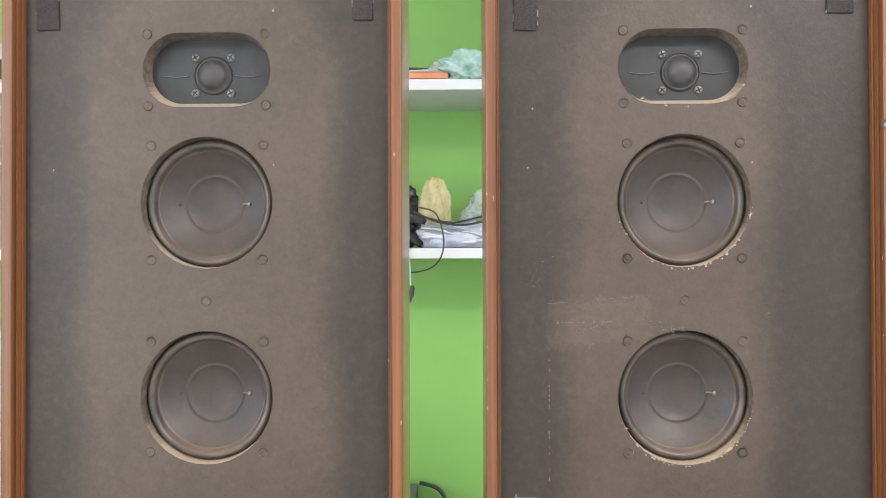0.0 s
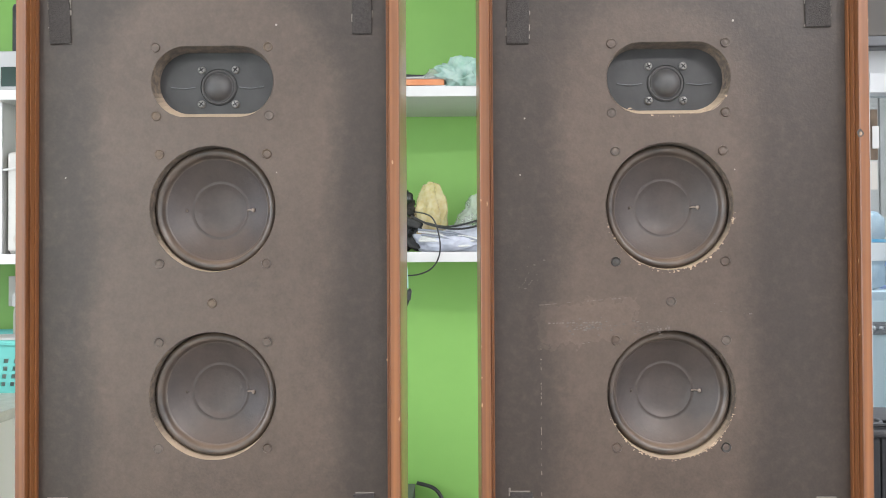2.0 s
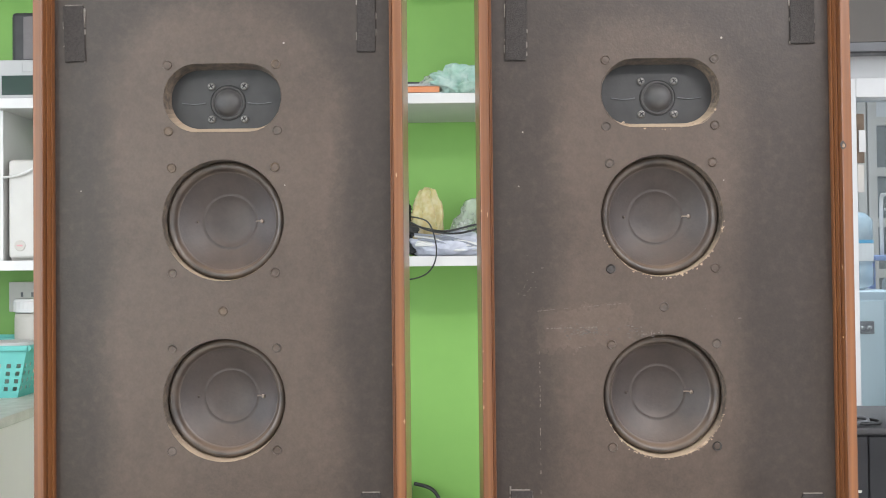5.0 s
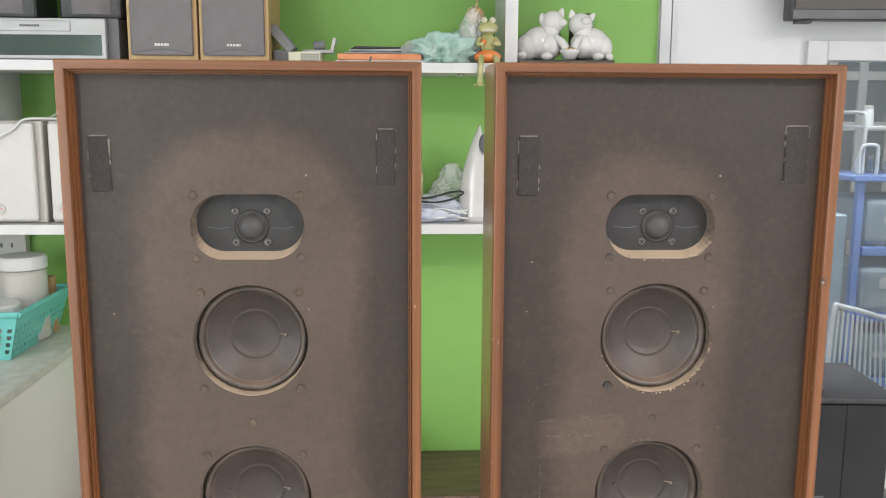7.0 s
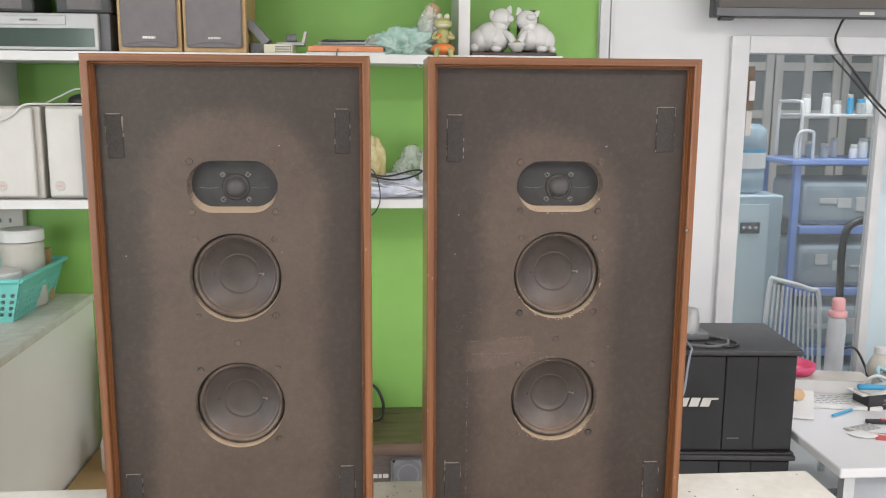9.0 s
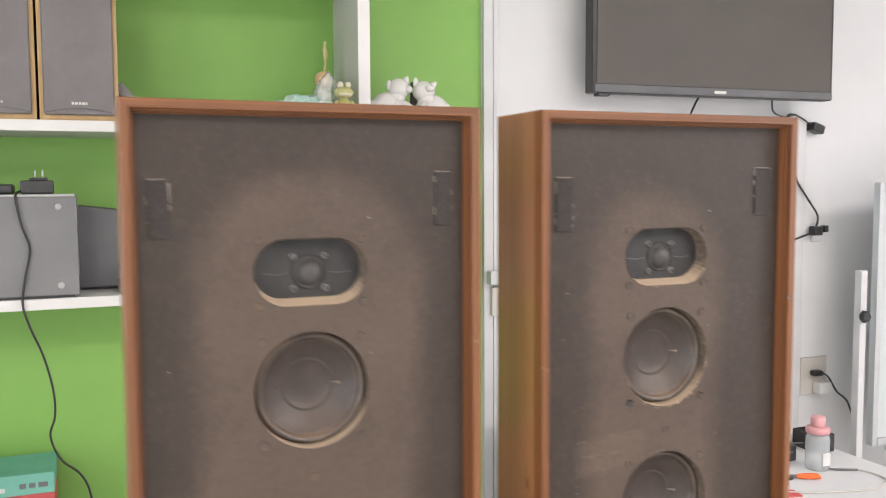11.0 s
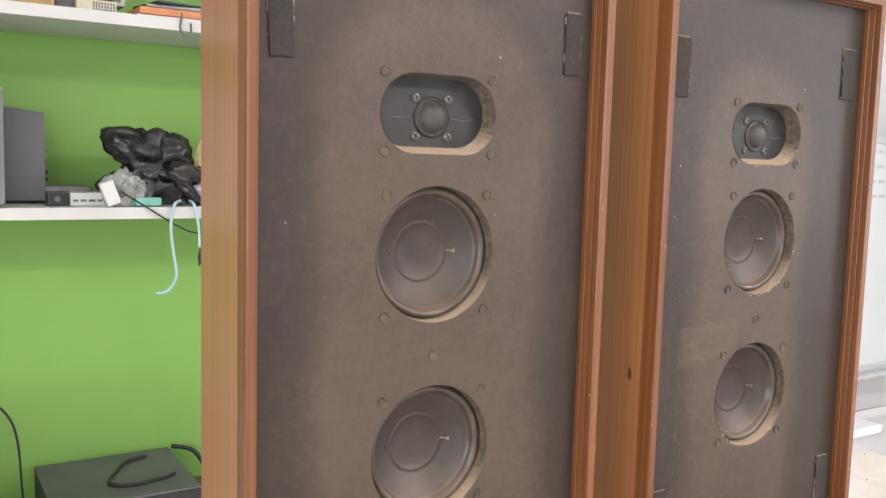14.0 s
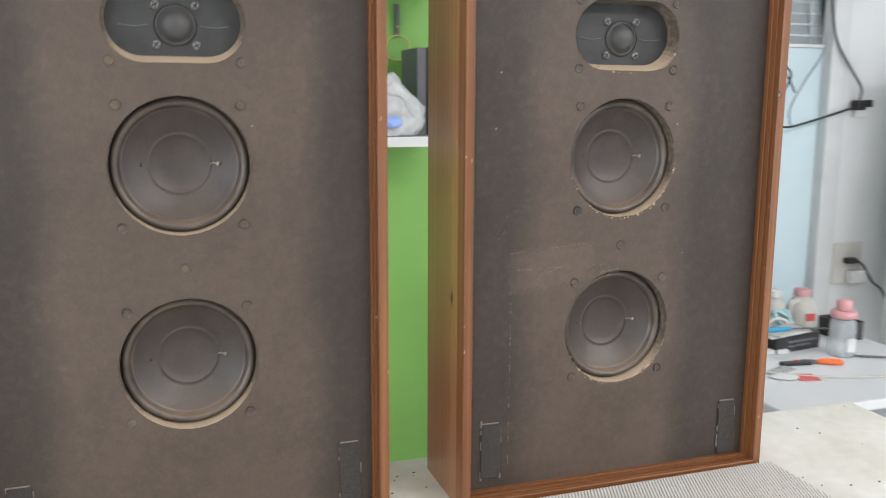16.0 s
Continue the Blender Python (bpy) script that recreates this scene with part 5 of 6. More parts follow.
part("top", box(-0.345, 0.345, -0.20, 0.20, 1.1905 - FLOOR, 1.2155 - FLOOR, 0.008, 3), m_blueplastic, rk)
part("top_lip", box(-0.352, 0.352, -0.207, -0.2005, 1.196 - FLOOR, 1.219 - FLOOR, 0.003), m_blueplastic, rk)
for k in range(4):
    zt = 1.15 - FLOOR - k * 0.30
    part("rail", box(-0.2875, 0.2875, -0.195, -0.155, zt - 0.285, zt - 0.245, 0.006), m_blueplastic, rk)
    dw = part("drawer", box(-0.285, 0.285, -0.19, 0.15, zt - 0.242, zt - 0.03, 0.045, 4), m_clearplastic, rk, "cloudy plastic drawer with rounded corners")
    rr = random.Random(k)
    fl = bmesh.new()
    for j in range(5):
        add_box(fl, -0.2 + j * 0.09, -0.14 + j * 0.09 + rr.uniform(0, 0.03), -0.1935, -0.1905, zt - 0.2 + rr.uniform(0, 0.08), zt - 0.15 + rr.uniform(0, 0.09), 0.002, 1)
    part("drawer_print", fl, m_paper, dw)
wr = thing("wire_rack", (2.27, 3.70, 1.216), "small white two-tier shelf loaded with tubs", "rack")
for sx in (-0.30, 0.26):
    part("side_frame", tube([(sx, -0.12, 0.0), (sx, -0.12, 0.10), (sx, -0.12, 0.245), (sx, -0.08, 0.27), (sx, 0.08, 0.27), (sx, 0.12, 0.245), (sx, 0.12, 0.0)], 0.008), m_paper, wr, smooth=True)
    part("side_frame", tube([(sx + 0.06, -0.13, 0.0), (sx + 0.06, -0.13, 0.10), (sx + 0.05, -0.13, 0.13), (sx + 0.0, -0.13, 0.13), (sx - 0.02, -0.13, 0.10), (sx - 0.02, -0.13, 0.0)], 0.008), m_paper, wr, smooth=True)
part("tier", box(-0.29, 0.25, -0.12, 0.12, 0.20, 0.212, 0.003), m_paper, wr)
rq = random.Random(5)
for k in range(16):
    up = k % 2
    tx, tr_, th = 2.02 + k * 0.030, rq.uniform(0.014, 0.024), rq.uniform(0.045, 0.085)
    tu = thing("tub", (tx, rq.uniform(3.62, 3.72), 1.4285 if up else 1.2165), "small white plastic tub with a lid on a rack", "tub", "tubs on the rack")
    body = m_bluegrip if k == 7 else m_water if k % 5 == 2 else m_clearbottle if k % 5 == 4 else m_paper
    part("body", lathe([(0, 0), (tr_ * 0.94, 0), (tr_, 0.004), (tr_, th - 0.008), (tr_ * 0.8, th), (0, th)], 18), body, tu, smooth=True)
    part("lid", lathe([(tr_ * 0.86, th + 0.0005), (tr_ * 0.86, th + 0.014), (tr_ * 0.75, th + 0.017), (0, th + 0.0172)], 18), m_offwhite if k != 9 else m_bluegrip, tu)
for gx, gz in ((2.40, 1.216), (2.475, 1.216)):
    gb = thing("spray_bottle", (gx, 3.56, gz), "clear bottle with bright green ends", "bottle", "green-capped bottles")
    part("body", lathe([(0, 0.03), (0.024, 0.03), (0.026, 0.04), (0.026, 0.11), (0.02, 0.12), (0, 0.12)], 16), m_clearbottle, gb, smooth=True)
    part("cap", lathe([(0.028, 0.1205), (0.028, 0.148), (0.024, 0.156), (0, 0.157)], 16), m_greenfoam, gb)
    part("foot", lathe([(0, 0), (0.028, 0.0), (0.028, 0.0295), (0, 0.0295)], 16), m_greenfoam, gb)
tg = thing("paper_tag", (1.122, WALL_Y + 0.02, 1.36), "brown and white paper tags hanging inside the door frame", "tags")
part("brown_tag", box(0.0, 0.022, 0.0, 0.003, 0.10, 0.235, 0.001), m_back, tg)
part("white_tag", box(0.006, 0.024, -0.0035, -0.0005, 0.13, 0.19, 0.001), m_paper, tg)
part("red_tag", box(0.002, 0.020, 0.0, 0.003, 0.02, 0.096, 0.001), m_offwhite, tg)
# white wire-back chair
ch = thing("wire_chair", (1.76, 3.10, FLOOR), "white chair with a slatted back", "chair")
CB = 0.845
part("back_rim", tube([(-0.125, 0.0, 0.42), (-0.115, 0.02, 0.65), (-0.10, 0.03, CB), (-0.07, 0.033, CB + 0.012), (0.08, 0.033, CB - 0.03), (0.125, 0.03, CB - 0.075), (0.135, 0.0, 0.42)], 0.010), m_chair, ch, smooth=True)
for k in range(10):
    u = (k + 1) / 11
    part("back_slat", tube([(-0.12 + 0.25 * u, 0.0, 0.43), (-0.11 + 0.235 * u, 0.022, 0.62), (-0.10 + 0.215 * u, 0.03, CB - 0.055 * u)], 0.0048), m_chair, ch, smooth=True)
part("seat", box(-0.20, 0.20, -0.38, 0.02, 0.40, 0.425, 0.01, 3), m_chair, ch)
for sx in (-0.17, 0.17):
    for sy in (-0.34, -0.02):
        part("leg", box(sx - 0.012, sx + 0.012, sy - 0.012, sy + 0.012, 0, 0.399), m_alu, ch)
oc = thing("office_chair", (2.02, 2.95, FLOOR), "black high-backed office chair", "chair")
part("back_frame", tube([(-0.13, 0.0, 0.45), (-0.13, 0.03, 0.85), (-0.12, 0.05, 1.06), (-0.06, 0.055, 1.13), (0.1, 0.055, 1.14), (0.16, 0.05, 1.06), (0.165, 0.0, 0.45)], 0.016), m_blackplastic, oc, smooth=True)
part("back_panel", box(-0.03, 0.15, 0.03, 0.05, 0.5, 1.10, 0.008), m_black, oc)
for k in range(5):
    part("rivet", ball((-0.015, 0.028, 0.62 + 0.06 * k), 0.011, 10), m_silver, oc)
part("seat", box(-0.2, 0.22, -0.35, 0.03, 0.40, 0.46, 0.015), m_black, oc)
part("column", box(-0.02, 0.04, -0.18, -0.12, 0.03, 0.3995), m_blackplastic, oc)
part("base", box(-0.22, 0.24, -0.19, -0.11, 0.0, 0.0295), m_blackplastic, oc)

# ---------------------------------------------------------------- upper shelf
US, LS = 1.6052, 1.2172


def beech_speaker(cx):
    sp = thing("bookshelf_loudspeaker", (cx, 1.962, US), "bookshelf loudspeaker in light beech with a grey cloth grille", "loudspeaker", "pair of bookshelf loudspeakers")
    part("body", box(-0.081, 0.081, 0.0, 0.205, 0, 0.298, 0.003), m_beech, sp)
    g = box(-0.072, 0.072, -0.010, -0.0002, 0.012, 0.29, 0.006, 3)
    gr = part("grille", g, m_cloth, sp, "grey cloth grille")
    arc = [(-0.068, 0.017), (-0.03, 0.024), (0.0, 0.026), (0.03, 0.024), (0.068, 0.017)]
    part("grille_curve", tube([(x, -0.0102, z) for x, z in arc], 0.0012, 6), m_dgrey, gr)
    part("badge", bars(-0.016, 0.016, 0.034, -0.0102, 0.0055, 5, 0.0015, random.Random(3)), m_logo, sp)
    return sp


beech_speaker(-0.4515)
beech_speaker(-0.6185)
rc = thing("stereo_receiver", (-0.90, 1.975, US), "small silver stereo receiver with a dark green display", "receiver")
part("body", box(-0.18, 0.176, 0.004, 0.22, 0, 0.098, 0.003), m_dgrey, rc)
fp = part("front_panel", box(-0.18, 0.150, -0.012, 0.0035, 0.002, 0.096, 0.003), m_silver, rc, "silver front panel")
part("display", box(-0.165, 0.140, -0.0135, -0.0122, 0.011, 0.058, 0.0008), m_display, fp)
part("tape_door", box(-0.115, 0.07, -0.0145, -0.0122, 0.066, 0.090, 0.002), m_silver, fp)
part("badge", bars(-0.045, 0.0, 0.076, -0.0147, 0.005, 6, 0.001, random.Random(4)), m_dgrey, fp)
for cx, w in ((-1.0, 0.095), (-0.80, 0.10)):
    ts = thing("satellite_loudspeaker", (cx, 2.06, US + 0.0985), "small dark grey loudspeaker with a curved front", "loudspeaker", "satellite loudspeakers")
    part("body", box(-w * 0.75, w * 0.75, -0.04, 0.10, 0, 0.13, 0.012, 3), m_blackplastic, ts)
    cg = lathe([(w * 0.66, 0.012), (w * 0.66, 0.118)], 28)
    place_bm(cg, Matrix.Translation((0, -0.02, 0)) @ Matrix.Diagonal((1, 0.42, 1, 1)))
    part("grille", cg, m_cloth, ts, "curved grey grille", True)

ph = thing("phone_cradle", (-0.345, 2.03, US), "grey and dark plastic cradle tilted on the shelf", "cradle")
part("base", box(-0.022, 0.02, -0.03, 0.06, 0, 0.03, 0.004), m_dgrey, ph)
part("cradle", place_bm(box(-0.012, 0.012, -0.03, 0.03, -0.035, 0.04, 0.003), pose(0.0, 0, 0.055, 0, -42, 0)), m_grey, ph)
rbx = thing("cream_box", (-0.288, 2.0, US), "cream plastic box with rows of slots", "box")
part("body", box(-0.04, 0.036, -0.02, 0.08, 0, 0.025, 0.003), m_cream, rbx)
for k in range(8):
    for r in range(3):
        part("slot", place_bm(box(-0.0016, 0.0016, -0.0008, 0.0, -0.0022, 0.0022), Matrix.Translation((-0.008 + 0.0055 * k, -0.0201, 0.006 + 0.0062 * r)) @ pose(0, 0, 0, 0, 25, 0)), m_dgrey, rbx)
mech = thing("tape_mechanism", (-0.255, 2.055, US + 0.0255), "small grey metal mechanism lying on a cream box", "mechanism")
part("plate", box(-0.045, 0.03, -0.02, 0.03, 0, 0.008, 0.001), m_silver, mech)
part("motor", place_bm(lathe([(0.009, 0), (0.011, 0.002), (0.011, 0.028), (0, 0.029)], 16), pose(-0.02, 0, 0.018, 0, 85, 0)), m_grey, mech)
part("lever", place_bm(box(-0.004, 0.004, -0.015, 0.02, 0, 0.032, 0.001), pose(0.026, 0, 0.006, 0, 14, 0)), m_offwhite, mech)
for k, (x0, x1, h0, h1, mm) in enumerate(((-0.215, -0.005, 0.0, 0.006, m_paper), (-0.21, -0.01, 0.0065, 0.021, m_orange), (-0.195, 0.0, 0.0215, 0.024, m_silver))):
    cd = thing("disc_case", (0, 2.0, US + h0), "thin flat disc case in a stack, orange and white" if k else "white flat case under a stack", "disc case", "stack of flat cases", rz=(-2, 1, 3)[k] * 0.4)
    part("case", box(x0, x1, -0.035, 0.12, 0, h1 - h0 - 0.0004, 0.001), mm, cd)
for k in range(3):
    mg = thing("magazine", (-0.09, 2.06, US + 0.0245 + 0.0052 * k), "dark glossy leaflet on a stack of cases", "leaflet", "pile of leaflets", rz=(4, -6, 10)[k])
    part("sheet", box(-0.09, 0.085, -0.06, 0.07, 0, 0.0046, 0.0008), (m_dgrey, m_silver, m_black)[k], mg)
cable("short dark wire hanging over the shelf edge", [(-0.13, 1.95, US + 0.012), (-0.132, 1.942, US + 0.004), (-0.136, 1.938, US - 0.02), (-0.128, 1.936, US - 0.034), (-0.115, 1.936, US - 0.03), (-0.115, 1.938, US - 0.008)], 0.0022, m_dgrey)
gbag = thing("plastic_bag", (0.045, 1.995, US), "crumpled pale green plastic bag with parts inside", "bag")
part("film", blob(0.066, 0.048, 0.066, 3, 0.80, 3.0, 5), m_baggreen, gbag, smooth=True)
part("neck", place_bm(blob(0.024, 0.018, 0.105, 5, 0.45, 2.6, 4, False), pose(0.050, 0.0, 0.026, 0, 14, 0)), m_bagclear, gbag, smooth=True)
part("neck", place_bm(blob(0.045, 0.022, 0.05, 6, 0.45, 2.8, 4, False), pose(-0.055, 0.01, 0.004, 0, -18, 0)), m_bagclear, gbag, smooth=True)

# garden figures on the shelf edge, each one plain mesh
def figure(name, place, label, pieces, mats):
    bm = merge(*pieces)
    for f in bm.faces:
        f.smooth = True
    ob = part(name, bm, mats)
    ob.matrix_world = pose(*place)
    return tagged(ob, label, "figurine")


def limb(pts, r, slot):
    b = tube(pts, r, 10)
    for f in b.faces:
        f.material_index = slot
    return b


figure("frog_figurine", (0.150, 1.975, US), "glazed frog figurine sitting on an orange seat, striped legs dangling",
       [ball((0, 0, 0.016), 0.03, 20, 0.9, 0.55, 1.1, 1), ball((0, 0.0, 0.048), 0.019, 18, 0.9, 1.3, 1.0, 0), ball((0, -0.003, 0.083), 0.021, 20, 0.9, 0.72, 1.15, 0),
        ball((0.0, -0.014, 0.077), 0.015, 14, 0.7, 0.35, 1.2, 2), ball((-0.010, -0.008, 0.101), 0.008, 12, slot=2), ball((0.010, -0.008, 0.101), 0.008, 12, slot=2),
        ball((-0.011, -0.018, 0.05), 0.007, 10, slot=1),
        limb([(-0.018, -0.004, 0.06), (-0.026, -0.018, 0.045), (-0.012, -0.024, 0.045)], 0.005, 0), limb([(0.018, -0.004, 0.06), (0.026, -0.018, 0.045), (0.012, -0.024, 0.048)], 0.005, 0),
        limb([(-0.016, -0.022, 0.014), (-0.019, -0.038, 0.004), (-0.021, -0.042, -0.03), (-0.022, -0.042, -0.048)], 0.007, 0),
        limb([(0.016, -0.022, 0.014), (0.019, -0.038, 0.004), (0.021, -0.042, -0.03), (0.022, -0.042, -0.048)], 0.007, 0),
        ball((-0.024, -0.05, -0.052), 0.013, 12, 1.1, 0.42, 1.0, 0), ball((0.024, -0.05, -0.052), 0.013, 12, 1.1, 0.42, 1.0, 0)],
       (m_olive, m_pumpkin, m_cream))
figure("doll_figurine", (0.128, 2.09, US), "small ceramic doll with a round tan head and leaf",
       [ball((0, 0, 0.03), 0.026, 18, 0.9, 1.3, 1, 1), ball((0, 0, 0.082), 0.018, 16, 0.9, 1.4, 1, 1), ball((0, -0.004, 0.125), 0.023, 20, 0.95, 0.95, 1, 0),
        limb([(0.004, 0, 0.145), (0.007, 0, 0.17), (0.004, 0, 0.20), (0.007, 0, 0.222)], 0.0042, 2), ball((0.008, 0, 0.19), 0.006, 10, 0.5, 3.0, 1, 2)],
       (m_skin, m_paper, m_olive))
def ear(x, y, z, tilt, size=1.0):
    return place_bm(lathe([(0.0105 * size, 0.0), (0.0095 * size, 0.006), (0.005 * size, 0.016), (0.0, 0.021)], 14), pose(x, y, z, 8, tilt, 0) @ Matrix.Diagonal((1, 0.5, 1, 1)))


bowl = lathe([(0.0, 0.004), (0.014, 0.004), (0.024, 0.022), (0.025, 0.028), (0.021, 0.027), (0.012, 0.02), (0.0, 0.02)], 22)
place_bm(bowl, Matrix.Translation((0.004, -0.048, 0.0)))
base = box(-0.125, 0.112, -0.075, 0.06, -0.009, 0.0015, 0.004)
backs = [box(0.018, 0.078, 0.034, 0.046, 0.0, 0.124, 0.012), place_bm(box(-0.03, 0.03, 0.034, 0.046, 0.0, 0.085, 0.012), pose(-0.055, 0, 0.0, 0, 18, 0))]
for f in [f for q in [base] + backs for f in q.faces]:
    f.material_index = 1
left_pig = [ball((-0.062, 0.0, 0.047), 0.045, 24, 0.85, 0.92, 1.05), ball((-0.094, -0.004, 0.036), 0.034, 20, 0.85, 1.0, 0.9), ball((-0.040, -0.016, 0.040), 0.032, 20, 0.9, 1.05, 1.0),
            ball((-0.034, -0.012, 0.096), 0.029, 24, 0.92, 0.98, 1.0), ball((-0.014, -0.030, 0.094), 0.0115, 14, 0.8, 0.9, 1.1), ball((-0.040, -0.012, 0.074), 0.024, 16),
            ball((-0.061, -0.016, 0.104), 0.011, 12, 0.5, 1.3, 0.75), ear(-0.016, -0.012, 0.112, 18),
            limb([(-0.028, -0.034, 0.056), (-0.014, -0.046, 0.044), (-0.006, -0.05, 0.030)], 0.010, 0), ball((-0.052, -0.046, 0.012), 0.013, 12, 1.3, 0.8, 1.2), ball((-0.112, -0.03, 0.014), 0.014, 12, 1.2, 0.9, 1)]
right_pig = [ball((0.064, 0.0, 0.046), 0.044, 24, 0.85, 0.92, 1.05), ball((0.092, -0.004, 0.036), 0.033, 20, 0.85, 1.0, 0.85), ball((0.040, -0.016, 0.040), 0.031, 20, 0.9, 1.05, 1.0),
             ball((0.036, -0.012, 0.092), 0.0285, 24, 0.92, 0.98, 1.08), ball((0.044, -0.038, 0.098), 0.0115, 14, 0.8, 0.8, 1.2), ball((0.042, -0.012, 0.072), 0.024, 16),
             ear(0.016, -0.012, 0.108, -14), ear(0.058, -0.012, 0.104, 42, 0.9),
             limb([(0.030, -0.034, 0.056), (0.020, -0.046, 0.044), (0.014, -0.05, 0.030)], 0.010, 0), ball((0.075, -0.046, 0.012), 0.013, 12, 1.3, 0.8, 1.2), ball((0.105, -0.03, 0.012), 0.012, 12, 1.2, 0.9, 1)]
coins = [ball((0.004 + dx, -0.05, 0.029), 0.0055, 10, slot=2) for dx in (-0.009, 0.001, 0.010)]
figure("pig_figurine", (0.353, 2.06, US + 0.0091), "glazed white ceramic pig pair with a bowl on dark base", [base, bowl] + backs + left_pig + right_pig + coins, (m_ceramic, m_darkwood, m_brass))
tb_ = thing("white_bundle", (0.25, 2.08, 1.9972), "white cloth bundle on the top shelf", "bundle")
part("cloth", blob(0.06, 0.07, 0.05, 9, 0.2, 2.5, 3), m_paper, tb_)

# ---------------------------------------------------------------- lower shelf
def white_speaker(cx):
    sp = thing("white_loudspeaker", (cx, 1.985, LS), "off-white compact loudspeaker with a plain front", "loudspeaker", "pair of white loudspeakers")
    part("body", box(-0.068, 0.068, 0.0, 0.20, 0, 0.246, 0.006, 3), m_offwhite, sp)
    part("front", box(-0.064, 0.052, -0.018, -0.0002, 0.006, 0.242, 0.008, 3), m_ivory, sp, "white front cover")
    part("badge", place_bm(lathe([(0.0135, 0), (0.0125, -0.0014), (0, -0.0014)], 24, "y"), Matrix.Translation((-0.036, -0.0182, 0.036))), m_offwhite, sp)
    part("badge_bar", box(-0.043, -0.029, -0.0204, -0.0197, 0.034, 0.038), m_pink, sp)
    return sp


white_speaker(-0.988)
white_speaker(-0.838)
cable("white lead draped over the white loudspeakers", [(-1.06, 1.962, LS + 0.20), (-1.02, 1.955, LS + 0.205), (-0.98, 1.96, LS + 0.225), (-0.95, 1.965, LS + 0.25), (-0.89, 2.0, LS + 0.251), (-0.85, 2.02, LS + 0.252), (-0.78, 2.05, LS + 0.251)], 0.003, m_whitecable)
cable("thin white lead arching behind the white loudspeakers", [(-0.95, 2.1, LS + 0.25), (-0.90, 2.1, LS + 0.275), (-0.86, 2.1, LS + 0.292), (-0.82, 2.1, LS + 0.285), (-0.79, 2.1, LS + 0.256)], 0.0025, m_whitecable)
dk = thing("computer_mouse", (-0.835, 2.10, LS + 0.2465), "black mouse lying on a white loudspeaker", "mouse")
part("shell", blob(0.05, 0.03, 0.032, 2, 0.02, 1, 3), m_blackplastic, dk, smooth=True)

amp = thing("amplifier", (-0.64, 1.95, LS), "grey steel amplifier case seen from its plain side", "amplifier")
part("body", box(-0.17, 0.175, 0.0, 0.12, 0.006, 0.222, 0.002), m_grey, amp)
part("top_edge", box(-0.17, 0.172, -0.002, 0.118, 0.2222, 0.2275, 0.001), m_silver, amp)
part("foot", box(-0.16, 0.165, 0.004, 0.11, 0.0, 0.0058), m_blackplastic, amp)
for sz in (0.028, 0.20):
    part("screw", place_bm(lathe([(0.0075, 0), (0.0068, -0.002), (0.004, -0.0026), (0.0035, -0.0012), (0, -0.0012)], 18, "y"), Matrix.Translation((0.138, -0.0002, sz))), m_silver, amp)
am2 = thing("receiver", (-0.435, 2.08, LS), "dark grey receiver case with phono sockets at its back", "receiver")
rvb = box(-0.10, 0.058, 0.0, 0.13, 0.006, 0.188, 0.003)
for v in rvb.verts:
    if v.co.z > 0.1:
        v.co.z += 0.020 * (0.058 - v.co.x) / 0.158
part("body", rvb, m_dgrey, am2, "dark grey case with a sloping top")
part("foot", box(-0.09, 0.04, 0.01, 0.12, 0.0, 0.0058), m_blackplastic, am2)
for k, z in enumerate((0.10, 0.115, 0.05, 0.065)):
    part("phono_socket", place_bm(lathe([(0.004, 0), (0.004, 0.008), (0.0, 0.0085)], 10), Matrix.Translation((0.0582, 0.03, z)) @ pose(0, 0, 0, 0, 90, 0)), m_brass if k < 2 else m_blackplastic, am2)
pa = thing("power_adapter", (-0.545, 1.985, LS + 0.2278), "black mains adapter with two pins, lying on the amplifier", "adapter")
part("body", box(-0.032, 0.034, -0.02, 0.03, 0, 0.03, 0.004), m_blackplastic, pa)
part("cap", box(-0.014, 0.022, -0.012, 0.02, 0.0302, 0.036, 0.002), m_blackplastic, pa)
for sx in (-0.004, 0.011):
    part("pin", box(sx, sx + 0.003, -0.003, 0.004, 0.0362, 0.052), m_silver, pa)
rm = thing("wallet", (-0.635, 1.99, LS + 0.2278), "flat black pouch lying on the amplifier", "pouch")
part("shell", box(-0.06, 0.045, -0.03, 0.04, 0, 0.022, 0.009, 3), m_blackplastic, rm)
cable("black adapter lead hanging from the amplifier down the green wall",
      [(-0.572, 1.975, LS + 0.236), (-0.585, 1.946, LS + 0.224), (-0.575, 1.943, LS + 0.16), (-0.561, 1.943, LS + 0.11), (-0.572, 1.943, LS + 0.05), (-0.579, 1.938, LS - 0.008), (-0.566, 1.935, LS - 0.06), (-0.543, 1.935, 1.095),
       (-0.526, 1.935, 1.02), (-0.524, 1.935, 0.96), (-0.535, 1.935, 0.915), (-0.515, 1.935, 0.86), (-0.475, 1.935, 0.82), (-0.455, 1.935, 0.76), (-0.44, 1.97, 0.60), (-0.41, 2.0, 0.535)], 0.0025, m_blackcable)
cr = thing("cassette_adapter", (-0.362, 2.02, LS), "small black box with a round eye", "box")
part("body", box(-0.022, 0.018, -0.02, 0.02, 0, 0.028, 0.002), m_blackplastic, cr)
part("eye", place_bm(lathe([(0.006, 0), (0.005, -0.001), (0, -0.001)], 14, "y"), Matrix.Translation((-0.004, -0.0202, 0.014))), m_dgrey, cr)
wbx = thing("printed_carton", (-0.305, 2.03, LS), "flat white printed carton", "carton")
part("carton", box(-0.036, 0.045, -0.02, 0.05, 0, 0.026, 0.001), m_paper, wbx)
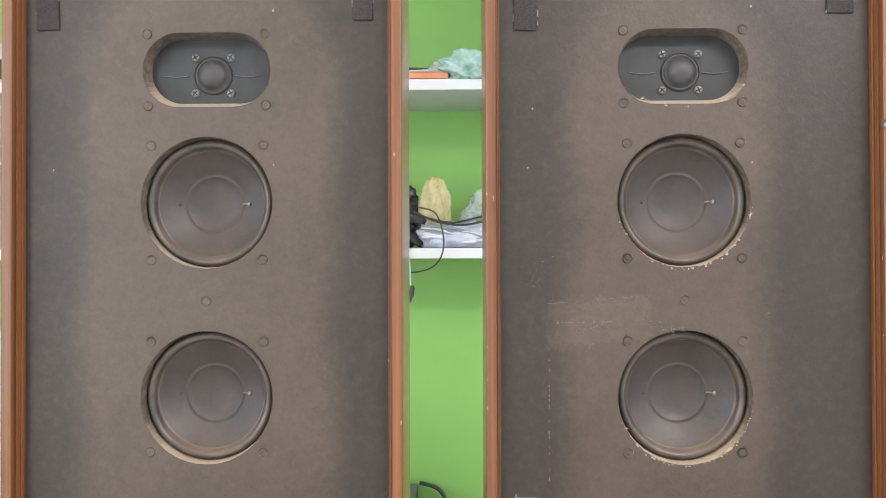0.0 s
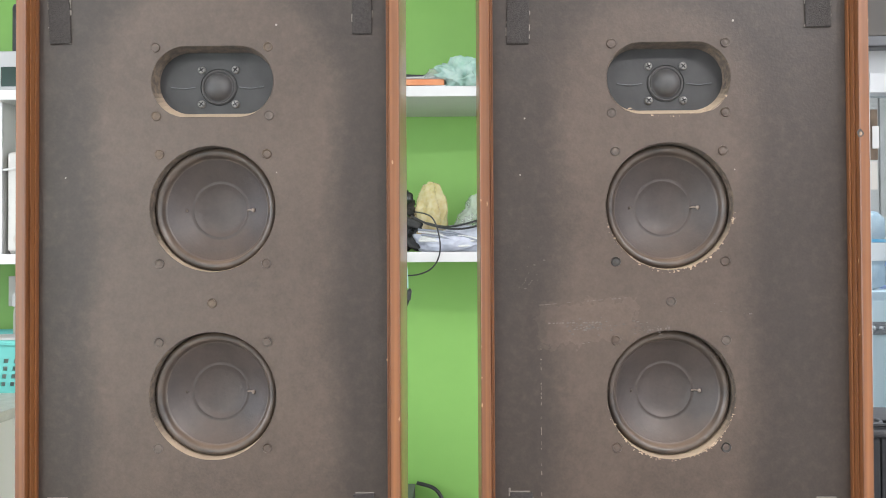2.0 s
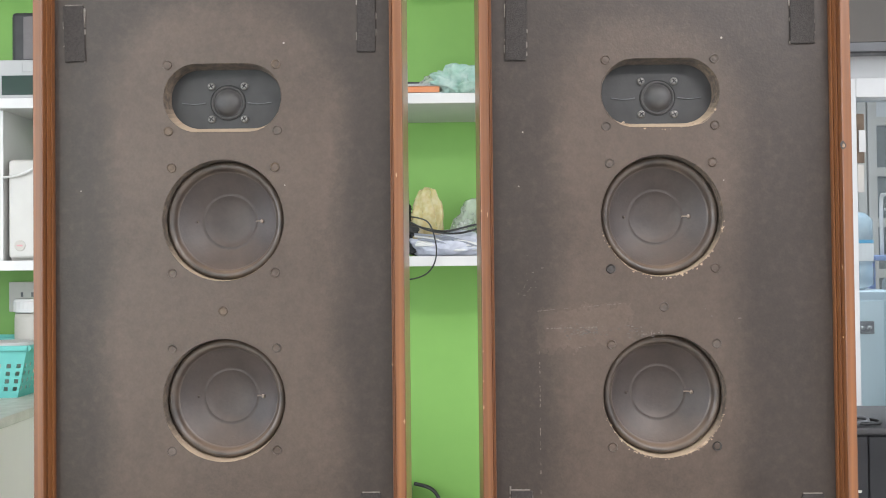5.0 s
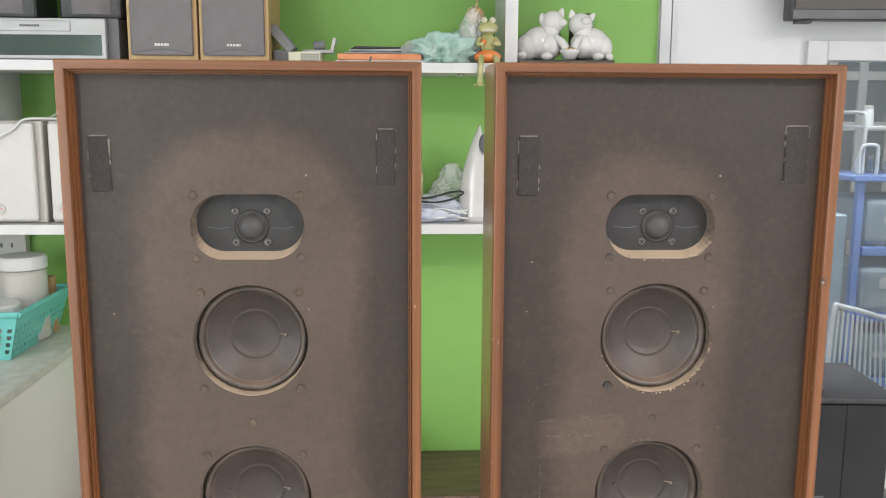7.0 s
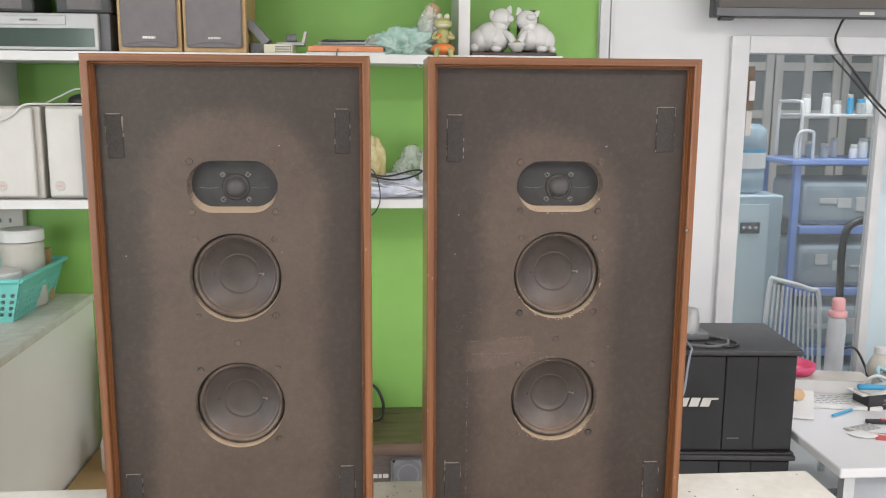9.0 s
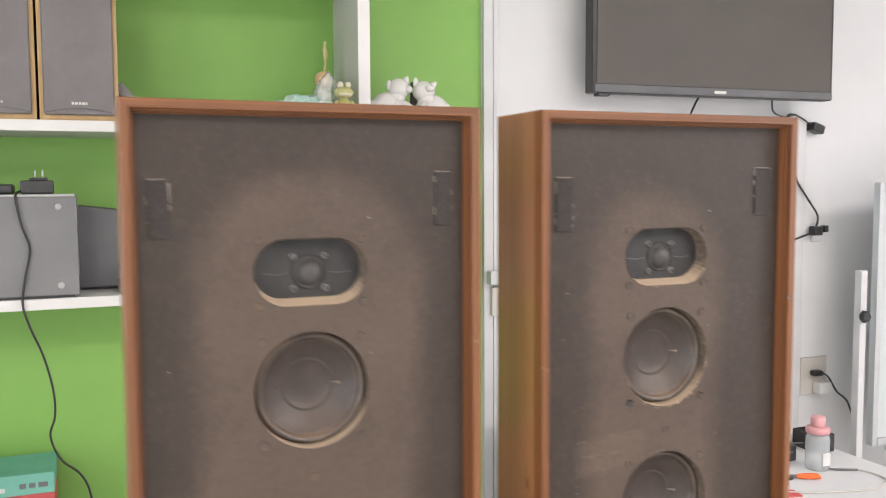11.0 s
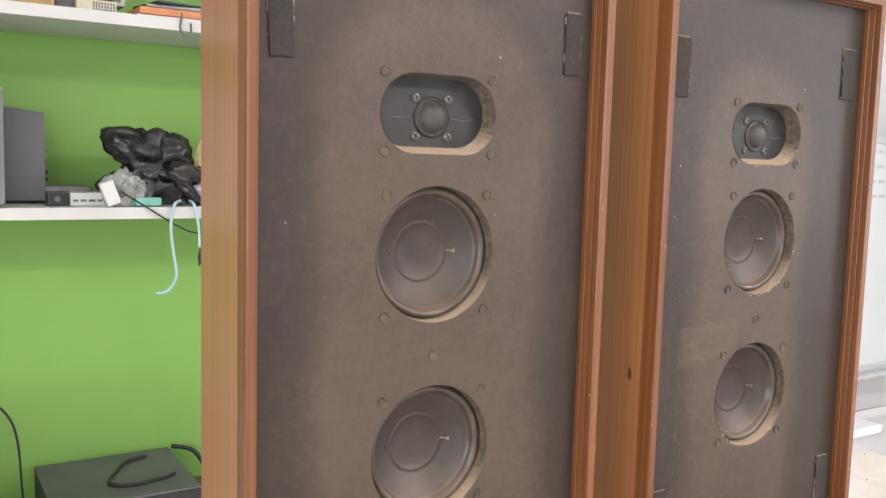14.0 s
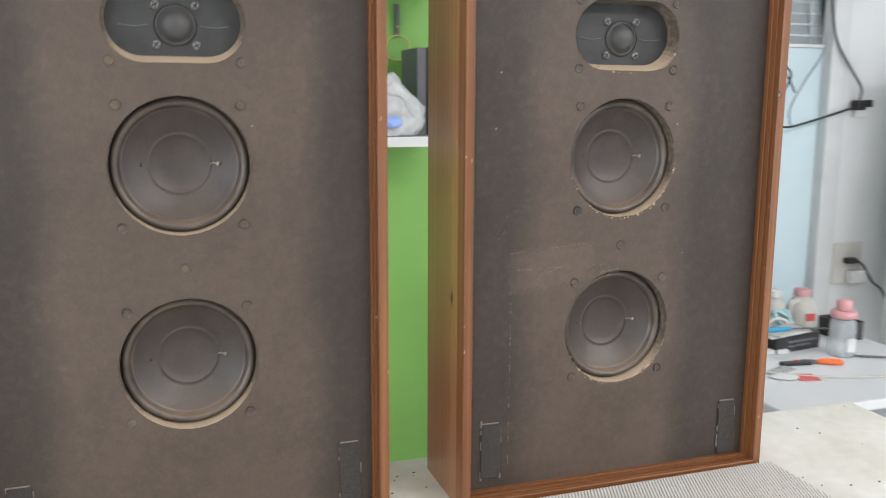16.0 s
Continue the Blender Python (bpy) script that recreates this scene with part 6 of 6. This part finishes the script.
part("print_bars", bars(-0.03, 0.04, 0.008, -0.0202, 0.005, 6, 0.004, rw), m_ink, wbx)
pt = thing("tray", (-0.33, 2.14, LS), "flat grey plastic lid behind the carton", "tray")
part("shell", box(-0.05, 0.05, -0.04, 0.05, 0, 0.036, 0.008, 3), m_grey, pt)
cbag = thing("plastic_bag", (-0.238, 2.0, LS), "clear plastic bag with small parts", "bag")
part("film", blob(0.034, 0.034, 0.070, 12, 0.55, 2.2, 5), m_bagclear, cbag, smooth=True)
part("white_part", place_bm(box(-0.014, 0.014, -0.01, 0.01, 0, 0.05, 0.003), pose(-0.025, -0.03, 0.004, 0, -20, 0)), m_paper, cbag)
part("green_part", place_bm(box(-0.025, 0.03, -0.012, 0.012, 0, 0.016, 0.002), pose(0.04, -0.02, 0.002, 0, 0, 10)), m_tealcard, cbag)
kbag = thing("bin_bag", (-0.170, 2.06, LS), "crumpled shiny black plastic bag", "bag")
part("film", blob(0.080, 0.060, 0.092, 21, 0.52, 2.6, 5), m_bagblack, kbag, smooth=True)
part("film_fold", place_bm(blob(0.072, 0.052, 0.085, 23, 0.52, 2.6, 5, False), pose(-0.008, -0.012, 0.078, 0, 10, 0)), m_bagblack, kbag, smooth=True)
part("film_tip", place_bm(blob(0.065, 0.045, 0.052, 27, 0.50, 2.2, 5, False), pose(0.062, -0.03, 0.036, 0, 28, 0)), m_bagblack, kbag, smooth=True)
abag = thing("amber_bag", (-0.043, 2.02, LS + 0.04), "crinkled amber cellophane bag on a heap of leads", "bag")
part("film", blob(0.034, 0.028, 0.112, 31, 0.50, 1.5, 5), m_bagamber, abag, smooth=True)
hb = thing("cable_heap", (0.015, 2.03, LS), "heap of grey bagged cables", "cables")
part("film", blob(0.10, 0.062, 0.06, 41, 0.25, 3, 4), m_baggrey, hb)
gbg = thing("grey_bag", (0.070, 2.06, LS + 0.02), "grey-green crumpled plastic bag", "bag")
part("film", blob(0.042, 0.036, 0.088, 44, 0.85, 2.4, 5), m_bagclear, gbg, smooth=True)
rl = random.Random(12)
for k in range(9):
    x0 = -0.075 + 0.02 * rl.random()
    z0 = 0.012 + 0.045 * rl.random()
    cable("pale grey lead in a heap", [(x0, 1.985 - 0.01 * rl.random(), LS + z0), (x0 + 0.05, 1.965 + 0.01 * rl.random(), LS + z0 * 0.8 + 0.006 * rl.random()), (x0 + 0.1, 1.967, LS + 0.012 + 0.03 * rl.random()), (0.1 + 0.012 * rl.random(), 1.985, LS + 0.008 + 0.025 * rl.random())], 0.0028, (m_greycable, m_whitecable, m_bluecable)[k % 3] if k % 3 != 2 else m_whitecable)
cable("black coiled lead on the heap", [(-0.09, 1.97, LS + 0.085), (-0.04, 1.96, LS + 0.062), (0.02, 1.955, LS + 0.053), (0.07, 1.962, LS + 0.062), (0.095, 1.98, LS + 0.075), (0.07, 2.0, LS + 0.075), (0.0, 1.99, LS + 0.06), (-0.06, 1.98, LS + 0.07)], 0.0025, m_blackcable)
cable("black lead drooping over the shelf edge", [(-0.08, 1.965, LS + 0.095), (-0.04, 1.945, LS + 0.08), (-0.022, 1.935, LS + 0.03), (-0.025, 1.934, LS - 0.015), (-0.05, 1.934, LS - 0.045), (-0.10, 1.935, LS - 0.055), (-0.15, 1.936, LS - 0.035), (-0.22, 1.942, LS + 0.01), (-0.25, 1.96, LS + 0.03)], 0.0018, m_blackcable)
cable("pale blue lead hanging from the shelf", [(-0.13, 1.965, LS + 0.012), (-0.15, 1.938, LS + 0.004), (-0.158, 1.935, LS - 0.04), (-0.152, 1.935, LS - 0.10), (-0.147, 1.935, LS - 0.145), (-0.165, 1.935, LS - 0.175), (-0.188, 1.935, LS - 0.18)], 0.0032, m_bluecable)
cable("pale blue lead hanging from the shelf with a black jack", [(-0.11, 1.965, LS + 0.012), (-0.108, 1.938, LS + 0.004), (-0.100, 1.935, LS - 0.04), (-0.098, 1.935, LS - 0.085)], 0.0032, m_bluecable)
jc = thing("jack_plug", (-0.0985, 1.935, LS - 0.125), "black jack plug on the end of a pale blue lead", "plug")
part("sleeve", place_bm(lathe([(0.002, 0.0), (0.004, 0.012), (0.006, 0.014), (0.0055, 0.035), (0.0, 0.042)], 14), pose(0, 0, 0, 0, 10, 0)), m_blackplastic, jc)
ir = thing("steam_iron", (0.137, 2.03, LS), "white clothes iron standing on its heel", "iron")
ib = bmesh.new()
lev = 14
prev = None
for k in range(lev + 1):
    u = k / lev
    w = 0.050 * (1 - u ** 2.3) + 0.001
    row = [ib.verts.new((w * math.cos(2 * math.pi * j / 24), 0.055 * (1 - 0.55 * u) * math.sin(2 * math.pi * j / 24), 0.24 * u)) for j in range(24)]
    if prev:
        for j in range(24):
            ib.faces.new((prev[j], prev[(j + 1) % 24], row[(j + 1) % 24], row[j]))
    else:
        ib.faces.new(list(reversed(row)))
    prev = row
ib.faces.new(prev)
part("shell", ib, m_ceramic, ir, "white plastic shell", True)
part("window", ball((0.012, -0.04, 0.195), 0.02, 16, 0.5, 1.3, 0.8), m_dgrey, ir)
bb2 = thing("black_case", (0.40, 2.06, LS), "black case with teal wrapping tucked behind the loudspeakers", "case")
part("body", box(0.002, 0.070, -0.05, 0.10, 0, 0.212, 0.003), m_blackplastic, bb2)
part("side", box(-0.022, 0.0015, -0.045, 0.095, 0, 0.211, 0.002), m_dgrey, bb2)
part("teal_wrap", place_bm(blob(0.014, 0.012, 0.050, 51, 0.4, 3, 4, False), Matrix.Translation((0.030, -0.056, 0.145))), m_tealcard, bb2)
pb2 = thing("plastic_bag", (0.312, 2.0, LS), "white and blue crumpled plastic bag", "bag")
part("film", blob(0.066, 0.04, 0.118, 61, 0.5, 2.4, 5), m_bagwhite, pb2, smooth=True)
part("blue_print", place_bm(blob(0.03, 0.02, 0.03, 62, 0.3, 3, 3), Matrix.Translation((-0.01, -0.026, 0.02))), m_blueplastic, pb2)
kr = thing("key_ring", (0.385, 2.19, 1.50), "brass ring hanging from a strap on the green wall", "ring")
part("strap", box(-0.006, 0.006, 0.028, 0.038, -0.034, 0.05, 0.002), m_dgrey, kr)
part("rivet", ball((0, 0.024, -0.01), 0.005, 10), m_brass, kr)
part("ring", tube([(0.033 * math.sin(2 * math.pi * k / 20), 0.026, -0.064 + 0.033 * math.cos(2 * math.pi * k / 20)) for k in range(21)], 0.002), m_brass, kr, smooth=True)

# ---------------------------------------------------------------- counter with the basket
ct = thing("counter", (-1.6, 1.85, FLOOR), "cream-white counter cabinet with a speckled laminate top", "counter")
part("worktop", box(-0.70, 0.712, -0.40, 0.379, 0.90 - FLOOR - 0.022, 0.90 - FLOOR, 0.003), m_counter, ct, "speckled laminate worktop")
part("end_panel", box(0.690, 0.706, -0.36, 0.378, 0, 0.90 - FLOOR - 0.0225, 0.001), m_cabinet, ct)
part("corner_post", box(0.66, 0.706, -0.385, -0.3605, 0, 0.90 - FLOOR - 0.0225, 0.001), m_cabinet, ct)
part("front_panel", box(-0.70, 0.6595, -0.375, -0.36, 0, 0.90 - FLOOR - 0.0225, 0.001), m_cabinet, ct)
ob_b = thing("plastic_basket", (-1.13, 2.03, 0.9003), "turquoise perforated plastic basket", "basket")
bw0, bw1, bd0, bd1, bh = 0.14, 0.172, 0.145, 0.165, 0.115
bq = bmesh.new()
def wall_grid(p00, p10, p01, p11, nx, nz):
    """A basket side with rows of square holes."""
    P = lambda u, v: (Vector(p00) * (1 - u) + Vector(p10) * u) * (1 - v) + (Vector(p01) * (1 - u) + Vector(p11) * u) * v
    us = [0.0]
    for i in range(nx):
        us += [(i + 0.28) / nx, (i + 0.72) / nx]
    us.append(1.0)
    vs = [0.0]
    for i in range(nz):
        vs += [0.1 + 0.62 * (i + 0.22) / nz, 0.1 + 0.62 * (i + 0.78) / nz]
    vs.append(1.0)
    g = [[bq.verts.new(P(u, v)) for u in us] for v in vs]
    for a in range(len(vs) - 1):
        for b in range(len(us) - 1):
            if a % 2 == 1 and b % 2 == 1:
                continue
            bq.faces.new((g[a][b], g[a][b + 1], g[a + 1][b + 1], g[a + 1][b]))


cl = [(-bw0, -bd0, 0), (bw0, -bd0, 0), (bw0, bd0, 0), (-bw0, bd0, 0)]
cu = [(-bw1, -bd1, bh), (bw1, -bd1, bh), (bw1, bd1, bh), (-bw1, bd1, bh)]
for k in range(4):
    j = (k + 1) % 4
    wall_grid(cl[k], cl[j], cu[k], cu[j], 14, 4)
bq.faces.new([bq.verts.new(c) for c in cl])
bskt = part("shell", bq, m_teal, ob_b, "turquoise perforated sides")
sol = bskt.modifiers.new("thickness", "SOLIDIFY")
sol.thickness = 0.0022
part("rim", tube([(cu[k % 4][0] * (1.02), cu[k % 4][1] * 1.02, bh) for k in (0, 1)] , 0.007), m_teal, ob_b)
part("rim", tube([(cu[k][0] * 1.02, cu[k][1] * 1.02, bh) for k in (1, 2)], 0.007), m_teal, ob_b)
part("rim", tube([(cu[k][0] * 1.02, cu[k][1] * 1.02, bh) for k in (2, 3)], 0.007), m_teal, ob_b)
for jx, jy, jz, jr, jh, lab in ((-1.03, 2.078, 0.9035, 0.057, 0.218, "tall white plastic jar with a screw lid in the basket"), (-1.055, 1.958, 0.9035, 0.060, 0.120, "low white plastic jar in the basket")):
    jr_ = thing("jar", (jx, jy, jz), lab, "jar")
    part("body", lathe([(0, 0), (jr * 0.95, 0), (jr, 0.008), (jr, jh - 0.05), (jr * 0.97, jh - 0.036), (0, jh - 0.035)], 32), m_offwhite, jr_, smooth=True)
    part("lid", lathe([(jr * 0.95, jh - 0.034), (jr * 1.04, jh - 0.032), (jr * 1.04, jh - 0.006), (jr * 0.98, jh), (0, jh)], 32), m_paper, jr_, "white screw lid")
    part("print_bars", place_bm(bars(-0.03, 0.03, 0.05, 0, 0.004, 4, 0.006, rw), Matrix.Translation((0.0, -jr - 0.0004, 0.03))), m_ink, jr_)
crd = thing("carton", (-0.998, 2.140, 0.9035), "small brown carton standing in the basket", "carton")
part("carton", box(-0.012, 0.018, -0.008, 0.02, 0, 0.15, 0.001), m_brown, crd)
dv = thing("disc", (-1.02, 1.70, 0.9003), "shiny disc lying on the counter", "disc")
part("disc_body", lathe([(0.0075, 0.0), (0.06, 0.0), (0.06, 0.0012), (0.0075, 0.0012)], 40), m_paper, dv)
pk = thing("paper_wrap", (-0.985, 1.56, 0.9003), "pink tissue wrap on the counter", "wrapping")
part("tissue", blob(0.07, 0.09, 0.03, 71, 0.3, 3, 3), material("pink_tissue", (0.62, 0.42, 0.5), 0.8, color2=(0.7, 0.52, 0.58), scale=20), pk)
wsb = thing("wall_socket", (-1.12, WALL_Y, 1.122), "white wall socket box under the shelf", "socket")
part("plate", box(-0.05, 0.05, -0.03, -0.001, -0.04, 0.04, 0.003), m_offwhite, wsb)
for sx in (-0.014, 0.014):
    part("hole", box(sx - 0.003, sx + 0.003, -0.0315, -0.0305, 0.0, 0.012), m_dgrey, wsb)

# ---------------------------------------------------------------- on the floor behind the table
vs = thing("wooden_loudspeaker", (-0.03, 1.935, FLOOR), "dark varnished wooden loudspeaker lying on its side", "loudspeaker")
part("case", box(-0.41, 0.20, 0.004, 0.29, 0, 0.65, 0.004), m_brownwood, vs)
part("front_frame", box(-0.41, 0.20, -0.012, 0.0035, 0.615, 0.65, 0.002), m_brownwood, vs)
part("front_board", box(-0.40, 0.19, -0.004, 0.0035, 0.01, 0.6145), m_darkwood, vs)
for dx in (0.085, -0.29):
    pl8 = part("driver_plate", box(dx - 0.05, dx + 0.05, -0.009, -0.0042, 0.505, 0.605, 0.012, 3), m_grey, vs, "grey metal tweeter plate")
    part("driver_cone", place_bm(lathe([(0.043, 0.0), (0.041, -0.003), (0.030, 0.001), (0.016, -0.004), (0, -0.006)], 30, "y"), Matrix.Translation((dx, -0.0092, 0.555))), m_dgrey, pl8, smooth=True)
    for sx in (-1, 1):
        part("screw", place_bm(lathe([(0.004, 0), (0.003, -0.002), (0, -0.002)], 10, "y"), Matrix.Translation((dx + sx * 0.041, -0.0092, 0.596))), m_slot, pl8)
part("lettering_bar", bars(-0.035, 0.028, 0.545, -0.0042, 0.012, 5, 0.003, rw), m_logo, vs)
part("lettering_bar", bars(-0.02, 0.018, 0.522, -0.0042, 0.007, 5, 0.002, rw), m_logo, vs)
am3 = thing("amplifier", (-0.245, 1.93, 0.5203), "black amplifier case standing on a wooden loudspeaker", "amplifier")
part("body", box(-0.15, 0.15, 0.0, 0.285, 0.004, 0.083, 0.004), m_black, am3)
part("lid", box(-0.15, 0.15, 0.0, 0.285, 0.0832, 0.089, 0.002), m_dgrey, am3)
part("foot", box(-0.14, 0.14, 0.02, 0.27, 0, 0.0038), m_blackplastic, am3)
for k in range(4):
    part("phono_socket", ball((-0.151, 0.01, 0.03 + 0.012 * k), 0.004, 8), m_brass, am3)
cable("black lead looped on the black amplifier", [(-0.16, 2.16, 0.614), (-0.21, 2.14, 0.614), (-0.245, 2.08, 0.614), (-0.27, 2.02, 0.614), (-0.23, 1.99, 0.614), (-0.16, 2.0, 0.614), (-0.13, 2.02, 0.614)], 0.004, m_blackcable)
cable("black lead looped against the green wall", [(-0.09, 2.20, 0.615), (-0.04, 2.19, 0.60), (-0.015, 2.17, 0.555), (-0.02, 2.12, 0.526), (-0.05, 2.10, 0.5255), (-0.09, 2.13, 0.5255)], 0.005, m_blackcable)
cb2 = thing("cardboard_box", (-0.71, 1.98, FLOOR), "large closed brown cardboard box against the counter", "carton")
part("box_body", box(-0.173, 0.19, -0.23, 0.24, 0, 0.56, 0.002), m_brown, cb2)
part("tape", box(-0.03, 0.03, -0.228, 0.238, 0.5604, 0.5612), m_cream, cb2)
cbx = thing("cardboard_box", (-0.64, 2.12, FLOOR + 0.5616), "plain brown cardboard box on a larger one", "carton")
part("box_body", box(-0.105, 0.104, -0.07, 0.105, 0, 0.275, 0.002), m_brown, cbx)
part("tape", box(-0.025, 0.025, -0.0712, -0.0704, 0.05, 0.273), m_cream, cbx)
tcx = thing("printed_carton", (-0.64, 2.12, FLOOR + 0.837), "teal and red printed carton on a brown box", "carton")
part("upper", box(-0.102, 0.104, -0.068, 0.10, 0.045, 0.093, 0.001), m_tealcard, tcx)
part("lower", box(-0.102, 0.104, -0.069, 0.10, 0.0, 0.0448, 0.001), m_red, tcx)
part("white_shape", box(-0.09, 0.0, -0.0692, -0.0682, 0.056, 0.066, 0.001), m_paper, tcx)
part("print_bars", bars(0.03, 0.09, 0.060, -0.0682, 0.012, 3, 0.006, rw), m_ink, tcx)
part("print_bars", bars(-0.09, -0.03, 0.012, -0.0692, 0.014, 4, 0.006, rw), m_orange, tcx)
wbn = thing("spray_bottle", (-0.785, 1.99, FLOOR + 0.5616), "white plastic bottle on a cardboard box", "bottle")
part("body", lathe([(0, 0), (0.028, 0), (0.033, 0.008), (0.034, 0.085), (0.026, 0.105), (0.012, 0.118), (0.012, 0.124), (0.0, 0.124)], 22), m_paper, wbn, smooth=True)
part("cap", lathe([(0.014, 0.1245), (0.014, 0.138), (0.0, 0.139)], 16), m_offwhite, wbn)

# ---------------------------------------------------------------- grille lying on the table before the chipped loudspeaker
gl = thing("loudspeaker_grille", (0.258, 0.745, TABLE + 0.0004), "fine-ribbed pale grille panel lying flat on the table", "grille", rz=0.6)
part("frame", box(-0.166, 0.166, -0.50, -0.001, 0.0, 0.0070, 0.002), m_grille, gl)
part("cloth", box(-0.163, 0.163, -0.497, -0.004, 0.0071, 0.0077), m_grille_d, gl, "dark cloth between the ribs")
gb_ = bmesh.new()
GX0, GX1, GY0, GY1 = -0.1645, 0.1645, -0.499, -0.002
lean = 0.40
for k in range(150):
    xa = GX0 - lean * (GY1 - GY0) + k * 0.0038
    # a rib runs from the front edge to the back edge, leaning to one side; cut it at the panel's long sides
    u0, u1 = 0.0, 1.0
    xe = xa + lean * (GY1 - GY0)
    if xe <= GX0 or xa >= GX1 - 0.002:
        continue
    if xa < GX0:
        u0 = (GX0 - xa) / (xe - xa)
    if xe > GX1 - 0.002:
        u1 = (GX1 - 0.002 - xa) / (xe - xa)
    if u1 - u0 < 0.01:
        continue
    ends_ = []
    for u in (u0, u1):
        x, y = xa + (xe - xa) * u, GY0 + (GY1 - GY0) * u
        ends_.append([gb_.verts.new((x, y, 0.0076)), gb_.verts.new((x + 0.0004, y, 0.0086)), gb_.verts.new((x + 0.0026, y, 0.0086)), gb_.verts.new((x + 0.0031, y, 0.0076))])
    for q in range(3):
        gb_.faces.new((ends_[0][q], ends_[0][q + 1], ends_[1][q + 1], ends_[1][q]))
bmesh.ops.recalc_face_normals(gb_, faces=gb_.faces)
tagged(part("ribs", gb_, m_grille, gl, "fine pale ribs"), kind="stuff")

# crumbs and flakes of paint on the table
cb_ = bmesh.new()
rt = random.Random(31)
for k in range(24):
    x, y = rt.uniform(0.43, 0.67), rt.uniform(0.62, 0.89)
    if rt.random() < 0.3:
        x, y = rt.uniform(-0.03, 0.035), rt.uniform(0.78, 0.89)
    q = rt.uniform(0.0004, 0.0011)
    add_box(cb_, x - q, x + q * rt.uniform(0.5, 2.2), y - q, y + q * rt.uniform(0.5, 1.6), TABLE + 0.0002, TABLE + 0.0002 + q * 0.7)
tagged(part("crumbs", cb_, m_back), "dark crumbs and paint flakes scattered on the table", "crumbs", kind="stuff")
